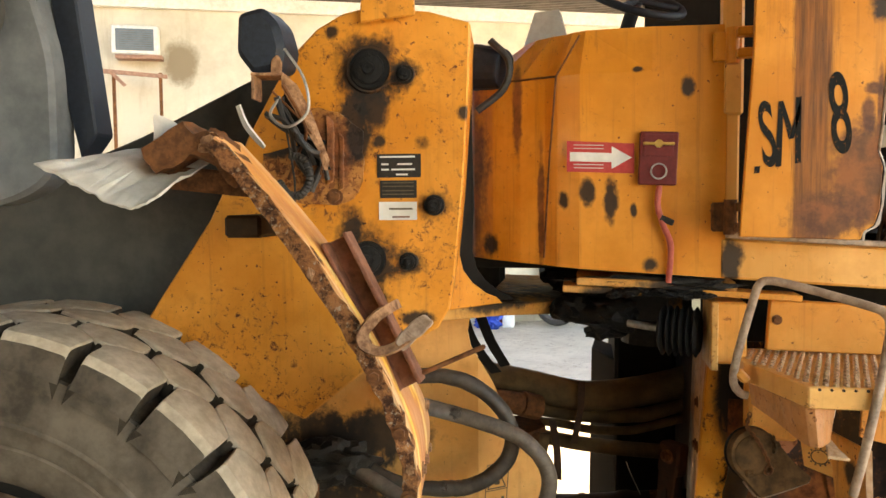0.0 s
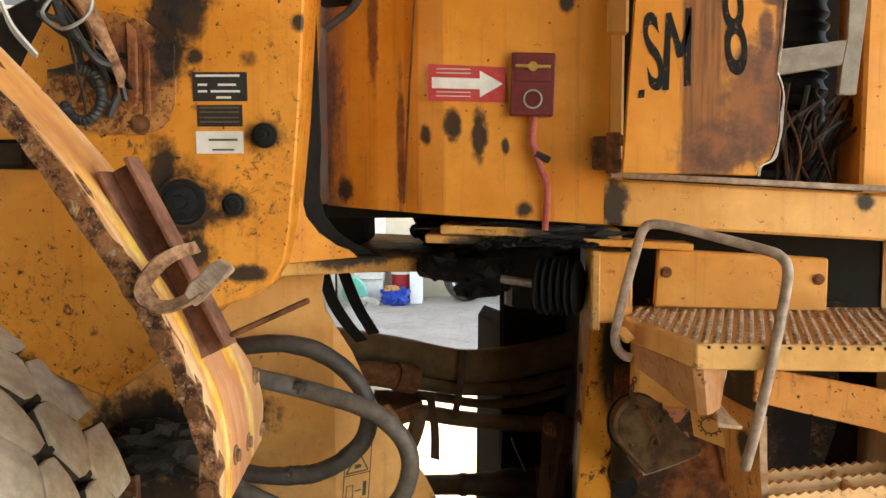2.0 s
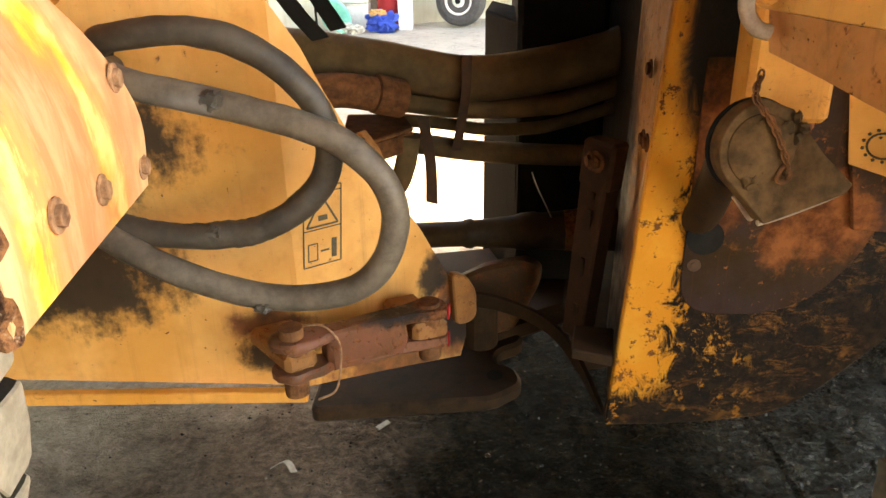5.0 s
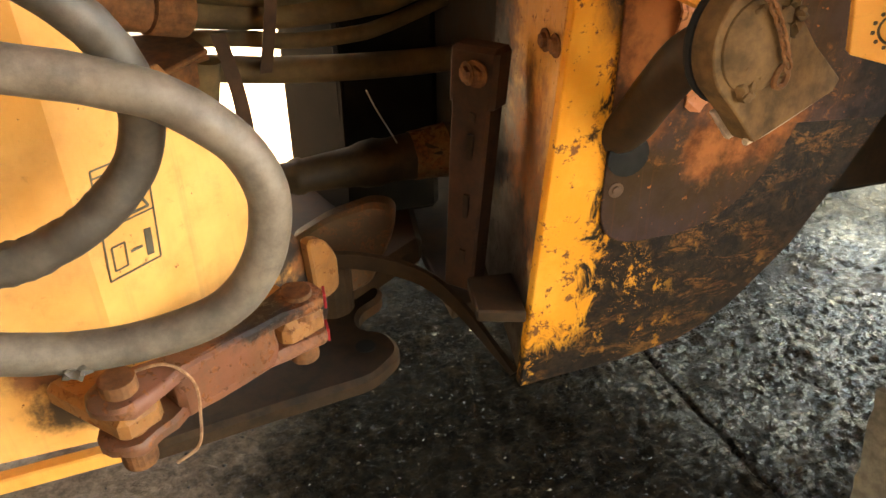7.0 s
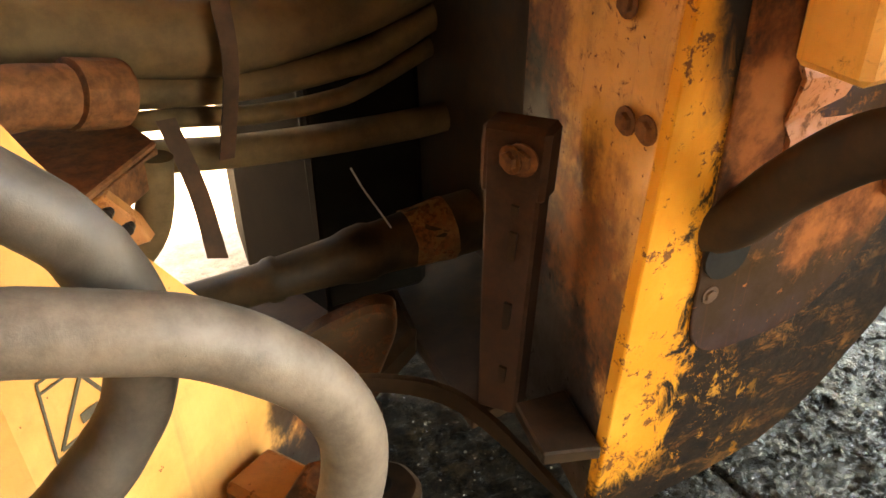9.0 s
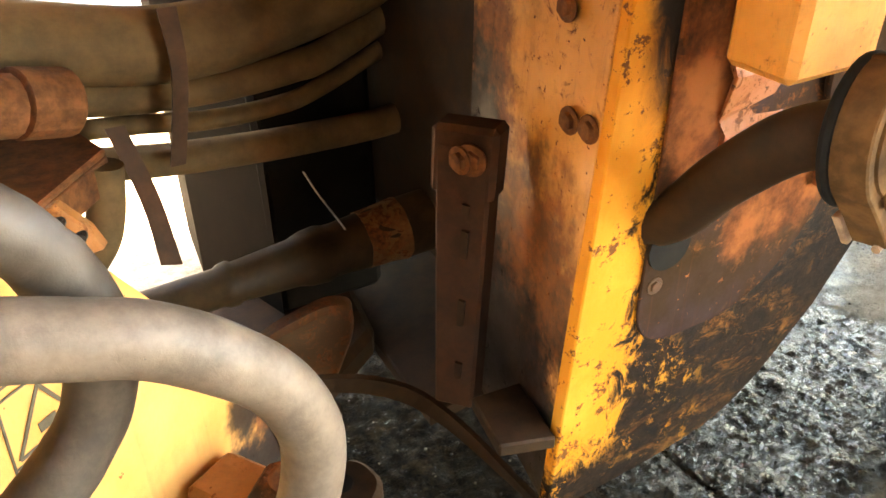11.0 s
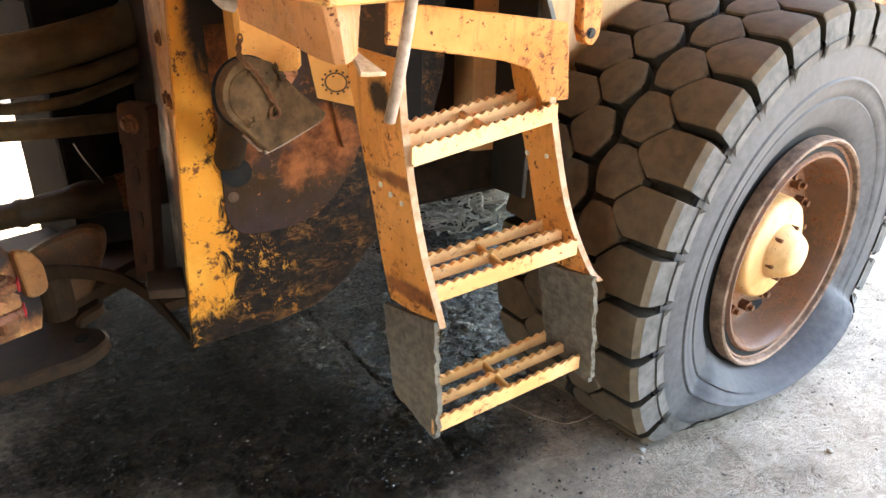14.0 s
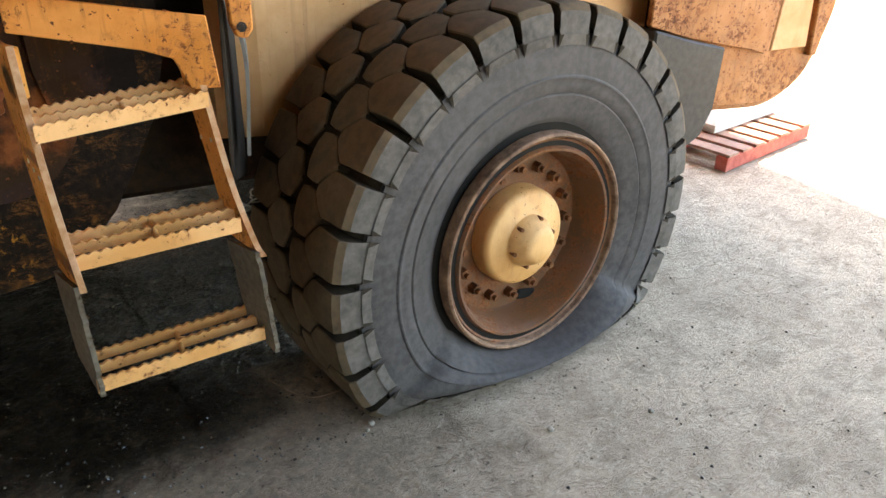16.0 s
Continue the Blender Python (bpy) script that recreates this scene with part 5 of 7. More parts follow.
def loft(rings):
    bm = bmesh.new()
    vs = [[bm.verts.new(vec(p)) for p in ring] for ring in rings]
    n = len(vs[0])
    for a, b in zip(vs, vs[1:]):
        for k in range(n):
            bm.faces.new((a[k], a[(k + 1) % n], b[(k + 1) % n], b[k]))
    bm.faces.new(vs[0][::-1])
    bm.faces.new(vs[-1])
    return bm


top_plan = [(x if x > 0.6 else 0.5 + (x - 0.5) * 0.55 + 0.02, y if x > 0.6 else y + 0.03) for x, y in plan]
cab = part("cab_body", soften(loft([[(x, y, 1.985 + drop(x)) for x, y in plan], [(x, y, 2.71) for x, y in plan], [(x, y, 2.86 + 0.3 * drop(x)) for x, y in top_plan]]), 0.006), mat_cab, loader, "orange rounded cab front panel with rust streaks")
part("seam", tube([(0.37, 2.928, 2.05), (0.39, 2.92, 2.4), (0.415, 2.9, 2.71), (0.5, 2.88, 2.85)], 0.004, 6, smooth=False), mat_rust, cab)
part("seam", tube([(0.415, 2.898, 2.71), (0.28, 2.962, 2.71), (0.09, 3.085, 2.71)], 0.004, 6, smooth=False), mat_rust, cab)
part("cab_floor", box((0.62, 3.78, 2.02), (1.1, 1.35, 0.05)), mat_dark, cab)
part("cab_pillar", merged(box((1.02, 2.9, 3.3), (0.07, 0.08, 1.5), (0, 0, 0), 0.01), box((1.02, 2.9, 2.42), (0.05, 0.06, 0.75), bevel=0.008)), mat_beam, cab, "worn orange cab pillar")
part("sill_beam", solid([(0.985, 2.86, 1.985), (2.7, 2.86, 1.985 + drop(2.7)), (2.7, 2.86, 2.125 + drop(2.7)), (0.985, 2.86, 2.125)], (0, 0.14, 0), 0.008), mat_beam, cab, "orange yellow sill beam under the door")
part("sill_ledge", box((1.45, 2.84, 2.11), (0.9, 0.06, 0.018), (0, 3.4, 0)), mat_rail, cab)
for z in (2.2, 2.78):
    part("hinge", merged(rod((1.01, 2.83, z - 0.06), (1.01, 2.83, z + 0.06), 0.022), box((0.99, 2.845, z), (0.08, 0.03, 0.1), bevel=0.006), box((1.06, 2.78, z + 0.035), (0.09, 0.05, 0.03)), box((1.06, 2.78, z - 0.035), (0.09, 0.05, 0.03))), mat_rust if z < 2.5 else mat_door, cab, "greasy door hinge")
door_edge = [(1.01, 2.14), (1.372, 2.13), (1.378, 2.155), (1.408, 2.175), (1.424, 2.225), (1.427, 2.28), (1.43, 2.36), (1.416, 2.405), (1.423, 2.46), (1.43, 2.56), (1.436, 2.67), (1.45, 2.77), (1.47, 2.83), (1.5, 2.95), (1.6, 3.7), (1.06, 3.7), (1.045, 2.73)]
door = part("door", solid([(x, 2.66, z) for x, z in door_edge], (0, 0.025, 0), 0.003), mat_door, cab, "open orange cab door with rust down the middle")
torn = [(x, 2.653, z) for x, z in door_edge[1:8]]
part("torn_edge", eaten(ribbon(torn, [(x + w, 2.651, z) for (x, _, z), w in zip(torn, (0.006, 0.007, 0.012, 0.004, 0.008, 0.003, 0.002))], 0.004), 4, 0.003, 3), mat_tear, door, "bent bright edge of the torn sheet")
part("torn_edge", tube([(x, 2.66, z) for x, z in door_edge[7:14]], 0.0045, 6), mat_rail, door, "worn folded edge of the sheet", True)
part("stencil_letters", merged(lettering("S", 0.29, Matrix.Translation((1.09, 2.6585, 2.455)) @ pose(0, 0, 0, 90, -7, 0) @ Matrix.Diagonal((0.36, 1, 1, 1)), 0.0006, 0.004), *[solid([(x, 2.6592, z) for x, z in leg], (0, -0.0012, 0), 0.0) for leg in (
    [(1.114, 2.362), (1.132, 2.364), (1.134, 2.475), (1.134, 2.57), (1.12, 2.568)], [(1.134, 2.57), (1.134, 2.525), (1.152, 2.45), (1.161, 2.486)], [(1.163, 2.488), (1.153, 2.448), (1.168, 2.452), (1.186, 2.53), (1.186, 2.582)], [(1.188, 2.582), (1.172, 2.58), (1.172, 2.372), (1.19, 2.374)], [(1.05, 2.342), (1.066, 2.344), (1.068, 2.366), (1.052, 2.364)])]), mat_stencil, door, "black stencilled letters, partly worn away")
part("stencil_number", lettering("8", 0.355, Matrix.Translation((1.303, 2.6585, 2.513)) @ pose(0, 0, 0, 90, -6, 0) @ Matrix.Diagonal((0.36, 1, 1, 1)), 0.0006, 0.004), mat_stencil, door, "black stencilled figure, partly worn away")
# Near-black sheet; the dimness inside the cab is put into its colour.
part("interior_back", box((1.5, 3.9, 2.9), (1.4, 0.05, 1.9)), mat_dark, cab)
part("cab_side", box((2.23, 3.02, 2.9), (0.94, 0.2, 1.7), bevel=0.01), mat_door, cab, "orange cab rear side")
part("cab_roof", box((1.2, 3.7, 3.95), (2.6, 1.9, 0.12), bevel=0.03), mat_door, cab)
window_bars = ([(1.699, 2.78), (1.697, 2.531), (1.685, 2.46), (1.678, 2.37), (1.73, 2.369), (1.75, 2.62), (1.765, 2.885), (1.775, 3.1), (1.71, 3.1)], [(1.44, 2.497), (1.697, 2.531), (1.686, 2.458), (1.44, 2.42)], [(1.44, 2.8), (1.555, 2.829), (1.7, 2.88), (1.7, 2.94), (1.44, 2.86)])
inner_frame = part("inner_frame", merged(*[solid([(x, 2.9, z) for x, z in rounded(bar, 0.006)], (0, 0.025, 0), 0.003) for bar in window_bars]), mat_frame, cab, "worn grey steel window frame inside the doorway")
part("latch", solid([(x, 2.89, z) for x, z in rounded([(1.67, 2.79), (1.7, 2.79), (1.71, 2.9), (1.68, 2.9)], 0.008)], (0, 0.01, 0), 0.002), mat_tear, inner_frame)
for x, z in ((1.686, 2.815), (1.692, 2.87)):
    part("bolt", bolt((x, 2.889, z), (0, -1, 0), 0.011, 0.01), mat_rust, inner_frame)
part("seat_bellows", tube([(1.62, 3.2, 2.15), (1.62, 3.2, 2.5), (1.62, 3.2, 2.9)], 0.13, 14, 20, wave=0.09, pitch=0.05), mat_bellows, cab, "ribbed black seat bellows", True)
for i in range(24):
    random.seed(40 + i)
    x = 1.55 + random.random() * 0.2
    part("cable", tube([(x + random.uniform(-0.1, 0.1), 3.0 + random.random() * 0.2, 2.1), (x, 2.95 + random.random() * 0.1, 2.2 + random.random() * 0.1), (x + random.uniform(-0.05, 0.15), 3.0, 2.32 + random.random() * 0.1)], 0.004 + 0.005 * random.random(), 6), random.choice((mat_hose_dark, mat_brown, mat_rust, mat_rust_red)), cab, "", True)
mat_dash = simple("pale grey plastic", (0.28, 0.26, 0.23), (0.4, 0.375, 0.34), 20, 0.5)
wheel_at, tilt = Vector((0.73, 3.45, 3.1)), pose(0, 0, 0, 25, 18, 0)
ring = [wheel_at + tilt @ Vector((0.2 * math.cos(a), 0.2 * math.sin(a), 0)) for a in np.linspace(0, 2 * math.pi, 33)]
part("steering_wheel", merged(tube(ring, 0.017, 10, smooth=False), rod(wheel_at, wheel_at + tilt @ Vector((0, 0, -0.25)), 0.03), *[rod(wheel_at, wheel_at + tilt @ Vector((0.2 * math.cos(a), 0.2 * math.sin(a), 0)), 0.014) for a in (0.3, 2.4, 4.5)]), mat_plastic, cab, "black steering wheel", True)
part("dash_cover", soften(loft([[(0.22, 3.3, 2.75), (0.5, 3.3, 2.75), (0.5, 3.5, 2.75), (0.22, 3.5, 2.75)], [(0.31, 3.36, 3.05), (0.41, 3.36, 3.06), (0.42, 3.46, 3.06), (0.32, 3.46, 3.05)]]), 0.03, 3), mat_dash, cab, "grey plastic dash cover", True)
part("far_lamp", merged(rod((0.1, 3.05, 2.78), (0.22, 3.0, 2.76), 0.09, 0.075, bevel=0.01)), mat_plastic, loader)
part("lamp_cable", tube([(0.17, 2.95, 2.86), (0.24, 2.95, 2.78), (0.22, 2.95, 2.68), (0.12, 2.95, 2.6)], 0.014, 8), mat_hose_dark, loader, "", True)

# fire suppression box and its arrow plate
fire = part("fire_box", merged(box((0.77, 2.845, 2.405), (0.13, 0.035, 0.185), (0, 2, 0), 0.004), box((0.77, 2.826, 2.45), (0.1, 0.006, 0.075), (0, 2, 0), 0.001)), mat_darkred, cab, "dark red fire suppression box with brass handle")
part("handle", merged(box((0.77, 2.815, 2.455), (0.105, 0.012, 0.01), (0, 2, 0), 0.002), rod((0.77, 2.825, 2.455), (0.77, 2.808, 2.455), 0.014)), mat_brass, fire)
part("pull_ring", tube([(0.77 + 0.026 * math.cos(a), 2.815, 2.36 + 0.026 * math.sin(a)) for a in np.linspace(0, 2 * math.pi, 21)], 0.003, 6, smooth=False), mat_steel, fire)
part("box_face", box((0.77, 2.8255, 2.455), (0.09, 0.003, 0.065), (0, 2, 0), 0.0), mat_red, fire)
part("fire_hose", tube([(0.775, 2.84, 2.31), (0.77, 2.835, 2.24), (0.79, 2.835, 2.17), (0.815, 2.84, 2.1), (0.81, 2.85, 1.97)], 0.011, 10, 8, wave=0.06, pitch=0.012), mat_redhose, fire, "faded red ribbed hose", True)
part("hose_clip", box((0.8, 2.838, 2.19), (0.05, 0.03, 0.022), (0, 25, 0)), mat_black, fire)
sticker = part("arrow_plate", solid([(0.455, 2.868, 2.365), (0.69, 2.862, 2.355), (0.69, 2.862, 2.46), (0.455, 2.868, 2.475)], (0, -0.003, 0), 0.0), mat_plate, cab, "red plate with a white arrow")
arrow = [(0.466, 2.402), (0.612, 2.396), (0.612, 2.372), (0.682, 2.411), (0.612, 2.452), (0.612, 2.428), (0.466, 2.435)]
part("arrow", solid([(x, 2.8645 - 0.0255 * (x - 0.455), z) for x, z in arrow], (0, -0.001, 0), 0.0), mat_white, sticker)
for z, dx in ((2.458, 0.0), (2.446, 0.0), (2.389, 0.0), (2.377, 0.0)):
    part("print_line", box((0.532 + dx, 2.862, z), (0.105, 0.001, 0.003), (0, 2, -1.46), 0.0), mat_sheet, sticker)

# platform, hand rail, box panel
deck_plan = [(1.06, 3.05), (1.055, 2.79), (1.17, 2.45), (1.98, 2.45), (1.98, 3.05)]
deck = part("platform", solid([(x, y, 1.64) for x, y in deck_plan], (0, 0, 0.066), 0.004), mat_beam, loader, "yellow platform with raised tread")
bm = bmesh.new()
studs = []
for j in range(12):
    for i in range(32):
        x, y = 1.08 + i * 0.029 + (0.0145 if j % 2 else 0), 2.48 + j * 0.047
        if x < 1.96 and (x - 1.055) > (2.79 - y) * 0.34 + 0.015:
            studs.append((x, y))
for x, y in studs:
    ring = [bm.verts.new((x + 0.011 * math.cos(a), y + 0.018 * math.sin(a), 1.704)) for a in np.linspace(0, 2 * math.pi, 7)[:-1]]
    peak = [bm.verts.new((x + 0.007 * math.cos(a), y + 0.012 * math.sin(a), 1.713)) for a in np.linspace(0, 2 * math.pi, 7)[:-1]]
    for k in range(6):
        bm.faces.new((ring[k], ring[(k + 1) % 6], peak[(k + 1) % 6], peak[k]))
    bm.faces.new(peak)
part("tread_studs", bm, mat_stud, deck, "worn studs, bare on top")["kind"] = "stuff"
for i in range(24):
    x = 1.2 + i * 0.033
    part("drain_hole", rod((x, 2.446, 1.699), (x, 2.455, 1.699), 0.0045, n=8), mat_brown, deck)
part("torn_lip", eaten(solid([(1.215, 2.408, 1.516), (1.282, 2.421, 1.506), (1.262, 2.46, 1.522), (1.244, 2.52, 1.546), (1.236, 2.53, 1.55), (1.228, 2.47, 1.53)], (0, 0.004, -0.01), 0.002), 5, 0.003, 2), mat_stud, loader, "torn worn metal lip")
part("torn_thread", tube([(1.238, 2.53, 1.55), (1.244, 2.52, 1.575), (1.258, 2.515, 1.6), (1.262, 2.51, 1.64)], 0.0035, 6), mat_tear, loader, "", True)
part("hand_rail", tube([(1.05, 2.7, 1.612), (1.025, 2.7, 1.622), (1.003, 2.69, 1.66), (1.01, 2.68, 1.74), (1.055, 2.67, 1.93), (1.073, 2.666, 1.985), (1.1, 2.662, 1.998), (1.15, 2.645, 1.992), (1.25, 2.6, 1.967), (1.36, 2.53, 1.937), (1.39, 2.507, 1.922), (1.403, 2.496, 1.89), (1.39, 2.475, 1.82), (1.345, 2.43, 1.65), (1.318, 2.435, 1.5), (1.3, 2.455, 1.385)], 0.0135, 14), mat_rail, loader, "worn grey bent hand rail", True)
part("rail_clamp", eaten(solid([(1.0, 2.672, 1.69), (1.03, 2.672, 1.7), (1.055, 2.672, 1.672), (1.03, 2.672, 1.655)], (0, 0.05, 0), 0.006), 4, 0.004, 2), mat_yellow, loader, "yellow clamp at the foot of the rail")
part("side_panel", solid([(1.16, 2.95, 1.72), (1.69, 2.95, 1.705), (1.69, 2.95, 1.875), (1.17, 2.95, 1.905)], (0, 0.03, 0), 0.006), mat_yellow, loader, "pale yellow cover panel with two bolts")
for x, z in ((1.195, 1.83), (1.66, 1.81)):
    part("bolt", bolt((x, 2.948, z), (0, -1, 0), 0.012, 0.01), mat_rust, loader)
mount = part("mount_block", box((1.02, 2.95, 1.79), (0.12, 0.16, 0.22), bevel=0.008), mat_yellow, loader, "yellow cylinder mount")
part("cap_plate", box((1.08, 2.93, 1.925), (0.36, 0.12, 0.022), (0, 3, 0), 0.003), mat_yellow, mount)
part("cheek_plate", box((0.96, 2.9, 1.79), (0.025, 0.2, 0.24), bevel=0.004), mat_mount, mount)
part("cab_mount", merged(box((0.66, 3.0, 1.965), (0.34, 0.3, 0.028), (0, 2, 0), 0.004), box((0.62, 3.02, 1.935), (0.36, 0.3, 0.026), (0, 2, 0), 0.004), box((0.9, 3.0, 1.95), (0.3, 0.2, 0.05), (0, 2, 0), 0.01)), mat_mount, loader, "stacked oily mounting plates")
part("oil_sludge", merged(lump((0.86, 2.88, 1.955), (0.15, 0.035, 0.022), 3, 4, 0.8), lump((0.7, 2.89, 1.975), (0.2, 0.03, 0.012), 6, 4, 0.8)), mat_black, loader, "black oily sludge", True)

# brackets under the platform
part("platform_bracket", ribbon([(1.075, 2.77, 1.642), (1.12, 2.63, 1.642), (1.175, 2.49, 1.642), (1.258, 2.515, 1.642)], [(1.085, 2.77, 1.57), (1.135, 2.64, 1.548), (1.185, 2.46, 1.524), (1.236, 2.49, 1.532)], 0.01), mat_bracket, loader, "torn brown orange bracket plate")
part("box_bracket", box((1.19, 3.0, 1.515), (0.17, 0.12, 0.25), bevel=0.012), mat_yellow, loader)
LID_N = Vector((0.198, -0.971, 0.13)).normalized()
LID_U = Vector((0.98, 0.2, 0.0))
LID_V = LID_U.cross(LID_N) * -1
lid_at = Vector((1.1, 2.775, 1.39))


def lid(u, v, out=0.0):
    """A place on the filler's lid: across, up, and off its face."""
    return lid_at + LID_U * u + LID_V * v + LID_N * out


drop_shape = [(0.06 * math.cos(a) - 0.012, 0.092 * math.sin(a)) for a in np.linspace(1.2, 1.6, 3)] + [(-0.09 * math.sin(a), 0.09 * math.cos(a)) for a in np.linspace(0.2, 2.2, 12)] + [(-0.03, -0.1), (0.007, -0.146), (0.09, -0.122), (0.172, -0.098), (0.184, -0.08), (0.12, -0.02), (0.08, 0.03), (0.05, 0.07)]
filler = part("fuel_filler", soften(solid([lid(u, v) for u, v in drop_shape], -LID_N * 0.045, 0.0), 0.012, 3), mat_lid, loader, "dusty brown fuel filler with a chained lid", True)
part("lid_flange", solid([lid(u, v, -0.046) for u, v in ((-0.035, -0.1), (0.004, -0.152), (0.09, -0.128), (0.176, -0.104), (0.192, -0.082), (0.12, -0.06), (0.02, -0.09))], -LID_N * 0.01, 0.002), mat_rail, filler, "bright worn edge of the flange")
part("lid_dome", turned([(-0.02, 0.07), (0.004, 0.066), (0.014, 0.05), (0.018, 0.0)], lid(-0.01, 0.0), LID_N, 24), mat_lid, filler, "", True)
random.seed(31)
for i in range(16):
    p = lid(random.uniform(-0.04, 0.07), random.uniform(-0.07, 0.06), 0.008)
    part("lid_clod", lump(p, (random.uniform(0.006, 0.014), 0.008, random.uniform(0.006, 0.014)), i * 3.1, 2, 0.8), mat_lid, filler, "", True)
part("filler_neck", tube([(1.08, 3.16, 1.09), (1.085, 3.08, 1.14), (1.085, 3.0, 1.24), (1.075, 2.9, 1.34), (1.09, 2.83, 1.38)], 0.042, 14), mat_brown, filler, "", True)
part("seal_ring", tube([lid(-0.004 + 0.084 * math.cos(a), 0.084 * math.sin(a), -0.05) for a in np.linspace(0, 2 * math.pi, 33)], 0.008, 8, smooth=False), mat_bellows, filler, "black rubber seal", True)
part("lid_edge", tube([lid(0.0, -0.146, -0.012), lid(0.05, -0.135, -0.012), lid(0.12, -0.114, -0.012), lid(0.178, -0.094, -0.014)], 0.006, 6), mat_rail, filler, "bright worn edge of the lid", True)
part("clasp", tube([lid(0.03, -0.03, 0.016), lid(0.042, -0.045, 0.016), lid(0.034, -0.06, 0.016), lid(0.018, -0.058, 0.016), lid(0.02, -0.04, 0.016), lid(0.03, -0.03, 0.016)], 0.005, 6, 6), mat_rust, filler, "", True)
chain_line = curve_points([lid(-0.02, 0.14, 0.0), lid(-0.04, 0.1, 0.02), lid(-0.012, 0.06, 0.024), lid(0.01, 0.02, 0.026), lid(0.03, -0.03, 0.026)], 4)
for i, (p, q) in enumerate(zip(chain_line, chain_line[1:])):
    along = (q - p).normalized()
    wide = (LID_N if i % 2 else along.cross(LID_N)).normalized()
    part("chain_ring", tube([(p + q) / 2 + along * 0.012 * math.cos(a) + wide * 0.006 * math.sin(a) for a in np.linspace(0, 2 * math.pi, 11)], 0.0024, 5, smooth=False), mat_rust, filler, "", True)


# ---- ladder ----
def stringer(x, top, bend, lean):
    """A ladder side plate; lean: how far it moves sideways towards its foot."""
    def at(y, z):
        return (x + lean * (1.5 - z) - 0.24 * (y - 2.49), y, z)

    front = [(2.53 + bend, top), (2.525 + bend, 1.36), (2.5 + bend, 1.18), (2.46 + bend, 1.01), (2.41 + bend * 0.6, 0.87), (2.4, 0.84)]
    back = [(2.59, 0.84), (2.6, 0.87), (2.62, 0.95), (2.645, 1.1), (2.685, 1.28), (2.73, top)]
    s = part("stringer", solid([at(y, z) for y, z in front + back], (0.01, 0, 0), 0.002), mat_step, loader, "orange ladder side plate, scuffed")
    lip = [Vector(at(y, z)) for y, z in front]
    part("lip", ribbon([p + Vector((0, -0.001, 0)) for p in lip], [p + Vector((0.018, -0.003, 0)) for p in lip], 0.005), mat_lip, s, "bare worn front lip")
    random.seed(int(x * 100))
    ys = [(2.4, 0.86), (2.397, 0.75), (2.395, 0.62), (2.395, 0.5), (2.41, 0.475), (2.5, 0.51), (2.57, 0.54), (2.585, 0.68), (2.6, 0.86)]
    fray = []
    for p, q in zip(ys, ys[1:]):
        fray += [(p[0] + (q[0] - p[0]) * t / 5 + random.uniform(-0.006, 0.006), p[1] + (q[1] - p[1]) * t / 5 + random.uniform(-0.005, 0.005)) for t in range(5)]
    part("rubber_mount", solid([at(y, z) for y, z in fray], (-0.014, 0, 0), 0.0), mat_frayed, s, "frayed grey rubber strip")
    for i in range(26):
        z = random.uniform(0.5, 0.85)
        p = Vector(at(2.398, z)) + Vector((-0.005, 0, 0))
        part("thread", tube([p, p + Vector((random.uniform(-0.012, 0.012), -random.uniform(0.002, 0.01), random.uniform(-0.012, 0.008)))], 0.0013, 4, 3), mat_lid, s)
    for y, z in ((2.608, 1.17), (2.57, 1.155), (2.528, 1.145)) if x < 1.5 else ((2.65, 1.16), (2.58, 1.17)):
        p = Vector(at(y, z))
        part("rivet", rod(p - Vector((0.003, 0, 0)), p + Vector((0.013, 0, 0)), 0.007), mat_white, s)
    return s


mat_tread_bar = paint("worn tread paint", (0.74, 0.36, 0.115), 0.55, 0.45, streak=0.1)
mat_lip = simple("worn orange lip", (0.35, 0.14, 0.04), (0.62, 0.4, 0.25), 30, 0.5, big=12)
mat_frayed = simple("frayed dusty rubber", (0.05, 0.04, 0.03), (0.2, 0.165, 0.12), 40, 0.85)
stringer(1.365, 1.5, 0.0, 0.02)
stringer(1.828, 1.53, 0.05, 0.09)
part("ladder_arm", solid([(1.36, 2.58, 1.62), (1.86, 2.56, 1.535), (1.88, 2.56, 1.33), (1.8, 2.57, 1.33), (1.76, 2.58, 1.42), (1.68, 2.58, 1.45), (1.36, 2.59, 1.52)], (0, 0.014, 0), 0.003), mat_step, loader, "orange ladder arm plate")
mat_gear = simple("worn print", (0.05, 0.034, 0.018), (0.14, 0.09, 0.045), 60, 0.7)
gear_plate = part("gear_plate", solid([(1.225, 2.766, 1.5), (1.37, 2.686, 1.46), (1.372, 2.68, 1.32), (1.33, 2.706, 1.345), (1.245, 2.76, 1.365)], (0.01, 0.02, 0), 0.002), mat_yellow, loader)
part("gear_ring", tube([(1.282 + 0.023 * math.cos(a), 2.722 - 0.023 * math.cos(a) * 0.55, 1.41 + 0.023 * math.sin(a)) for a in np.linspace(0, 2 * math.pi, 25)], 0.002, 4, smooth=False), mat_gear, gear_plate)
for a in np.linspace(0, 2 * math.pi, 14)[:-1]:
    part("gear_tooth", box((1.282 + 0.029 * math.cos(a), 2.7235 - 0.027 * math.cos(a) * 0.55, 1.41 + 0.029 * math.sin(a)), (0.006, 0.003, 0.006), (0, 0, -24)), mat_gear, gear_plate)


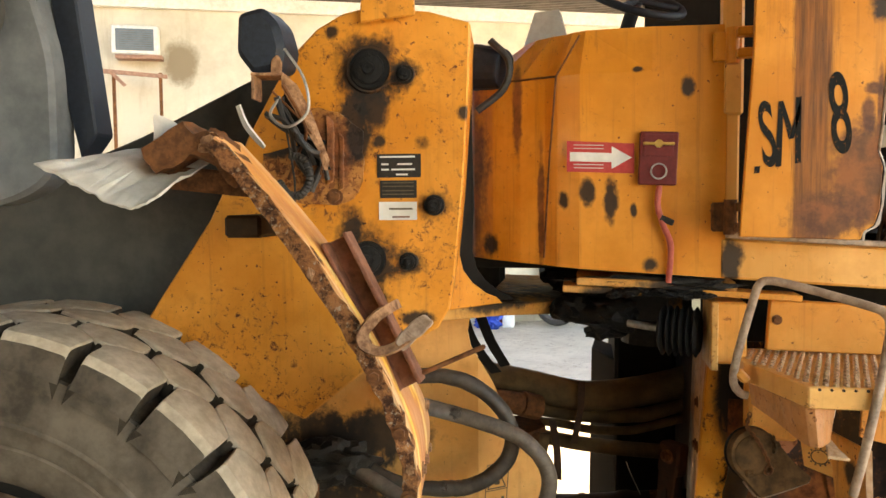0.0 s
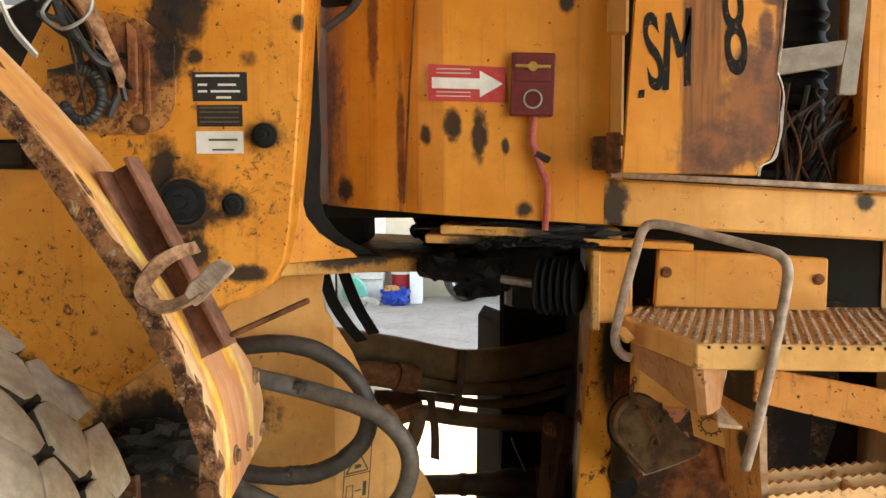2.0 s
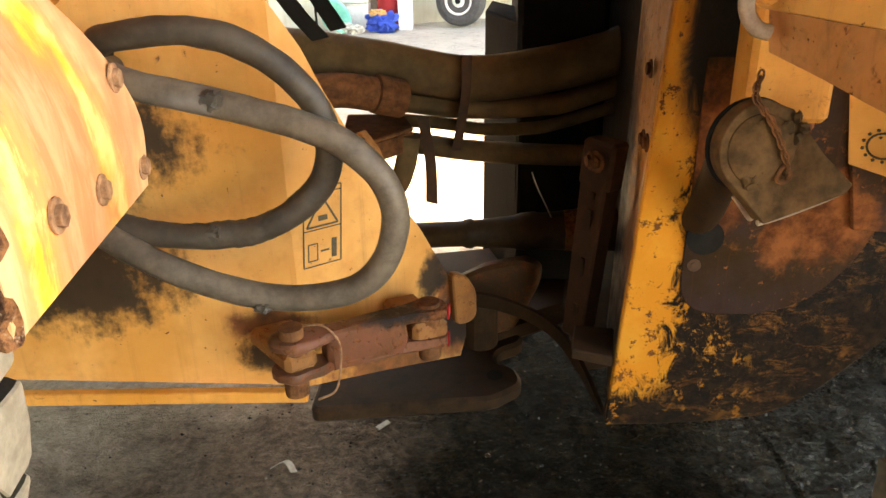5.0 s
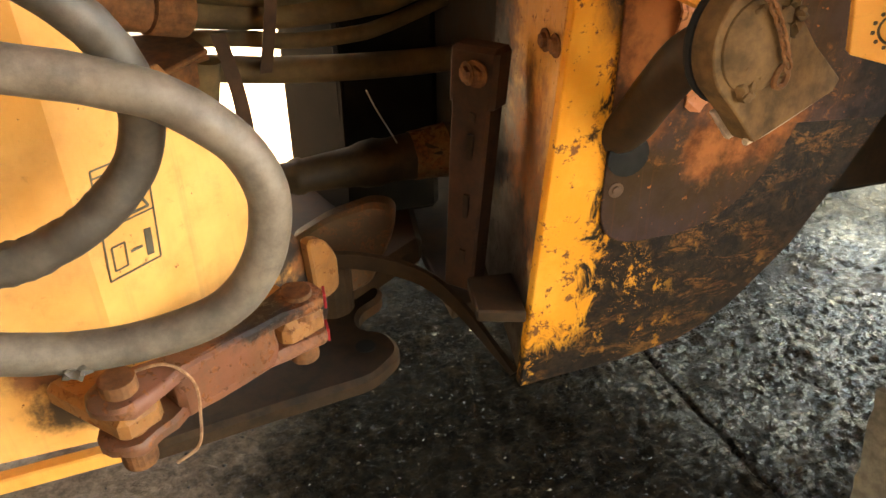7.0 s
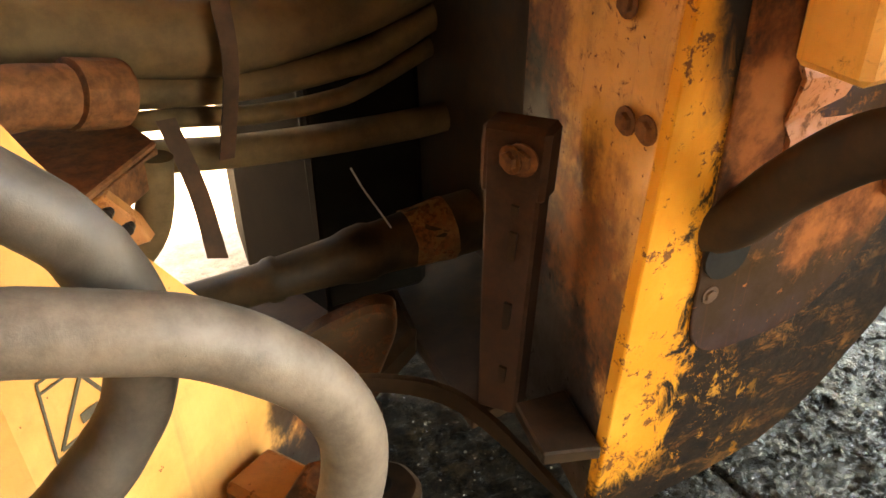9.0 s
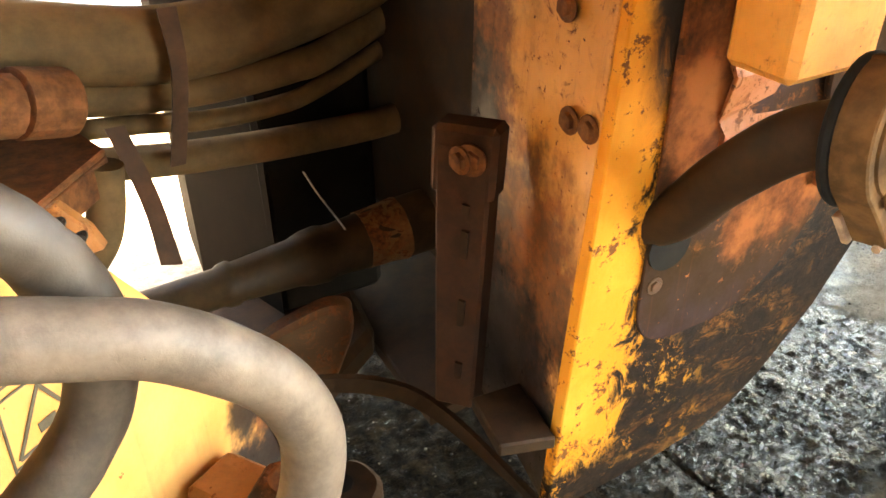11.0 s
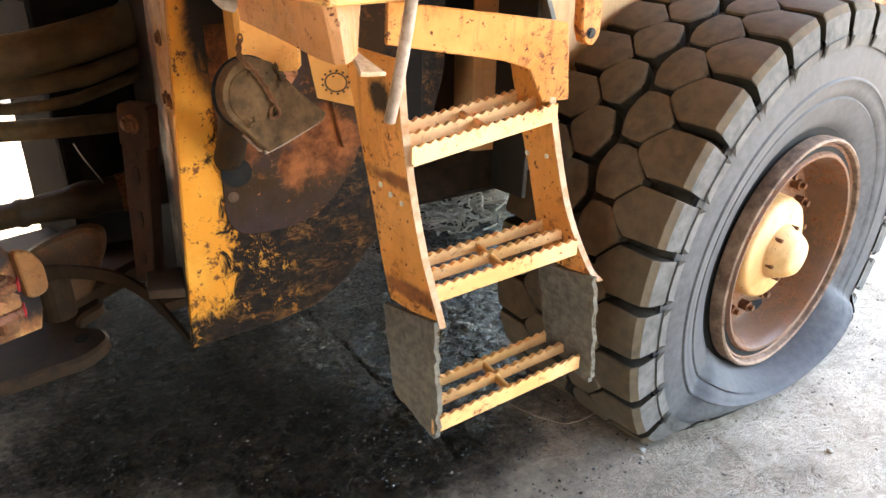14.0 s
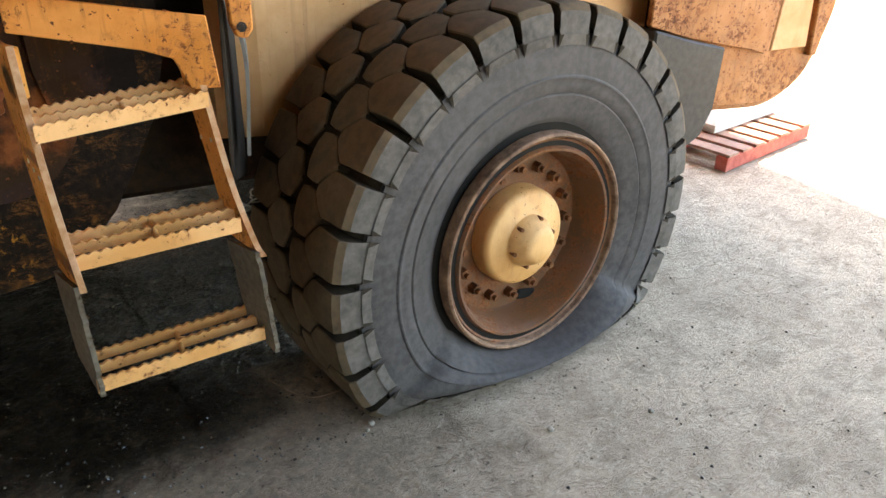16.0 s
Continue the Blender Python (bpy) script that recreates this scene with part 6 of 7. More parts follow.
def serrated(p, q, z, h=0.03, t=0.014):
    """A tread bar between two places in the plan, with a waved upper edge; it rises a little to one side."""
    n, rise = 96, 0.03
    a, b = Vector((p[0], p[1], z)), Vector((q[0], q[1], z + rise))
    low = [b - ZUP * h, a - ZUP * h]
    top = [a.lerp(b, i / n) + ZUP * (0.002 + 0.0038 * math.sin(i * math.pi / 3)) for i in range(n + 1)]
    return solid(low + top, (0, t, 0), 0.0)


for z, x0, y0, x1, y1 in ((1.295, 1.375, 2.493, 1.838, 2.55), (0.926, 1.388, 2.45, 1.872, 2.455), (0.538, 1.388, 2.405, 1.905, 2.43)):
    step = part("step", serrated((x0, y0), (x1, y1), z, 0.045, 0.01), mat_tread_bar, loader, "orange ladder tread of serrated bars")
    part("bar", serrated((x0, y0 + 0.07), (x1, y1 + 0.07), z + 0.004), mat_tread_bar, step)
    part("bar", serrated((x0, y0 + 0.14), (x1, y1 + 0.14), z + 0.008), mat_tread_bar, step)
    part("step_tie", box(((x0 + x1) / 2, (y0 + y1) / 2 + 0.075, z), (0.014, 0.14, 0.03)), mat_tread_bar, step)


def rounded_xz(points, y, r):
    return [(a, y, b) for a, b in rounded(points, r)]


# ---- wheels ----
TYRE_R, TYRE_W = 0.955, 0.86


def tyre_point(angle, across, radius, flat=None):
    """A point of a tyre whose axle is y, 0 at its outer face. flat: the height of the axle over the ground, where the tyre is flat."""
    x, z = radius * math.sin(angle), radius * math.cos(angle)
    y, c, r0 = across, -math.cos(angle), 0.47
    if flat is not None and c > 0 and TYRE_R * c > flat:
        s = max(0.0, (radius - r0) / (TYRE_R - r0))
        room = max(0.02, flat - r0 * c)
        z = -(r0 * c + room * s)
        free = (TYRE_R - r0) * c
        swell = 0.19 * max(0.0, 1 - room / free) ** 0.6 * math.sin(math.pi * min(1.0, s) ** 0.85)
        edge = min(across, TYRE_W - across)
        swell *= max(0.0, 1 - edge / 0.28) if s > 0.3 else 1.0
        y += -swell if across < TYRE_W / 2 else swell
        x *= 1 + 0.03 * (1 - room / free)
    return Vector((x, y, z))


def tyre_meshes(flat=None, count=24, phase=0.0):
    n = 180
    profile = [(0.2, 0.378), (0.16, 0.42), (0.1, 0.478), (0.06, 0.51), (0.045, 0.53), (0.034, 0.56), (0.02, 0.6), (0.014, 0.615), (0.02, 0.622), (0.012, 0.63), (0.004, 0.66), (0.001, 0.68), (-0.004, 0.684), (-0.004, 0.69), (0.003, 0.696), (0.0, 0.725), (0.001, 0.76), (0.003, 0.8), (0.014, 0.845), (0.03, 0.845), (0.06, 0.86), (0.1, 0.87), (0.25, 0.88), (0.43, 0.882),
               (0.61, 0.88), (0.76, 0.87), (0.8, 0.86), (0.84, 0.8), (0.86, 0.72), (0.84, 0.6), (0.78, 0.47)]
    bm = bmesh.new()
    rings = [[bm.verts.new(tyre_point(2 * math.pi * k / n, a, r, flat)) for k in range(n)] for a, r in profile]
    for p, q in zip(rings, rings[1:]):
        for k in range(n):
            bm.faces.new((p[k], p[(k + 1) % n], q[(k + 1) % n], q[k]))
    carcass = bm
    step_a = 2 * math.pi / count
    shoulder = [(-0.006, -0.43, 0.43, 0.805), (-0.004, -0.425, 0.425, 0.835), (0.0, -0.41, 0.41, 0.88), (0.006, -0.405, 0.405, 0.925), (0.026, -0.405, 0.405, 0.95), (0.06, -0.41, 0.41, 0.9545), (0.13, -0.42, 0.42, 0.955), (0.19, -0.44, 0.42, 0.956), (0.235, -0.3, 0.24, 0.956), (0.275, -0.14, 0.08, 0.953), (0.283, -0.08, 0.02, 0.945)]
    middle = [(0.202, 0.45, 0.53, 0.945), (0.212, 0.39, 0.59, 0.953), (0.25, 0.22, 0.77, 0.955), (0.288, 0.05, 0.93, 0.955), (0.34, 0.035, 0.945, 0.956), (0.385, 0.06, 0.92, 0.956), (0.408, 0.25, 0.74, 0.953), (0.424, 0.46, 0.54, 0.945)]
    blocks = []
    for i in range(count):
        for table, mirror in ((shoulder, False), (shoulder, True), (middle, False), (middle, True)):
            rows = []
            for a, lo, hi, top in table:
                shift, across = (0.5 + phase, TYRE_W - a) if mirror else (phase, a)
                span = hi - lo
                rows.append([tyre_point((i + b + shift) * step_a, across, r, flat) for b, r in (
                    (lo - 0.012, 0.86), (lo, top - 0.009), (lo + min(0.014, span * 0.1), top - 0.002), (lo + min(0.06, span * 0.25), top), ((lo + hi) / 2, top + 0.001),
                    (hi - min(0.06, span * 0.25), top), (hi - min(0.014, span * 0.1), top - 0.002), (hi, top - 0.009), (hi + 0.012, 0.86))])
            ends = []
            for k, da in ((0, -0.004), (-1, 0.004)):
                a, lo, hi, top = table[k]
                shift, across = (0.5 + phase, TYRE_W - a - da) if mirror else (phase, a + da)
                m = len(rows[0])
                ends.append([tyre_point((i + lo + (hi - lo) * q / (m - 1) + shift) * step_a, across, 0.845, flat) for q in range(m)])
            rows = [ends[0]] + rows + [ends[1]]
            bm = bmesh.new()
            vs = [[bm.verts.new(p) for p in row] for row in rows]
            for r, (p, q) in enumerate(zip(vs, vs[1:])):
                for k in range(len(p) - 1):
                    # Block walls take the groove colour too, so shade is painted down them.
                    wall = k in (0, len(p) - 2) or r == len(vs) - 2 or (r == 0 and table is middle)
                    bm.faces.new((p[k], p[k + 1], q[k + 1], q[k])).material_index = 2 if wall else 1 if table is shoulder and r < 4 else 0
            blocks.append(bm)
    return carcass, blocks


def tyre_base(flat=None):
    """The dirty floor of the tread grooves, with their shade in its colour."""
    n = 120
    bm = bmesh.new()
    rings = [[bm.verts.new(tyre_point(2 * math.pi * k / n, a, r, flat)) for k in range(n)] for a, r in ((0.03, 0.85), (0.06, 0.872), (0.1, 0.888), (0.25, 0.898), (0.43, 0.9), (0.61, 0.898), (0.76, 0.888), (0.8, 0.872), (0.83, 0.85))]
    for p, q in zip(rings, rings[1:]):
        for k in range(n):
            bm.faces.new((p[k], p[(k + 1) % n], q[(k + 1) % n], q[k]))
    return bm


def build_wheel(at, yaw, flat, tread_mat, side_mat, label, near=True, size=1.0, width=1.0, count=24, groove=None, phase=0.0):
    """A wheel whose outer face looks along -y before it is turned."""
    m = pose(*at, 0, 0, yaw) @ Matrix.Diagonal((size, width, size, 1))
    carcass, blocks = tyre_meshes(flat, count, phase)
    rim = turned([(0.06, 0.45), (0.03, 0.452), (0.018, 0.445), (0.03, 0.428), (0.035, 0.42), (0.018, 0.414), (0.006, 0.408), (0.008, 0.398), (0.03, 0.39), (0.06, 0.382), (0.19, 0.372), (0.21, 0.36), (0.215, 0.2), (0.26, 0.19)], (0, 0, 0), (0, 1, 0), 72, False)
    ring = turned([(0.06, 0.472), (0.012, 0.474), (-0.004, 0.47), (-0.01, 0.462), (-0.002, 0.454), (0.03, 0.449)], (0, 0, 0), (0, 1, 0), 72, False)
    hub = turned([(0.24, 0.215), (0.13, 0.212), (0.105, 0.204), (0.095, 0.19), (0.088, 0.125), (0.08, 0.115), (0.05, 0.108), (0.03, 0.098), (-0.005, 0.082), (-0.022, 0.07), (-0.028, 0.052), (-0.028, 0)], (0, 0, 0), (0, 1, 0), 48)
    for bm in (carcass, rim, ring, hub, *blocks):
        bmesh.ops.transform(bm, matrix=m, verts=bm.verts)
    w = part("wheel", carcass, side_mat, loader, label, True)
    base = tyre_base(flat)
    bmesh.ops.transform(base, matrix=m, verts=base.verts)
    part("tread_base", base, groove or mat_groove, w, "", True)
    worn = side_mat if tread_mat is mat_tread_front else mat_shoulder
    if near:
        for bm in blocks:
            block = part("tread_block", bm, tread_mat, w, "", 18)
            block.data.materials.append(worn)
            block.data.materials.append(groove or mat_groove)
    else:
        rest = part("tread", merged(*blocks), tread_mat, w, "chunky tread blocks", 18)
        rest.data.materials.append(worn)
        rest.data.materials.append(mat_groove)
        rest["kind"] = "stuff"
    part("rim", rim, mat_rim, w, "rusty orange rim", True)
    part("lock_ring", ring, mat_rust_ring, w, "worn rusty lock ring", True)
    groove_ring = turned([(0.024, 0.441), (0.024, 0.417)], (0, 0, 0), (0, 1, 0), 72, False)
    bmesh.ops.transform(groove_ring, matrix=m, verts=groove_ring.verts)
    part("rim_groove", groove_ring, mat_dark, w, "", True)
    seat = turned([(0.075, 0.44), (0.07, 0.5)], (0, 0, 0), (0, 1, 0), 72, False)
    bmesh.ops.transform(seat, matrix=m, verts=seat.verts)
    part("bead_seat", seat, mat_dark, w, "", True)
    part("hub", hub, mat_hub, w, "yellow hub", True)
    for a in np.linspace(0, 2 * math.pi, 17)[:-1]:
        nut = merged(rod((0.29 * math.sin(a), 0.215, 0.29 * math.cos(a)), (0.29 * math.sin(a), 0.165, 0.29 * math.cos(a)), 0.024, n=6, bevel=0.002), rod((0.29 * math.sin(a), 0.17, 0.29 * math.cos(a)), (0.29 * math.sin(a), 0.14, 0.29 * math.cos(a)), 0.013, n=8))
        bmesh.ops.transform(nut, matrix=m, verts=nut.verts)
        part("wheel_nut", nut, mat_rust, w)
    for a in np.linspace(0.3, 2 * math.pi + 0.3, 7)[:-1]:
        nut = rod((0.106 * math.sin(a), 0.065, 0.106 * math.cos(a)), (0.106 * math.sin(a), 0.03, 0.106 * math.cos(a)), 0.009, n=6)
        bmesh.ops.transform(nut, matrix=m, verts=nut.verts)
        part("hub_bolt", nut, mat_rust, w)
    valve = box((0.1, 0.2, -0.335), (0.11, 0.02, 0.05), (0, 15, 0), 0.012)
    bmesh.ops.transform(valve, matrix=m, verts=valve.verts)
    part("valve_hole", valve, mat_dark, w)
    return w


build_wheel((3.08, 2.6, 0.535), 10, 0.53, mat_tread, mat_side, "flat grey rubber tyre sagging on the floor", True, 1.0, 0.79, 30, None, 0.5)
build_wheel((-1.26, 1.93, 0.955), 8, None, mat_tread_front, mat_side_front, "pale dusty rubber tyre", True, 1.016, 0.72, 24, mat_groove_front)

# rear body
build_wheel((3.08, 5.85, 0.94), 180, None, mat_tread, mat_side, "dusty rubber tyre on the far side", False)
build_wheel((-1.55, 5.1, 0.94), 188, None, mat_tread_front, mat_tread_front, "dusty rubber tyre on the far side", False)
part("rear_axle", merged(rod((3.08, 3.4, 0.8), (3.08, 5.2, 0.94), 0.17), box((3.08, 4.25, 0.88), (0.6, 0.6, 0.55), bevel=0.12)), mat_brown, loader, "oily rear axle housing", True)
# Added block behind the joint; the deep shade there is its near-black colour.
part("joint_backing", solid([(0.67, 3.98, 0.5), (0.67, 5.0, 0.5), (0.67, 5.0, 1.95), (0.67, 3.98, 1.95)], (0.3, 0, 0), 0.02), mat_dark, loader, "near-black backing block, added for the dark behind the joint")
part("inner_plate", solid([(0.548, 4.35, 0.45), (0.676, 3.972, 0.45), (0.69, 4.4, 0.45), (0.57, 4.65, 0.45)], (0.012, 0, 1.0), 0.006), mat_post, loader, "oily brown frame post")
part("lower_hinge", solid([(0.3, 3.6, 0.42), (0.6, 3.62, 0.42), (0.86, 3.8, 0.42), (0.9, 4.1, 0.42), (0.6, 4.3, 0.42), (0.2, 4.2, 0.42)], (0, 0, 0.09), 0.02), mat_brown, loader, "oily brown lower hinge casting")
part("hinge_cheek", solid([(x, 3.62, z) for x, z in rounded([(0.45, 0.68), (0.56, 0.735), (0.68, 0.76), (0.74, 0.735), (0.735, 0.66), (0.66, 0.5), (0.5, 0.45)], 0.03)], (0.02, 0.06, 0), 0.012), mat_cheek, loader, "dirty orange hinge cheek plate", True)
part("belly_plate", solid([(0.86, 3.5, 0.42), (1.4, 3.5, 0.5), (1.4, 4.9, 0.5), (0.86, 4.9, 0.42)], (0, 0, 0.04), 0.004), mat_brown, loader)
part("guard_sheet", solid([(1.93, 2.82, 0.93), (2.06, 3.2, 0.8), (2.06, 3.2, 1.62), (1.95, 2.82, 1.58)], (0.012, -0.004, 0), 0.002), mat_guard, loader, "dark grey guard sheet")
part("tank_plate", solid([(1.43, 3.075, 1.1), (1.7, 3.075, 1.08), (1.72, 3.075, 1.62), (1.38, 3.075, 1.62), (1.39, 3.075, 1.3)], (0, 0.014, 0), 0.004), mat_recess, loader, "brown tank plate blotched with dark rust")
# Near-black block filling the gap behind the ladder in place of shade.
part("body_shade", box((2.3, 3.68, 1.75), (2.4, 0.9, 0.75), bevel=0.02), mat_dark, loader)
part("rear_panel", soften(loft([[(1.98, 3.22, z), (2.15, 3.18, z), (4.1, 3.3, z), (4.1, 3.6, z), (1.98, 3.6, z)] for z in (0.95, 1.2, 1.7, 2.1)]), 0.03, 3), mat_panel, loader, "dusty orange rear side panel")
part("fender_edge", ribbon([(1.95, 2.78, 1.58), (2.0, 2.79, 1.46), (2.02, 2.8, 1.3), (2.0, 2.8, 1.02)], [(1.97, 2.9, 1.58), (2.03, 2.9, 1.46), (2.05, 2.92, 1.3), (2.03, 2.92, 1.02)], 0.012), mat_grey, loader)
part("fender_arm", solid(rounded_xz([(1.93, 1.62), (2.0, 1.62), (2.0, 1.48), (1.98, 1.455), (1.95, 1.46), (1.935, 1.5)], 2.6, 0.01), (0, 0.04, 0), 0.005), mat_step, loader)
part("bolt", bolt((1.965, 2.598, 1.49), (0, -1, 0), 0.01, 0.006), mat_black, loader)
part("mud_flap", solid([(4.0, 3.1, 1.23), (4.25, 3.1, 1.16), (4.47, 3.1, 1.11), (4.46, 3.1, 0.8), (4.4, 3.1, 0.66), (4.26, 3.1, 0.58), (4.0, 3.1, 0.58)], (0, 0.5, 0), 0.01), mat_hose_dark, loader, "black rubber mud flap")
cw = rounded([(4.1, 2.2), (5.36, 2.2), (5.36, 1.2), (5.2, 0.84), (4.96, 0.72), (4.4, 0.755), (4.3, 0.9)], [0.0, 0.05, 0.2, 0.12, 0.12, 0.03, 0.03])
counter = part("counterweight", solid([(x, 3.18, z) for x, z in cw], (0, 1.9, 0), 0.04), mat_cw, loader, "rust streaked orange counterweight")
part("counterweight_panel", solid([(4.0, 3.14, 1.24), (4.25, 3.14, 1.164), (4.49, 3.14, 1.112), (4.68, 3.14, 1.075), (4.795, 3.14, 1.04), (4.83, 3.14, 1.06), (4.85, 3.14, 1.3), (4.86, 3.14, 2.1), (4.0, 3.14, 2.1)], (0, 0.04, 0), 0.006), mat_cw, counter)
part("counterweight_panel", solid([(4.85, 3.15, 1.05), (5.12, 3.15, 1.05), (5.1, 3.15, 1.3), (5.1, 3.15, 2.1), (4.88, 3.15, 2.1), (4.87, 3.15, 1.3)], (0, 0.04, 0), 0.006), mat_panel, counter)
part("counterweight_panel", solid([(5.15, 3.14, 1.0), (5.2, 3.14, 1.0), (5.26, 3.14, 1.3), (5.27, 3.14, 2.1), (5.13, 3.14, 2.1), (5.13, 3.14, 1.3)], (0, 0.05, 0), 0.006), mat_cw, counter)


# ---- loose things ----
random.seed(5)
rope = []
for i in range(60):
    c = Vector((2.62 + random.gauss(0, 0.13), 4.5 + random.gauss(0, 0.12), 0.02 + abs(random.gauss(0, 0.035))))
    pts = [c + Vector((random.gauss(0, 0.06), random.gauss(0, 0.06), abs(random.gauss(0, 0.03)))) for _ in range(5)]
    rope.append(tube(pts, 0.006, 5, 5))
tagged(part("rope", merged(*rope), mat_rope, None, "", True), "tangled heap of pale rope on the oily floor", "rope")
for i, (x, y, r) in enumerate(((2.28, 2.47, 0.014), (2.25, 2.44, 0.009), (2.88, 2.14, 0.013), (3.3, 2.06, 0.012))):
    random.seed(60 + i)
    bm = bmesh.new()
    bmesh.ops.create_icosphere(bm, subdivisions=2, radius=r)
    for v in bm.verts:
        v.co *= 1 + 0.35 * noise.noise(v.co * 60 + Vector((i * 3, 0, 0)))
        v.co.z *= 0.6
    bmesh.ops.translate(bm, verts=bm.verts, vec=(x, y, r * 0.5))
    tagged(part("pebble", bm, mat_rope, None, "", True), "small pale pebble on the concrete floor", "pebble", "pebbles on the floor")
tagged(part("wire", tube([(2.0, 2.9, 0.012), (2.05, 2.8, 0.01), (2.12, 2.715, 0.01), (2.2, 2.7, 0.012), (2.27, 2.7, 0.02), (2.31, 2.66, 0.04)], 0.0018, 5), mat_rail, None, "", True), "thin bent wire lying on the floor", "wire")
tagged(part("dry_leaf", ribbon([(-0.19, 3.475, 0.012), (-0.145, 3.49, 0.03), (-0.11, 3.46, 0.012)], [(-0.185, 3.49, 0.01), (-0.13, 3.515, 0.022), (-0.09, 3.47, 0.008)], 0.002), mat_rope, None, "", True), "curled pale dry leaf on the dirty floor", "leaf")
tagged(part("wood_chip", ribbon([(0.15, 3.72, 0.012), (0.19, 3.76, 0.016)], [(0.165, 3.71, 0.008), (0.205, 3.75, 0.012)], 0.005), mat_rope, None, "", True), "small pale chip of wood on the dirty floor", "wood chip")
crumbs = bmesh.new()
random.seed(9)
for i in range(9000):
    x, y = (random.uniform(-0.9, 4.8), random.uniform(1.3, 5.0)) if i % 3 == 0 else (random.uniform(-0.4, 2.6), random.uniform(2.4, 4.2))
    r = 0.0018 + 0.007 * random.random() ** 5
    bm_v = [crumbs.verts.new((x + r * dx * random.uniform(0.6, 1.3), y + r * dy * random.uniform(0.6, 1.3), 0.0 + dz * r)) for dx, dy, dz in ((1, 0, 0.2), (0, 1, 0.1), (-1, 0, 0.2), (0, -1, 0.1), (0, 0, 1.1))]
    for a, b in ((0, 1), (1, 2), (2, 3), (3, 0)):
        crumbs.faces.new((bm_v[a], bm_v[b], bm_v[4]))
tagged(part("grit", crumbs, mat_grit), "loose grit scattered over the floor", "grit", kind="stuff")
def pallet(at, yaw):
    m = pose(*at, 0, 0, yaw)
    t = thing("pallet", at, "faded red wooden pallet on the concrete", "pallet")
    for i in range(7):
        b = box((0.07 + i * 0.178, 0.5, 0.118), (0.12, 1.0, 0.02), bevel=0.002)
        bmesh.ops.transform(b, matrix=m, verts=b.verts)
        part("board", b, mat_pallet_top, t)
    for y in (0.05, 0.5, 0.95):
        b = box((0.6, y, 0.055), (1.2, 0.09, 0.1), bevel=0.003)
        bmesh.ops.transform(b, matrix=m, verts=b.verts)
        part("stringer", b, mat_pallet, t)


pallet((5.5, 3.85, 0), 14)
sack = soften(loft([[(5.75, 4.25, 0.129), (6.6, 4.45, 0.129), (6.5, 5.0, 0.129), (5.65, 4.8, 0.129)], [(5.72, 4.22, 0.2), (6.64, 4.44, 0.2), (6.52, 5.03, 0.2), (5.62, 4.82, 0.2)], [(5.8, 4.3, 0.27), (6.55, 4.48, 0.27), (6.45, 4.95, 0.27), (5.7, 4.77, 0.27)]]), 0.03, 2)
tagged(part("sack", sack, mat_white, None, "", True), "full white sack lying on the red pallet", "sack")



for i in range(4):
    carton = thing("carton", (-1.665, 14.05, 0.012 + i * 0.385), "white cardboard carton in a stack by the wall", "carton", "stack of cartons")
    part("box", box((-1.665 + 0.012 * (i % 2), 14.05, 0.2 + i * 0.385), (0.53, 0.5, 0.375), (0, 0, i * 1.3), 0.012), mat_white, carton)
    part("tape", box((-1.665 + 0.012 * (i % 2), 13.797, 0.37 + i * 0.385), (0.5, 0.004, 0.03), (0, 0, i * 1.3), 0.0), mat_sheet, carton)
cabinet = thing("cabinet", (-2.54, 13.95, 0), "dark steel cabinet against the far wall", "cabinet")
part("body", box((-2.54, 13.95, 0.85), (0.68, 0.3, 1.7), bevel=0.01), mat_dark, cabinet)
for x in (-2.71, -2.37):
    part("door", box((x, 13.79, 0.86), (0.32, 0.02, 1.6), bevel=0.004), mat_dark, cabinet)
ext = thing("fire_extinguisher", (-1.08, 13.9, 0), "red fire extinguisher with a white label", "fire extinguisher")
part("cylinder", rod((-1.08, 13.9, 0.0), (-1.08, 13.9, 0.86), 0.185, bevel=0.06), mat_red, ext, "", True)
part("valve", merged(rod((-1.08, 13.9, 0.85), (-1.08, 13.9, 1.0), 0.05), box((-1.08, 13.9, 1.06), (0.22, 0.05, 0.05))), mat_red, ext)
part("paper_label", rod((-1.08, 13.9, 0.5), (-1.08, 13.9, 0.72), 0.188, n=24), mat_white, ext, "white label")
bag = thing("bag", (-1.14, 13.5, 0), "crumpled blue plastic bag with a yellow rag", "bag")
part("sack", lump((-1.14, 13.5, 0.15), (0.23, 0.16, 0.17), 21, 4, 0.45, 5.0), mat_blue, bag, "", True)
part("rag", lump((-1.2, 13.42, 0.3), (0.12, 0.08, 0.05), 14, 3, 0.7, 5.0), mat_hub, bag, "yellow rag", True)
tagged(part("foam_slab", box((-0.81, 13.8, 0.43), (0.2, 0.3, 0.86), bevel=0.008), mat_bright), "tall white foam slab beside the fire extinguisher", "foam slab")
for i, (x, y, r) in enumerate(((-1.72, 13.45, 0.12), (-1.55, 13.4, 0.1), (-1.84, 13.36, 0.08))):
    tagged(part("rubbish_bag", lump((x, y, r * 0.6), (r * 1.3, r, r * 0.75), 31 + i, 3, 0.5, 5.0), mat_sheet, None, "", True), "crumpled pale rubbish bag on the floor", "rubbish", "rubbish by the cartons")
tagged(part("basin", turned([(0, 0.12), (0.0, 0.15), (0.2, 0.25), (0.21, 0.27), (0.2, 0.23), (0.02, 0.13), (0.02, 0)], (-1.96, 13.5, 0.17), (0.75, -0.45, 0.45), 24), mat_green, None, "", True), "mint green plastic basin tipped on its side", "basin")
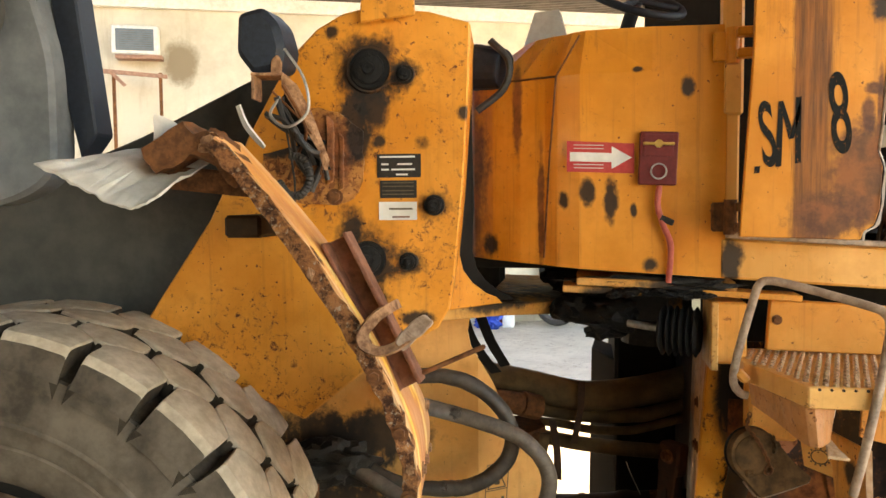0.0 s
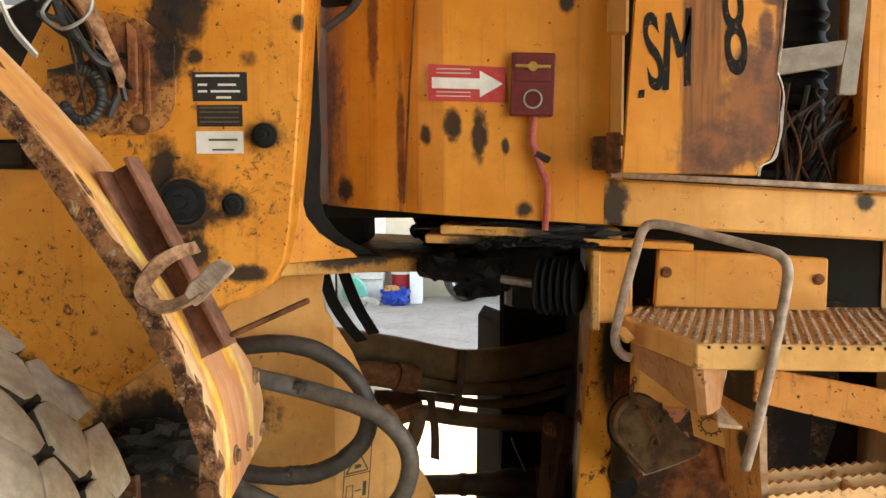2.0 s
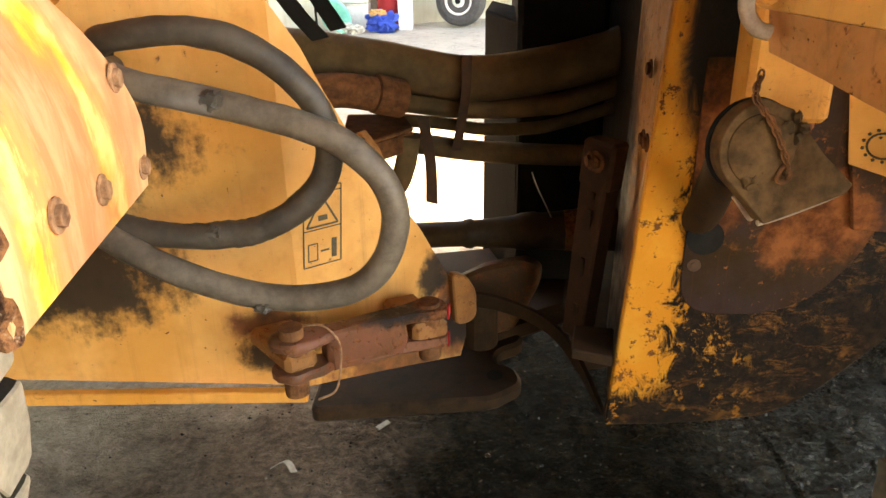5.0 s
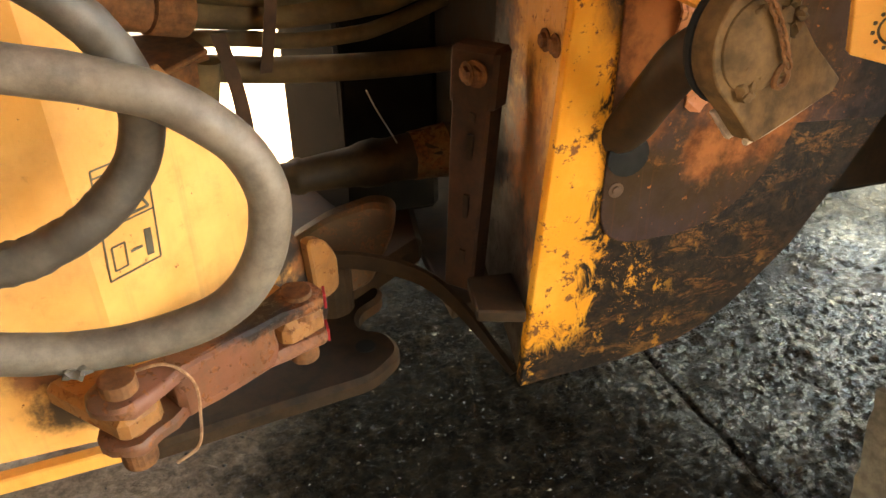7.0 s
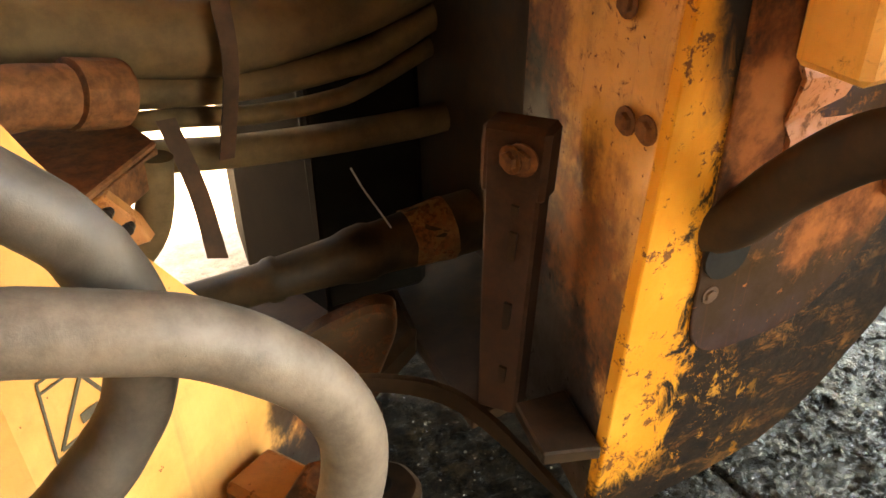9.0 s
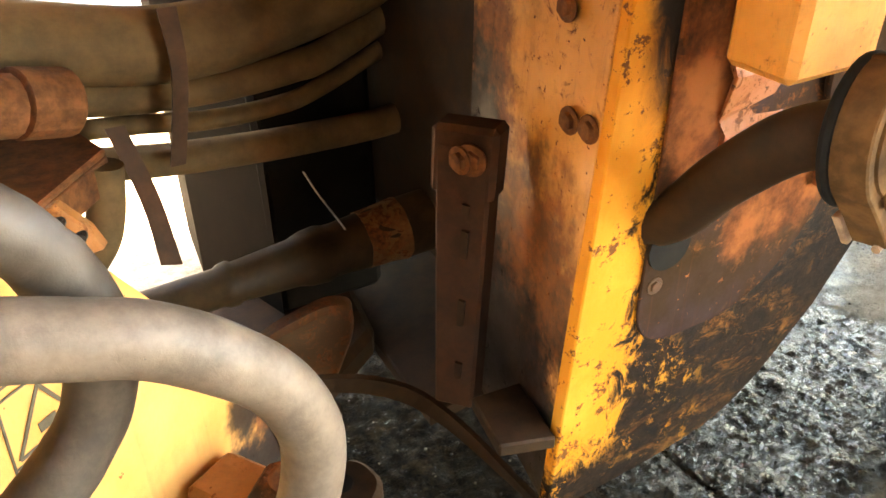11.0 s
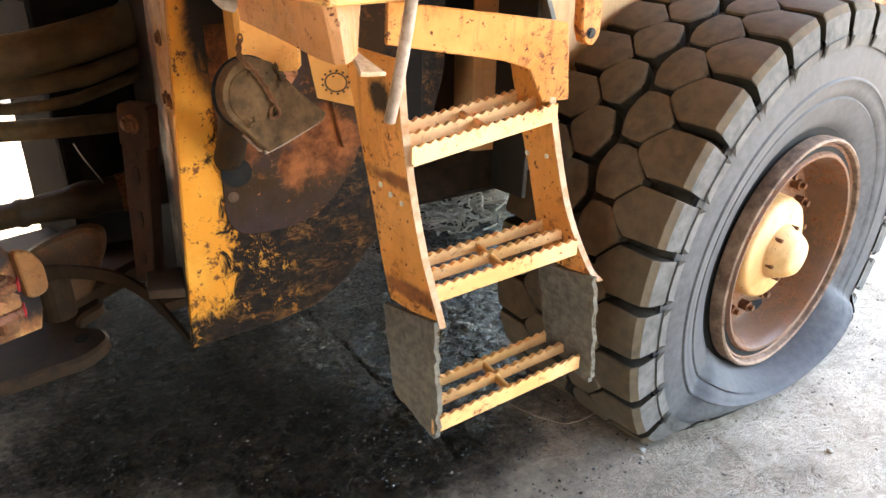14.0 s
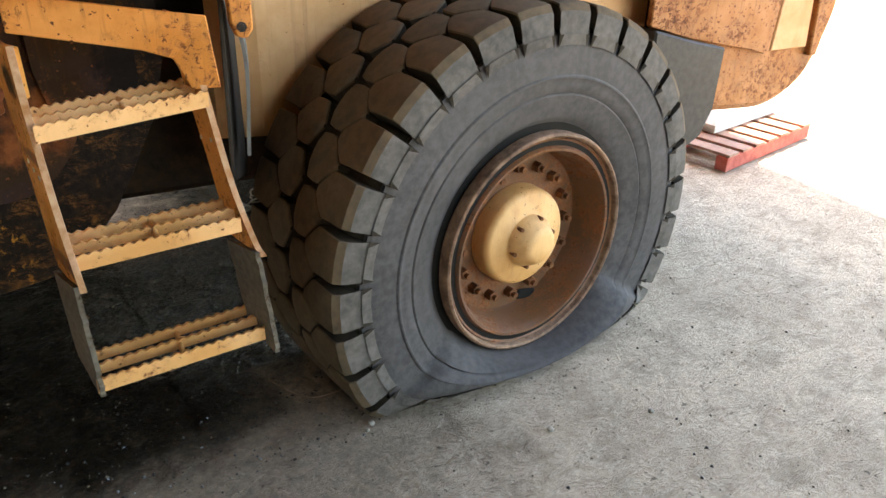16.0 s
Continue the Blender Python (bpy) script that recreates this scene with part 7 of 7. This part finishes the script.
trailer = thing("trailer", (0.6, 14.4, 0), "dark trailer parked by the wall, grey wheel rim", "trailer")
part("body", box((2.2, 15.2, 1.5), (5.0, 1.6, 1.9), bevel=0.03), mat_dark, trailer)
part("tyre", turned([(0.26, 0.2), (0.28, 0.34), (0.22, 0.39), (0.14, 0.4), (0.06, 0.39), (-0.02, 0.35), (-0.04, 0.28), (0.0, 0.21)], (0.02, 13.8, 0.41), (0.25, 1, 0), 40), mat_side, trailer, "", True)
part("rim", turned([(0.06, 0.21), (-0.025, 0.215), (-0.02, 0.19), (0.03, 0.17), (0.03, 0.12), (0.0, 0.1), (-0.02, 0.06), (-0.02, 0)], (0.02, 13.8, 0.41), (0.25, 1, 0), 40), mat_white, trailer, "white steel rim", True)
part("hub_hole", rod((0.01, 13.77, 0.41), (0.015, 13.79, 0.41), 0.045), mat_dark, trailer)

ac = thing("air_conditioner", wall_point(0.1, 4.7, 0.1), "white window air conditioner set in the wall", "air conditioner")
part("case", solid([wall_point(-0.26, 4.71, 0.0), wall_point(0.47, 4.71, 0.0), wall_point(0.47, 5.18, 0.0), wall_point(-0.26, 5.18, 0.0)], WN * 0.22, 0.02), mat_white, ac)
grille = part("grille", solid([wall_point(-0.19, 4.77, 0.222), wall_point(0.4, 4.77, 0.222), wall_point(0.4, 5.12, 0.222), wall_point(-0.19, 5.12, 0.222)], WN * 0.01, 0.0), mat_grille, ac, "grey grille")
for i in range(9):
    z = 4.79 + i * 0.036
    part("slat", solid([wall_point(-0.18, z, 0.233), wall_point(0.39, z, 0.233), wall_point(0.39, z + 0.014, 0.233), wall_point(-0.18, z + 0.014, 0.233)], WN * 0.008, 0.0), mat_grey, grille)
part("shelf", solid([wall_point(-0.2, 4.64, 0.0), wall_point(0.52, 4.64, 0.0), wall_point(0.52, 4.7, 0.0), wall_point(-0.2, 4.7, 0.0)], WN * 0.25, 0.0), mat_pallet_top, ac)
stand = thing("rack", wall_point(0.1, 0, 0.3), "old wooden rack against the stained wall", "rack")
for u in (-0.24, 0.48):
    part("leg", solid([wall_point(u, 0.0, 0.3), wall_point(u + 0.05, 0.0, 0.3), wall_point(u + 0.05, 4.4, 0.3), wall_point(u, 4.4, 0.3)], WN * 0.05), mat_rust, stand)
part("rail", solid([wall_point(-0.6, 4.38, 0.36), wall_point(0.62, 4.3, 0.36), wall_point(0.62, 4.36, 0.36), wall_point(-0.6, 4.45, 0.36)], WN * 0.06), mat_pallet_top, stand)
part("brace", solid([wall_point(-0.3, 4.4, 0.42), wall_point(-0.05, 4.15, 0.42), wall_point(0.0, 4.18, 0.42), wall_point(-0.25, 4.43, 0.42)], WN * 0.03), mat_pallet_top, stand)

# printed plates on the front frame and the warning decal on the lower frame
def p1_box(x0, x1, z0, z1, out):
    return solid(p1([(x0, z0), (x1, z0), (x1, z1), (x0, z1)], out), N1 * 0.002, 0.0)


data_plate = part("data_plate", p1_box(-0.18, -0.03, 2.345, 2.425, 0.001), mat_ink, front, "black printed data plate")
lower_plate = part("data_plate", p1_box(-0.17, -0.045, 2.275, 2.335, 0.001), mat_ink, front, "black printed data plate")
white_plate = part("data_plate", p1_box(-0.175, -0.045, 2.2, 2.262, 0.001), mat_white, front, "white printed data plate")
for x0, x1, z in ((-0.17, -0.05, 2.415), (-0.11, -0.06, 2.39), (-0.13, -0.05, 2.372), (-0.115, -0.075, 2.355), (-0.165, -0.14, 2.39), (-0.165, -0.14, 2.372)):
    part("print_line", p1_box(x0, x1, z - 0.003, z + 0.003, 0.0035), mat_white, data_plate)
for z in (2.327, 2.315, 2.3, 2.288):
    part("print_line", p1_box(-0.162, -0.055, z - 0.002, z + 0.002, 0.0035), mat_line, lower_plate)
part("print_line", p1_box(-0.13, -0.07, 2.208, 2.213, 0.0035), mat_redpaint, white_plate)
part("print_line", p1_box(-0.14, -0.06, 2.235, 2.241, 0.0035), mat_line, white_plate)


def decal_line(points, width=0.0032):
    """A printed line on the folded plate."""
    pts = on_plane(R0, 37, [(x + 0.07 * (z - 0.985), z) for x, z in points], 0.0015)
    out = []
    for p, q in zip(pts, pts[1:]):
        d = (q - p).normalized()
        w = d.cross(NR) * width / 2
        out.append(solid([p - w, q - w, q + w, p + w], NR * 0.0008, 0.0))
    return merged(*out)


marks = part("warning_decal", decal_line([(0.118, 0.985), (0.2, 0.985), (0.2, 1.19), (0.118, 1.19), (0.118, 0.985)]), mat_line, lower, "grey line warning decal")
part("triangle", decal_line([(0.125, 1.09), (0.193, 1.09), (0.159, 1.165), (0.125, 1.09)], 0.005), mat_line, marks)
for z in (1.082, 1.176):
    part("divider", decal_line([(0.118, z), (0.2, z)]), mat_line, marks)
part("square", decal_line([(0.128, 1.0), (0.148, 1.0), (0.148, 1.045), (0.128, 1.045), (0.128, 1.0)]), mat_line, marks)
part("figure_mark", decal_line([(0.185, 0.998), (0.185, 1.05)], 0.014), mat_line, marks)
part("figure_mark", decal_line([(0.15, 1.11), (0.17, 1.11)], 0.014), mat_line, marks)
part("arrow_mark", decal_line([(0.155, 1.022), (0.174, 1.022)], 0.005), mat_line, marks)
